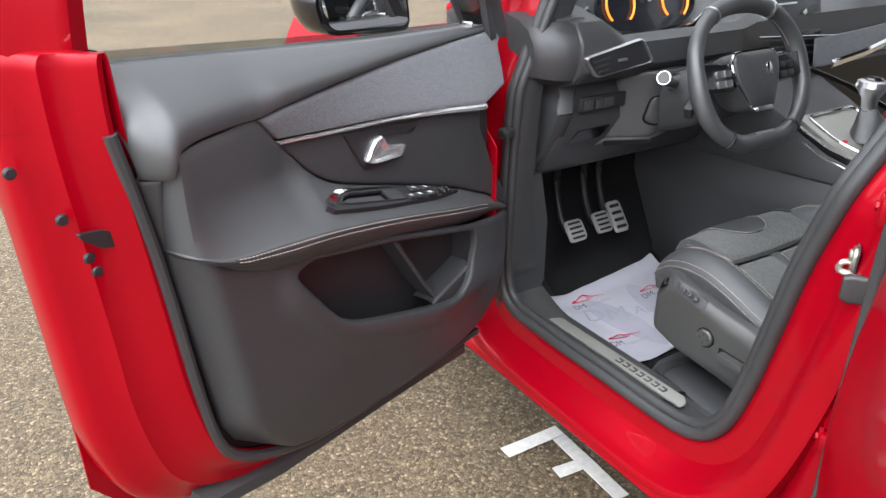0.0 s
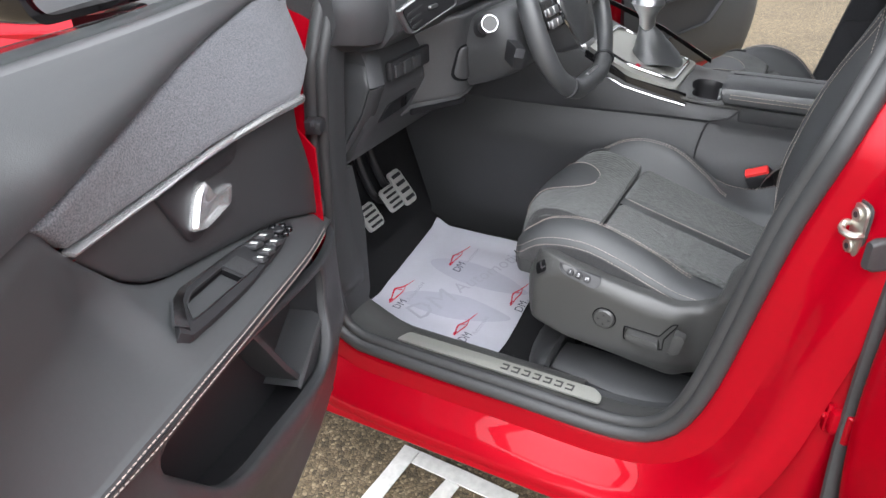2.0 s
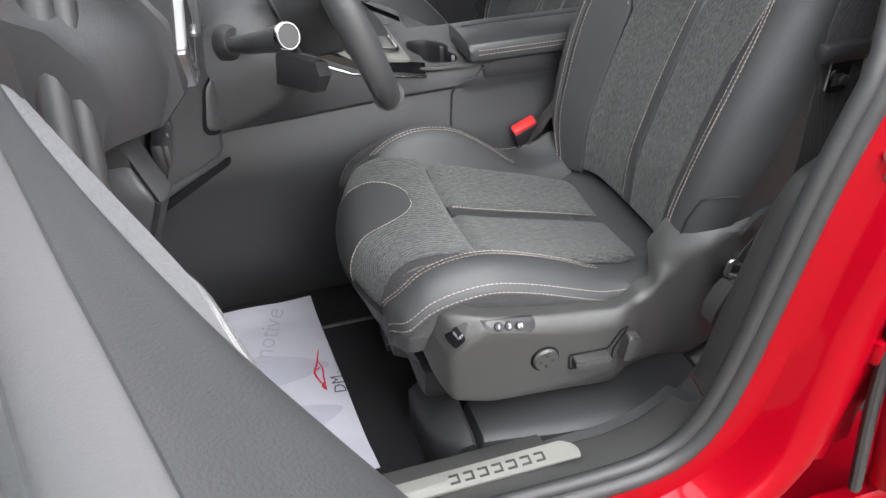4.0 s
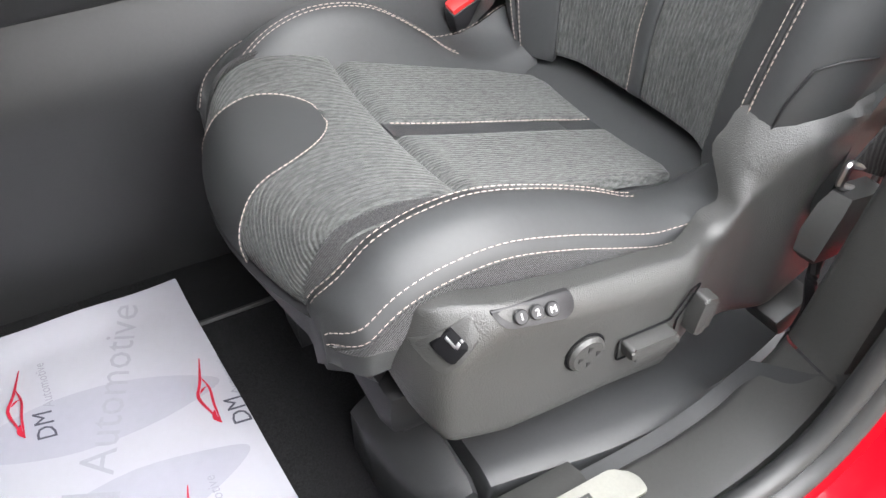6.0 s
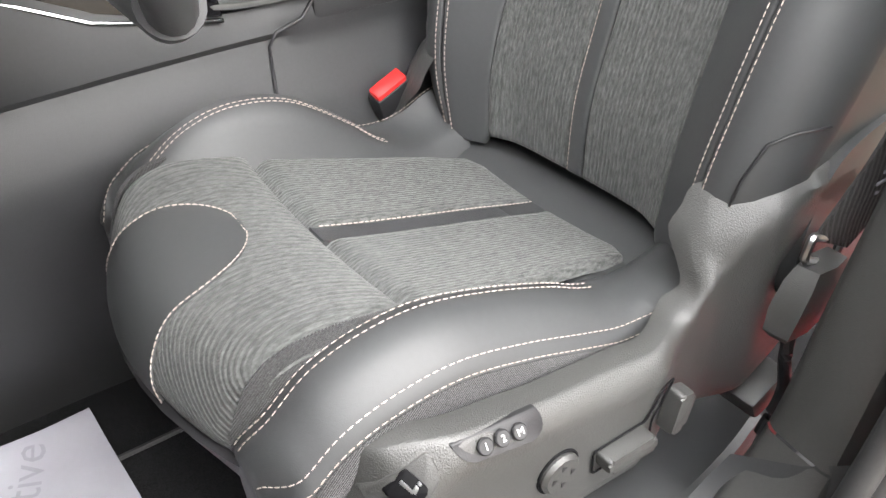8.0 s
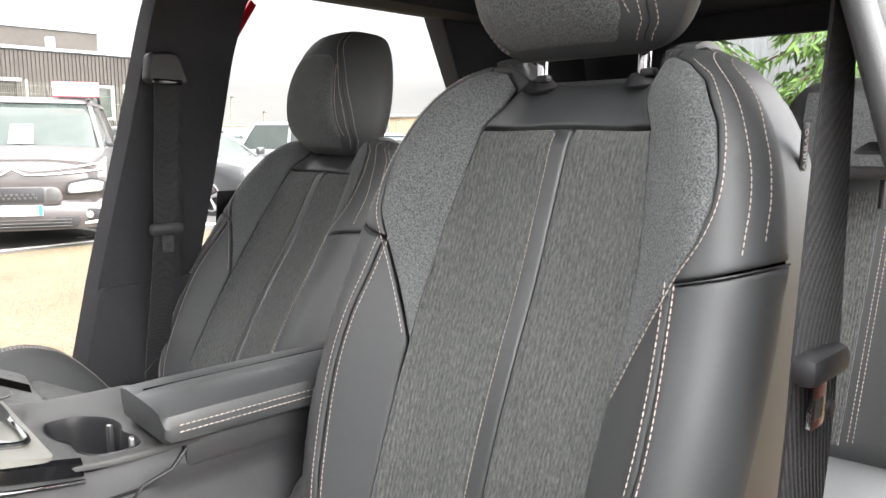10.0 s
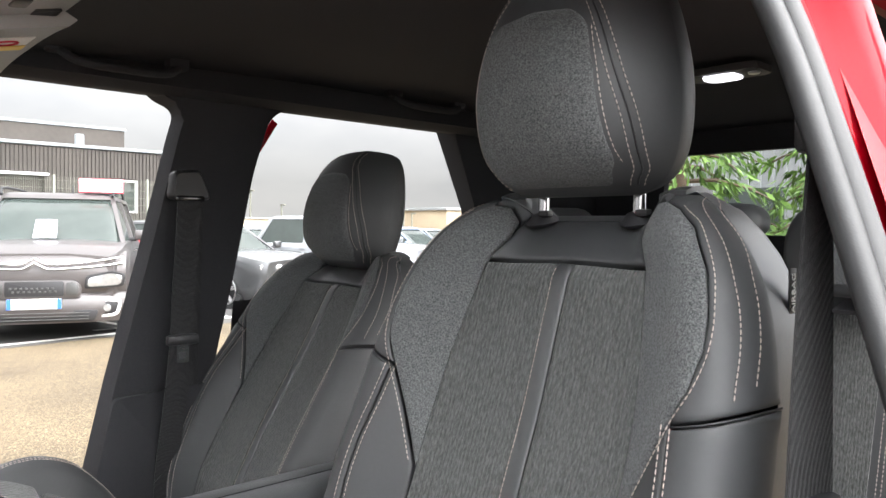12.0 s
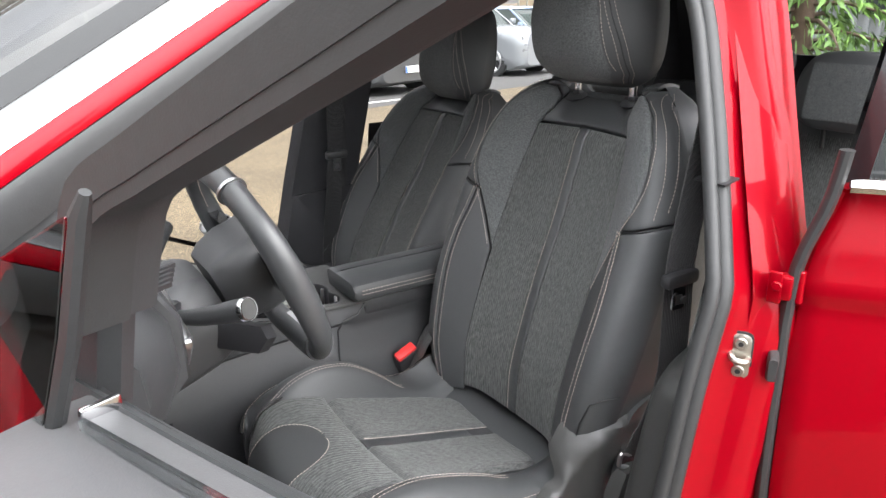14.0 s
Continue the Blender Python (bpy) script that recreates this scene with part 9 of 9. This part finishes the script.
for k in range(3):
    part("intake_slat", moved(box((0, yf + 0.046, 0.295 + 0.034 * k), (1.05, 0.012, 0.010), 0.003), VM), HARD, van)
vp = part("front_plate", vface(round_poly([(-0.26, 0.415), (0.26, 0.415), (0.26, 0.525), (-0.26, 0.525)], 0.006), yf + 0.055, 0.014, 0.002), WHITE, van, "white number plate with plain dark bars")
for k, w in ((-0.155, 0.045), (-0.06, 0.032), (-0.015, 0.032), (0.03, 0.032), (0.115, 0.034), (0.165, 0.034)):
    part("plate_bar", prism([(-k - w / 2, 0.44), (-k + w / 2, 0.44), (-k + w / 2, 0.50), (-k - w / 2, 0.50)], lambda a, b, d: VM @ Vector((a, yf + 0.0705 - 0.05 * (abs(a) / 0.9) ** 2 + d, b)), 0.001), INK_GREY, vp)
for k in (-0.238, 0.238):
    part("plate_band", vface([(k - 0.021, 0.416), (k + 0.021, 0.416), (k + 0.021, 0.524), (k - 0.021, 0.524)], yf + 0.0695, 0.001, 0), PLATE_BLUE, vp)
for sd in (-1, 1):
    fr = part("fog_frame", moved(tube([Vector((sd * (0.72 + a), yf + 0.0 - 0.09 + 0.02, 0.40 + b)) for a, b in round_poly([(-0.12, -0.09), (0.08, -0.075), (0.12, 0.08), (-0.06, 0.09)], 0.05)], 0.020, 8, closed=True), VM), WHITE, van, "white fog lamp surround")
    part("fog_hole", vface(round_poly([(sd * 0.62, 0.325), (sd * 0.79, 0.335), (sd * 0.82, 0.47), (sd * 0.67, 0.475)], 0.04), yf - 0.05, 0.025, 0.003), DARK, fr)
    part("fog_lens", moved(cyl((sd * 0.70, yf - 0.06, 0.40), (0, 1, 0), 0.04, 0.02, 16, 0.004), VM), LENS, fr)
    hl = part("main_lamp", vface(round_poly([(sd * 0.50, 0.64), (sd * 0.84, 0.66), (sd * 0.86, 0.76), (sd * 0.74, 0.79), (sd * 0.52, 0.74)], 0.03), yf - 0.035, 0.05, 0.012), LENS, van, "clear headlight in dark surround")
    part("lamp_bezel", vface(round_poly([(sd * 0.47, 0.62), (sd * 0.87, 0.64), (sd * 0.89, 0.775), (sd * 0.75, 0.81), (sd * 0.49, 0.76)], 0.03), yf - 0.04, 0.045, 0.008), DARK, hl)
    part("roof_bar", moved(tube(curve3([(sd * 0.64, 0.5, 1.70), (sd * 0.65, 0.42, 1.77), (sd * 0.65, -0.2, 1.80), (sd * 0.65, -1.3, 1.79), (sd * 0.64, -1.5, 1.72)], 24), 0.018, 8), VM), DARK, van, "black roof bar")
    for z0, dz in ((0.845, 0.0), (0.895, 0.02)):
        part("chrome_line", moved(tube(curve3([(sd * 0.86, yf - 0.17, z0 + 0.05 + dz), (sd * 0.6, yf - 0.05, z0 + 0.02 + dz * 0.5), (sd * 0.3, yf + 0.012, z0), (sd * 0.13, yf + 0.03, z0 - 0.004), (sd * 0.10, yf + 0.034, z0 + 0.006), (0, yf + 0.036, z0 + 0.062)], 30), 0.011, 8), VM), CHROME, van, "chrome line running into a chevron")
part("front_face", moved(loft([[Vector((x, yf - 0.20 * (abs(x) / 0.9) ** 3 + dy, z)) for z, dy in ((0.55, -0.04), (0.60, 0.0), (0.80, 0.0), (0.92, -0.02), (0.98, -0.09), (1.02, -0.20))] for x in [lerp(-0.885, 0.885, i / 16) for i in range(17)]]), VM), GREY_PAINT, van, "grey front panel")
part("windscreen_sheet", moved(prism([(-0.12, 0.0), (0.13, 0.0), (0.13, 0.32), (-0.10, 0.32)], lambda a, b, d: (a + 0.02, yf - 0.79 - 0.80 * b + d, 1.165 + 0.68 * b), 0.004), VM), PAPER, van, "paper price sheet behind the windscreen")
part("aerial", moved(tube([Vector((-0.16, 0.42, 1.73)), Vector((-0.16, 0.36, 1.83))], 0.008, 6), VM), DARK, van)
sign = thing("roof_sign", VM @ Vector((-0.52, 0.42, 1.72)), "red and white used-car sign on the van's roof", "sign")
part("panel", moved(box((-0.50, 0.45, 1.835), (0.54, 0.05, 0.19), 0.008), VM), SIGN_RED, sign, "red sign panel with white field")
part("white_field", moved(box((-0.50, 0.4765, 1.838), (0.525, 0.006, 0.165), 0.002), VM), WHITE, sign)
part("sign_words", letters("OCCASION", 0.100, VM @ Matrix.Translation((-0.50, 0.4870, 1.838)) @ pose(0, 0, 0, 90, 0, 180), 0.0), SIGN_RED, sign, "red capital letters")
part("sign_foot", moved(box((-0.50, 0.44, 1.735), (0.40, 0.06, 0.03), 0.005), VM), DARK, sign)

parked_car((11.6, -5.15), (-0.97, -0.25), 4.35, 1.80, 1.46, DARK_PAINT, "dark grey hatchback with red brake callipers", hood=0.95, screen=(0.34, -0.02), tail=(-0.72, -0.97), belt=0.95, calliper=True)
parked_car((14.6, -3.3), (-0.90, 0.43), 4.6, 1.82, 1.50, BLACK_PAINT, "black estate car parked behind the van", hood=0.98, screen=(0.34, 0.0), tail=(-0.86, -0.97), belt=0.96)
parked_car((13.1, -9.2), (-0.95, -0.31), 4.5, 1.86, 1.66, SILVER, "silver sport utility car with dark grille", hood=1.08, screen=(0.38, 0.05), tail=(-0.82, -0.97), belt=1.04, wheel_r=0.36)
parked_car((15.2, -12.6), (-0.93, -0.36), 4.3, 1.80, 1.48, PALE_BLUE, "pale blue car in the far row", hood=0.97, screen=(0.34, 0.0), tail=(-0.76, -0.97))
parked_car((18.2, -9.4), (-0.95, -0.3), 4.4, 1.80, 1.50, SILVER, "silver car standing in a far row", hood=0.97, screen=(0.34, 0.0), tail=(-0.76, -0.97))
parked_car((17.8, -15.8), (-0.9, -0.4), 4.4, 1.80, 1.50, SILVER, "silver car at the end of the row", hood=0.97, screen=(0.34, 0.0), tail=(-0.76, -0.97))
parked_car((1.9, -11.8), (0.3, 0.95), 4.3, 1.78, 1.47, DARK_PAINT, "dark car parked behind the red car", hood=0.97, screen=(0.34, 0.0), tail=(-0.76, -0.97))

# darker tarmac of the bays
TARMAC = shader("dark_bay_asphalt", (0.060, 0.058, 0.056), 0.85, var=0.3, scale=70, bump=0.7, bump_scale=180, big=0.2, big_scale=0.5)


def bays(u, v):
    y = lerp(9.0, -16.0, v)
    x = lerp(interp(y, [-16.0, -7.0, -2.75, 0.35, 2.5, 9.0], [11.0, 9.0, 7.9, 7.3, 6.6, 4.8]), 23.0, u)
    return Vector((x, y, gz(x) + 0.003))


single("bay_surface", grid(bays, 20, 30, 0.002), TARMAC, "dark patched asphalt of the parking bays", "road", kind="structure", smooth=0)

# painted bay lines and arrow marks
def bay_line(p, q, w, name="bay_line", label="worn white painted parking line"):
    p, q = Vector((p[0], p[1], 0)), Vector((q[0], q[1], 0))
    d = (q - p).normalized()
    s = Vector((-d.y, d.x, 0)) * w / 2
    n = max(2, int((q - p).length / 0.12))
    rnd = random.Random(int(p.x * 100) + 7)

    def f(u, v):
        c = p.lerp(q, u) + s * (2 * v - 1) * (1 + 0.10 * (rnd.random() - 0.5))
        return Vector((c.x, c.y, gz(c.x) + 0.008))
    return single(name, grid(f, n, 1, 0.003), ROADPAINT, label, "road marking", group="parking lines", kind="structure", smooth=0)


bay_line((7.6, 0.35), (8.1, -2.75), 0.10)
bay_line((8.1, -2.75), (13.2, -2.1), 0.10)
bay_line((8.5, -2.2), (9.2, -6.9), 0.10)
bay_line((8.85, -4.1), (14.0, -3.5), 0.10)
bay_line((9.2, -6.9), (14.6, -8.5), 0.10)
bay_line((6.9, 2.2), (7.6, 0.35), 0.10)
bay_line((7.35, 1.0), (7.62, 0.45), 0.16)
bay_line((-0.815, 0.75), (-0.635, 0.744), 0.040, "road_mark", "worn white painted letter mark on the asphalt")
bay_line((-0.655, 0.723), (-0.67, 0.47), 0.040, "road_mark", "worn white painted letter mark on the asphalt")
bay_line((-0.75, 0.62), (-0.684, 0.612), 0.036, "road_mark", "worn white painted letter mark on the asphalt")
bay_line((-0.375, 6.39), (-0.107, 5.70), 0.12)
bay_line((-2.6, 8.2), (-1.9, 6.6), 0.12)

# ---- timber-clad building, fence, far walls ----
TIMBER = shader("weathered_dark_timber", (0.056, 0.049, 0.043), 0.8, var=0.25, scale=8, bump=0.3, bump_scale=60, big=0.2, big_scale=0.8)
ROUGHCAST = shader("beige_wall_render", (0.42, 0.35, 0.25), 0.85, var=0.1, scale=12, bump=0.3, bump_scale=60, big=0.1, big_scale=0.4)
CLADDING = shader("grey_metal_cladding", (0.26, 0.28, 0.29), 0.5, var=0.06, scale=8, big=0.08, big_scale=0.5)
GALV = shader("galvanised_wire", (0.20, 0.205, 0.17), 0.5, metal=0.4, var=0.1, scale=30)
GRASS = shader("cut_grass", (0.075, 0.13, 0.022), 0.9, var=0.4, scale=30, bump=0.8, bump_scale=90, big=0.25, big_scale=2.0)


def block(bm, x0, x1, y0, y1, z0, z1):
    return box(((x0 + x1) / 2, (y0 + y1) / 2, (z0 + z1) / 2), (x1 - x0, y1 - y0, z1 - z0), 0.0, bm=bm)


shed = thing("timber_building", (28, -3, gz(28)), "dark timber-clad building with a flat roof", "building")
wb = bmesh.new()
for y0, y1, z0, z1 in ((-10.0, -7.75, -0.5, 3.45), (-7.75, -7.0, -0.5, 1.55), (-7.75, -7.0, 2.55, 3.45), (-7.0, -5.1, -0.5, 3.45), (-5.1, -2.9, 2.58, 3.45), (-5.1, -2.9, -0.5, 0.4), (-2.9, 8.0, -0.5, 3.45)):
    block(wb, 23.0, 23.4, y0, y1, z0, z1)
block(wb, 23.4, 32.0, -10.0, -9.6, -0.5, 3.45)
block(wb, 23.4, 32.0, 7.6, 8.0, -0.5, 3.45)
part("wall", wb, TIMBER, shed, "dark vertical timber cladding")
cl = bmesh.new()
rnd = random.Random(4)
yb = -10.0
while yb < 8.0:
    low = 2.62 if -5.12 < yb < -2.88 or -7.77 < yb < -6.98 else -0.5
    block(cl, 22.965 - 0.01 * rnd.random(), 23.0, yb, yb + 0.085, low, 3.45)
    yb += 0.11
part("cladding", cl, TIMBER, shed, "narrow upright cladding boards")["kind"] = "stuff"
part("roof_edge", box((27.6, -1.0, 3.52), (9.4, 18.2, 0.10), 0.02), CLADDING, shed, "pale metal roof edge")
ub = bmesh.new()
block(ub, 24.6, 31.0, -7.9, 7.0, 3.5, 4.30)
part("upper_block", ub, TIMBER, shed, "set-back timber upper storey")
part("upper_edge", box((27.8, -0.45, 4.34), (6.5, 15.0, 0.09), 0.02), CLADDING, shed)
part("vent_cowl", cyl((23.9, -6.3, 3.55), (0, 0, 1), 0.14, 0.45, 14, 0.03), CLADDING, shed, "round roof vent")
wd = part("window", box((23.12, -7.375, 2.05), (0.06, 0.72, 0.98), 0.01), CARGLASS, shed, "small window with pale frame")
part("window_frame", loft([[Vector((x, -7.375 + a * k, 2.05 + b * k2)) for a, b in ((-0.38, -0.51), (0.38, -0.51), (0.38, 0.51), (-0.38, 0.51))] for x, k, k2 in ((22.97, 1.0, 1.0), (22.94, 1.0, 1.0), (22.94, 0.86, 0.9), (23.1, 0.86, 0.9))], caps=False), WHITE, wd, "white frame")
gd = part("gate_door", box((23.15, -4.0, 1.5), (0.06, 2.15, 2.2), 0.01), TIMBER, shed, "wide dark door under a pale lintel")
part("lintel", box((22.95, -4.0, 2.62), (0.10, 2.4, 0.08), 0.01), WHITE, gd)

fence = thing("mesh_fence", (20.0, -2.0, gz(20)), "pale welded mesh fence before the timber building", "fence")
for k in range(7):
    part("post", box((20.0, -9.4 + 2.4 * k, 1.02), (0.06, 0.06, 2.84), 0.008), GALV, fence)
fm = bmesh.new()
for k in range(288):
    box((20.0, -9.4 + 0.05 * k, 1.02), (0.006, 0.006, 2.75), bm=fm)
for k in range(14):
    box((19.995, -2.2, -0.30 + 0.20 * k), (0.008, 14.4, 0.008), bm=fm)
part("wire_mesh", fm, GALV, fence, "welded wire grid")["kind"] = "stuff"

wall_far = thing("boundary_wall", (42, -24, gz(42)), "long beige boundary wall in the distance", "wall")
part("wall", box((42.0, -15.5, 0.6), (0.4, 27.0, 2.1), 0.02), ROUGHCAST, wall_far)
part("coping", box((42.0, -15.5, 1.68), (0.6, 27.2, 0.10), 0.02), CLADDING, wall_far)
house = thing("far_building", (47, -46, gz(47)), "low beige building in the distance", "building")
part("wall", box((50.0, -47.5, 1.2), (6.0, 9.0, 3.2), 0.02), ROUGHCAST, house)
part("roof", box((50.0, -47.5, 2.9), (6.4, 9.4, 0.25), 0.03), CLADDING, house)
for k in range(3):
    part("window", box((46.98, -50.0 + 2.4 * k, 1.3), (0.08, 1.1, 1.0), 0.01), CARGLASS, house)
for x, y, z in ((45, -23.0, 3.6), (45, -25.4, 2.7), (45, -36.5, 2.6), (47, -39.0, 2.4)):
    post = thing("lamp_post", (x, y, gz(x)), "thin grey pole standing far off", "pole", group="far poles")
    part("shaft", tube([Vector((x, y, gz(x))), Vector((x, y, z))], [0.09, 0.05], 8), GALV, post)
    part("head", box((x - 0.2, y, z), (0.5, 0.16, 0.10), 0.03), GALV, post)

hedge_z = lambda x, y: gz(x) + 0.02 * noise.noise(Vector((x * 0.8, y * 0.8, 0)))
single("grass_verge", grid(lambda u, v: Vector((lerp(13.6, 19.8, u), lerp(-2.6, 12.0, v), hedge_z(lerp(13.6, 19.8, u), lerp(-2.6, 12.0, v)) + 0.04)), 30, 50, 0.05), GRASS, "green grass verge along the car park", "grass", kind="structure")

hall = thing("grey_hall", (8, -20, gz(8)), "grey metal-clad hall behind the tree", "building")
part("wall", box((9.0, -21.0, 2.6), (20.0, 5.0, 6.0), 0.02), CLADDING, hall, "ribbed grey metal wall")
rb = bmesh.new()
for k in range(60):
    box((-0.8 + 0.33 * k, -18.46, 2.6), (0.10, 0.08, 6.0), bm=rb)
part("wall_ribs", rb, CLADDING, hall)["kind"] = "stuff"
part("roof_edge", box((9.0, -21.0, 5.7), (20.3, 5.3, 0.25), 0.03), DARK, hall)
for k in range(3):
    part("window", box((5.0 + 3.0 * k, -18.44, 1.6), (1.8, 0.10, 1.4), 0.02), CARGLASS, hall)

# ---- conifer seen through the rear window ----
LEAF = bpy.data.materials.new("bright_conifer_foliage")
LEAF.use_nodes = True
ln, ll = LEAF.node_tree.nodes, LEAF.node_tree.links
lg, lr = ln.new("ShaderNodeNewGeometry"), ln.new("ShaderNodeValToRGB")
lr.color_ramp.elements[0].color, lr.color_ramp.elements[1].color = (0.035, 0.075, 0.018, 1), (0.16, 0.30, 0.06, 1)
ll.new(lg.outputs["Random Per Island"], lr.inputs[0])
ll.new(lr.outputs[0], ln["Principled BSDF"].inputs["Base Color"])
ln["Principled BSDF"].inputs["Roughness"].default_value = 0.7
ln["Principled BSDF"].inputs["Subsurface Weight"].default_value = 0.0
BARK = shader("brown_bark", (0.10, 0.07, 0.05), 0.9, var=0.3, scale=30, bump=0.8, bump_scale=60)


def conifer(x, y, h, label, seed, low=0.3):
    rnd = random.Random(seed)
    t = thing("conifer", (x, y, gz(x)), label, "tree")
    z0 = gz(x)
    part("trunk", tube([Vector((x, y, z0)), Vector((x + 0.05, y, z0 + h * 0.5)), Vector((x, y, z0 + h))], [0.16, 0.09, 0.02], 10), BARK, t, "brown tapered trunk")
    V, F = [], []
    tips = []
    for k in range(64):
        f = k / 64
        z = z0 + lerp(low, h * 0.96, f)
        R = lerp(1.75, 0.25, f ** 0.8) * rnd.uniform(0.75, 1.12)
        a = k * 2.4 + rnd.uniform(-0.3, 0.3)
        tips.append((z, R, a))
    lb = bmesh.new()
    for z, R, a in tips:
        pts = [Vector((x + math.cos(a) * R * s, y + math.sin(a) * R * s, z + 0.18 * R * s - 0.42 * R * s * s)) for s in (0.0, 0.35, 0.7, 1.0)]
        tube(pts, [0.03, 0.022, 0.014, 0.006], 5, bm=lb)
        for i in range(90):
            s = rnd.uniform(0.18, 1.04)
            p = Vector((x + math.cos(a) * R * s, y + math.sin(a) * R * s, z + 0.18 * R * s - 0.42 * R * s * s))
            side = Vector((-math.sin(a), math.cos(a), 0)) * rnd.uniform(-1, 1) * (0.08 + 0.26 * (1 - s * 0.6))
            p += side + Vector((0, 0, rnd.uniform(-0.05, 0.05)))
            d = Vector((math.cos(a) * 0.5 + rnd.uniform(-0.5, 0.5), math.sin(a) * 0.5 + rnd.uniform(-0.5, 0.5), rnd.uniform(-1.0, -0.15))).normalized()
            l, w = rnd.uniform(0.10, 0.24), rnd.uniform(0.012, 0.026)
            q = d.cross(Vector((rnd.uniform(-1, 1), rnd.uniform(-1, 1), rnd.uniform(-1, 1)))).normalized() * w
            n0 = len(V)
            V.extend([p, p + d * l * 0.4 + q, p + d * l, p + d * l * 0.4 - q])
            F.append((n0, n0 + 1, n0 + 2, n0 + 3))
    part("limbs", lb, BARK, t, "thin drooping limbs")["kind"] = "stuff"
    me = bpy.data.meshes.new("crown")
    me.from_pydata([tuple(v) for v in V], [], F)
    me.materials.append(LEAF)
    cr = new("crown", me)
    cr.parent = t
    cr.matrix_parent_inverse = world_of(t).inverted()
    cr["label"], cr["kind"] = "drooping bright green needle sprays", "stuff"
    return t


conifer(3.5, -7.1, 4.2, "young conifer with drooping bright green sprays", 3)
conifer(2.2, -8.6, 4.6, "dark green conifer beside the car park", 5)


# ---- ground ----
def gravel_asphalt():
    mat = bpy.data.materials.new("exposed_stone_asphalt")
    mat.use_nodes = True
    nd, lk = mat.node_tree.nodes, mat.node_tree.links
    b = nd["Principled BSDF"]
    co, vo, vo2, rp, ns, mx = nd.new("ShaderNodeTexCoord"), nd.new("ShaderNodeTexVoronoi"), nd.new("ShaderNodeTexVoronoi"), nd.new("ShaderNodeValToRGB"), nd.new("ShaderNodeTexNoise"), nd.new("ShaderNodeMix")
    vo.inputs["Scale"].default_value, vo2.inputs["Scale"].default_value = 125, 125
    vo2.feature = "DISTANCE_TO_EDGE"
    lk.new(co.outputs["Object"], vo.inputs["Vector"])
    lk.new(co.outputs["Object"], vo2.inputs["Vector"])
    sp = nd.new("ShaderNodeSeparateColor")
    lk.new(vo.outputs["Color"], sp.inputs[0])
    lk.new(sp.outputs[0], rp.inputs[0])
    e = rp.color_ramp.elements
    e[0].position, e[0].color = 0.0, (0.067, 0.049, 0.028, 1)
    e[1].position, e[1].color = 1.0, (0.366, 0.286, 0.176, 1)
    for p, c in ((0.3, (0.122, 0.089, 0.048)), (0.55, (0.159, 0.122, 0.072)), (0.8, (0.201, 0.148, 0.084)), (0.92, (0.256, 0.196, 0.120))):
        k = rp.color_ramp.elements.new(p)
        k.color = (*c, 1)
    ns.inputs["Scale"].default_value, ns.inputs["Detail"].default_value = 0.8, 6
    lk.new(co.outputs["Object"], ns.inputs["Vector"])
    mr = nd.new("ShaderNodeMapRange")
    mr.inputs["From Min"].default_value, mr.inputs["From Max"].default_value = 0.3, 0.7
    mr.inputs["To Min"].default_value, mr.inputs["To Max"].default_value = 0.62, 1.02
    lk.new(ns.outputs[0], mr.inputs["Value"])
    edge = nd.new("ShaderNodeMapRange")
    edge.inputs["From Min"].default_value, edge.inputs["From Max"].default_value = 0.0, 0.09
    edge.inputs["To Min"].default_value, edge.inputs["To Max"].default_value = 0.22, 1.0
    lk.new(vo2.outputs["Distance"], edge.inputs["Value"])
    m1 = nd.new("ShaderNodeMath")
    m1.operation = "MULTIPLY"
    lk.new(edge.outputs[0], m1.inputs[0])
    lk.new(mr.outputs[0], m1.inputs[1])
    mx.data_type, mx.blend_type = "RGBA", "MULTIPLY"
    mx.inputs[0].default_value = 1.0
    lk.new(rp.outputs[0], mx.inputs[6])
    lk.new(m1.outputs[0], mx.inputs[7])
    lk.new(mx.outputs[2], b.inputs["Base Color"])
    bp = nd.new("ShaderNodeBump")
    bp.inputs["Strength"].default_value, bp.inputs["Distance"].default_value = 0.9, 0.004
    lk.new(vo2.outputs["Distance"], bp.inputs["Height"])
    lk.new(bp.outputs[0], b.inputs["Normal"])
    b.inputs["Roughness"].default_value = 0.8
    return mat


ASPHALT = gravel_asphalt()
bm = bmesh.new()
xs = [-400, -40, -8, 0, 1.4, 3, 6, 10, 14, 18, 40, 120, 400]
ys = [-400, -120, -40, -16, -8, -3, 0, 3, 8, 16, 40, 120, 400]
gv = [[bm.verts.new((x, y, 0)) for y in ys] for x in xs]
for i in range(12):
    for j in range(12):
        bm.faces.new((gv[i][j], gv[i + 1][j], gv[i + 1][j + 1], gv[i][j + 1]))
for v in bm.verts:
    v.co.z = gz(v.co.x)
ground = single("ground", bm, ASPHALT, "worn car park asphalt with exposed tan stones", "ground", kind="structure", smooth=0)
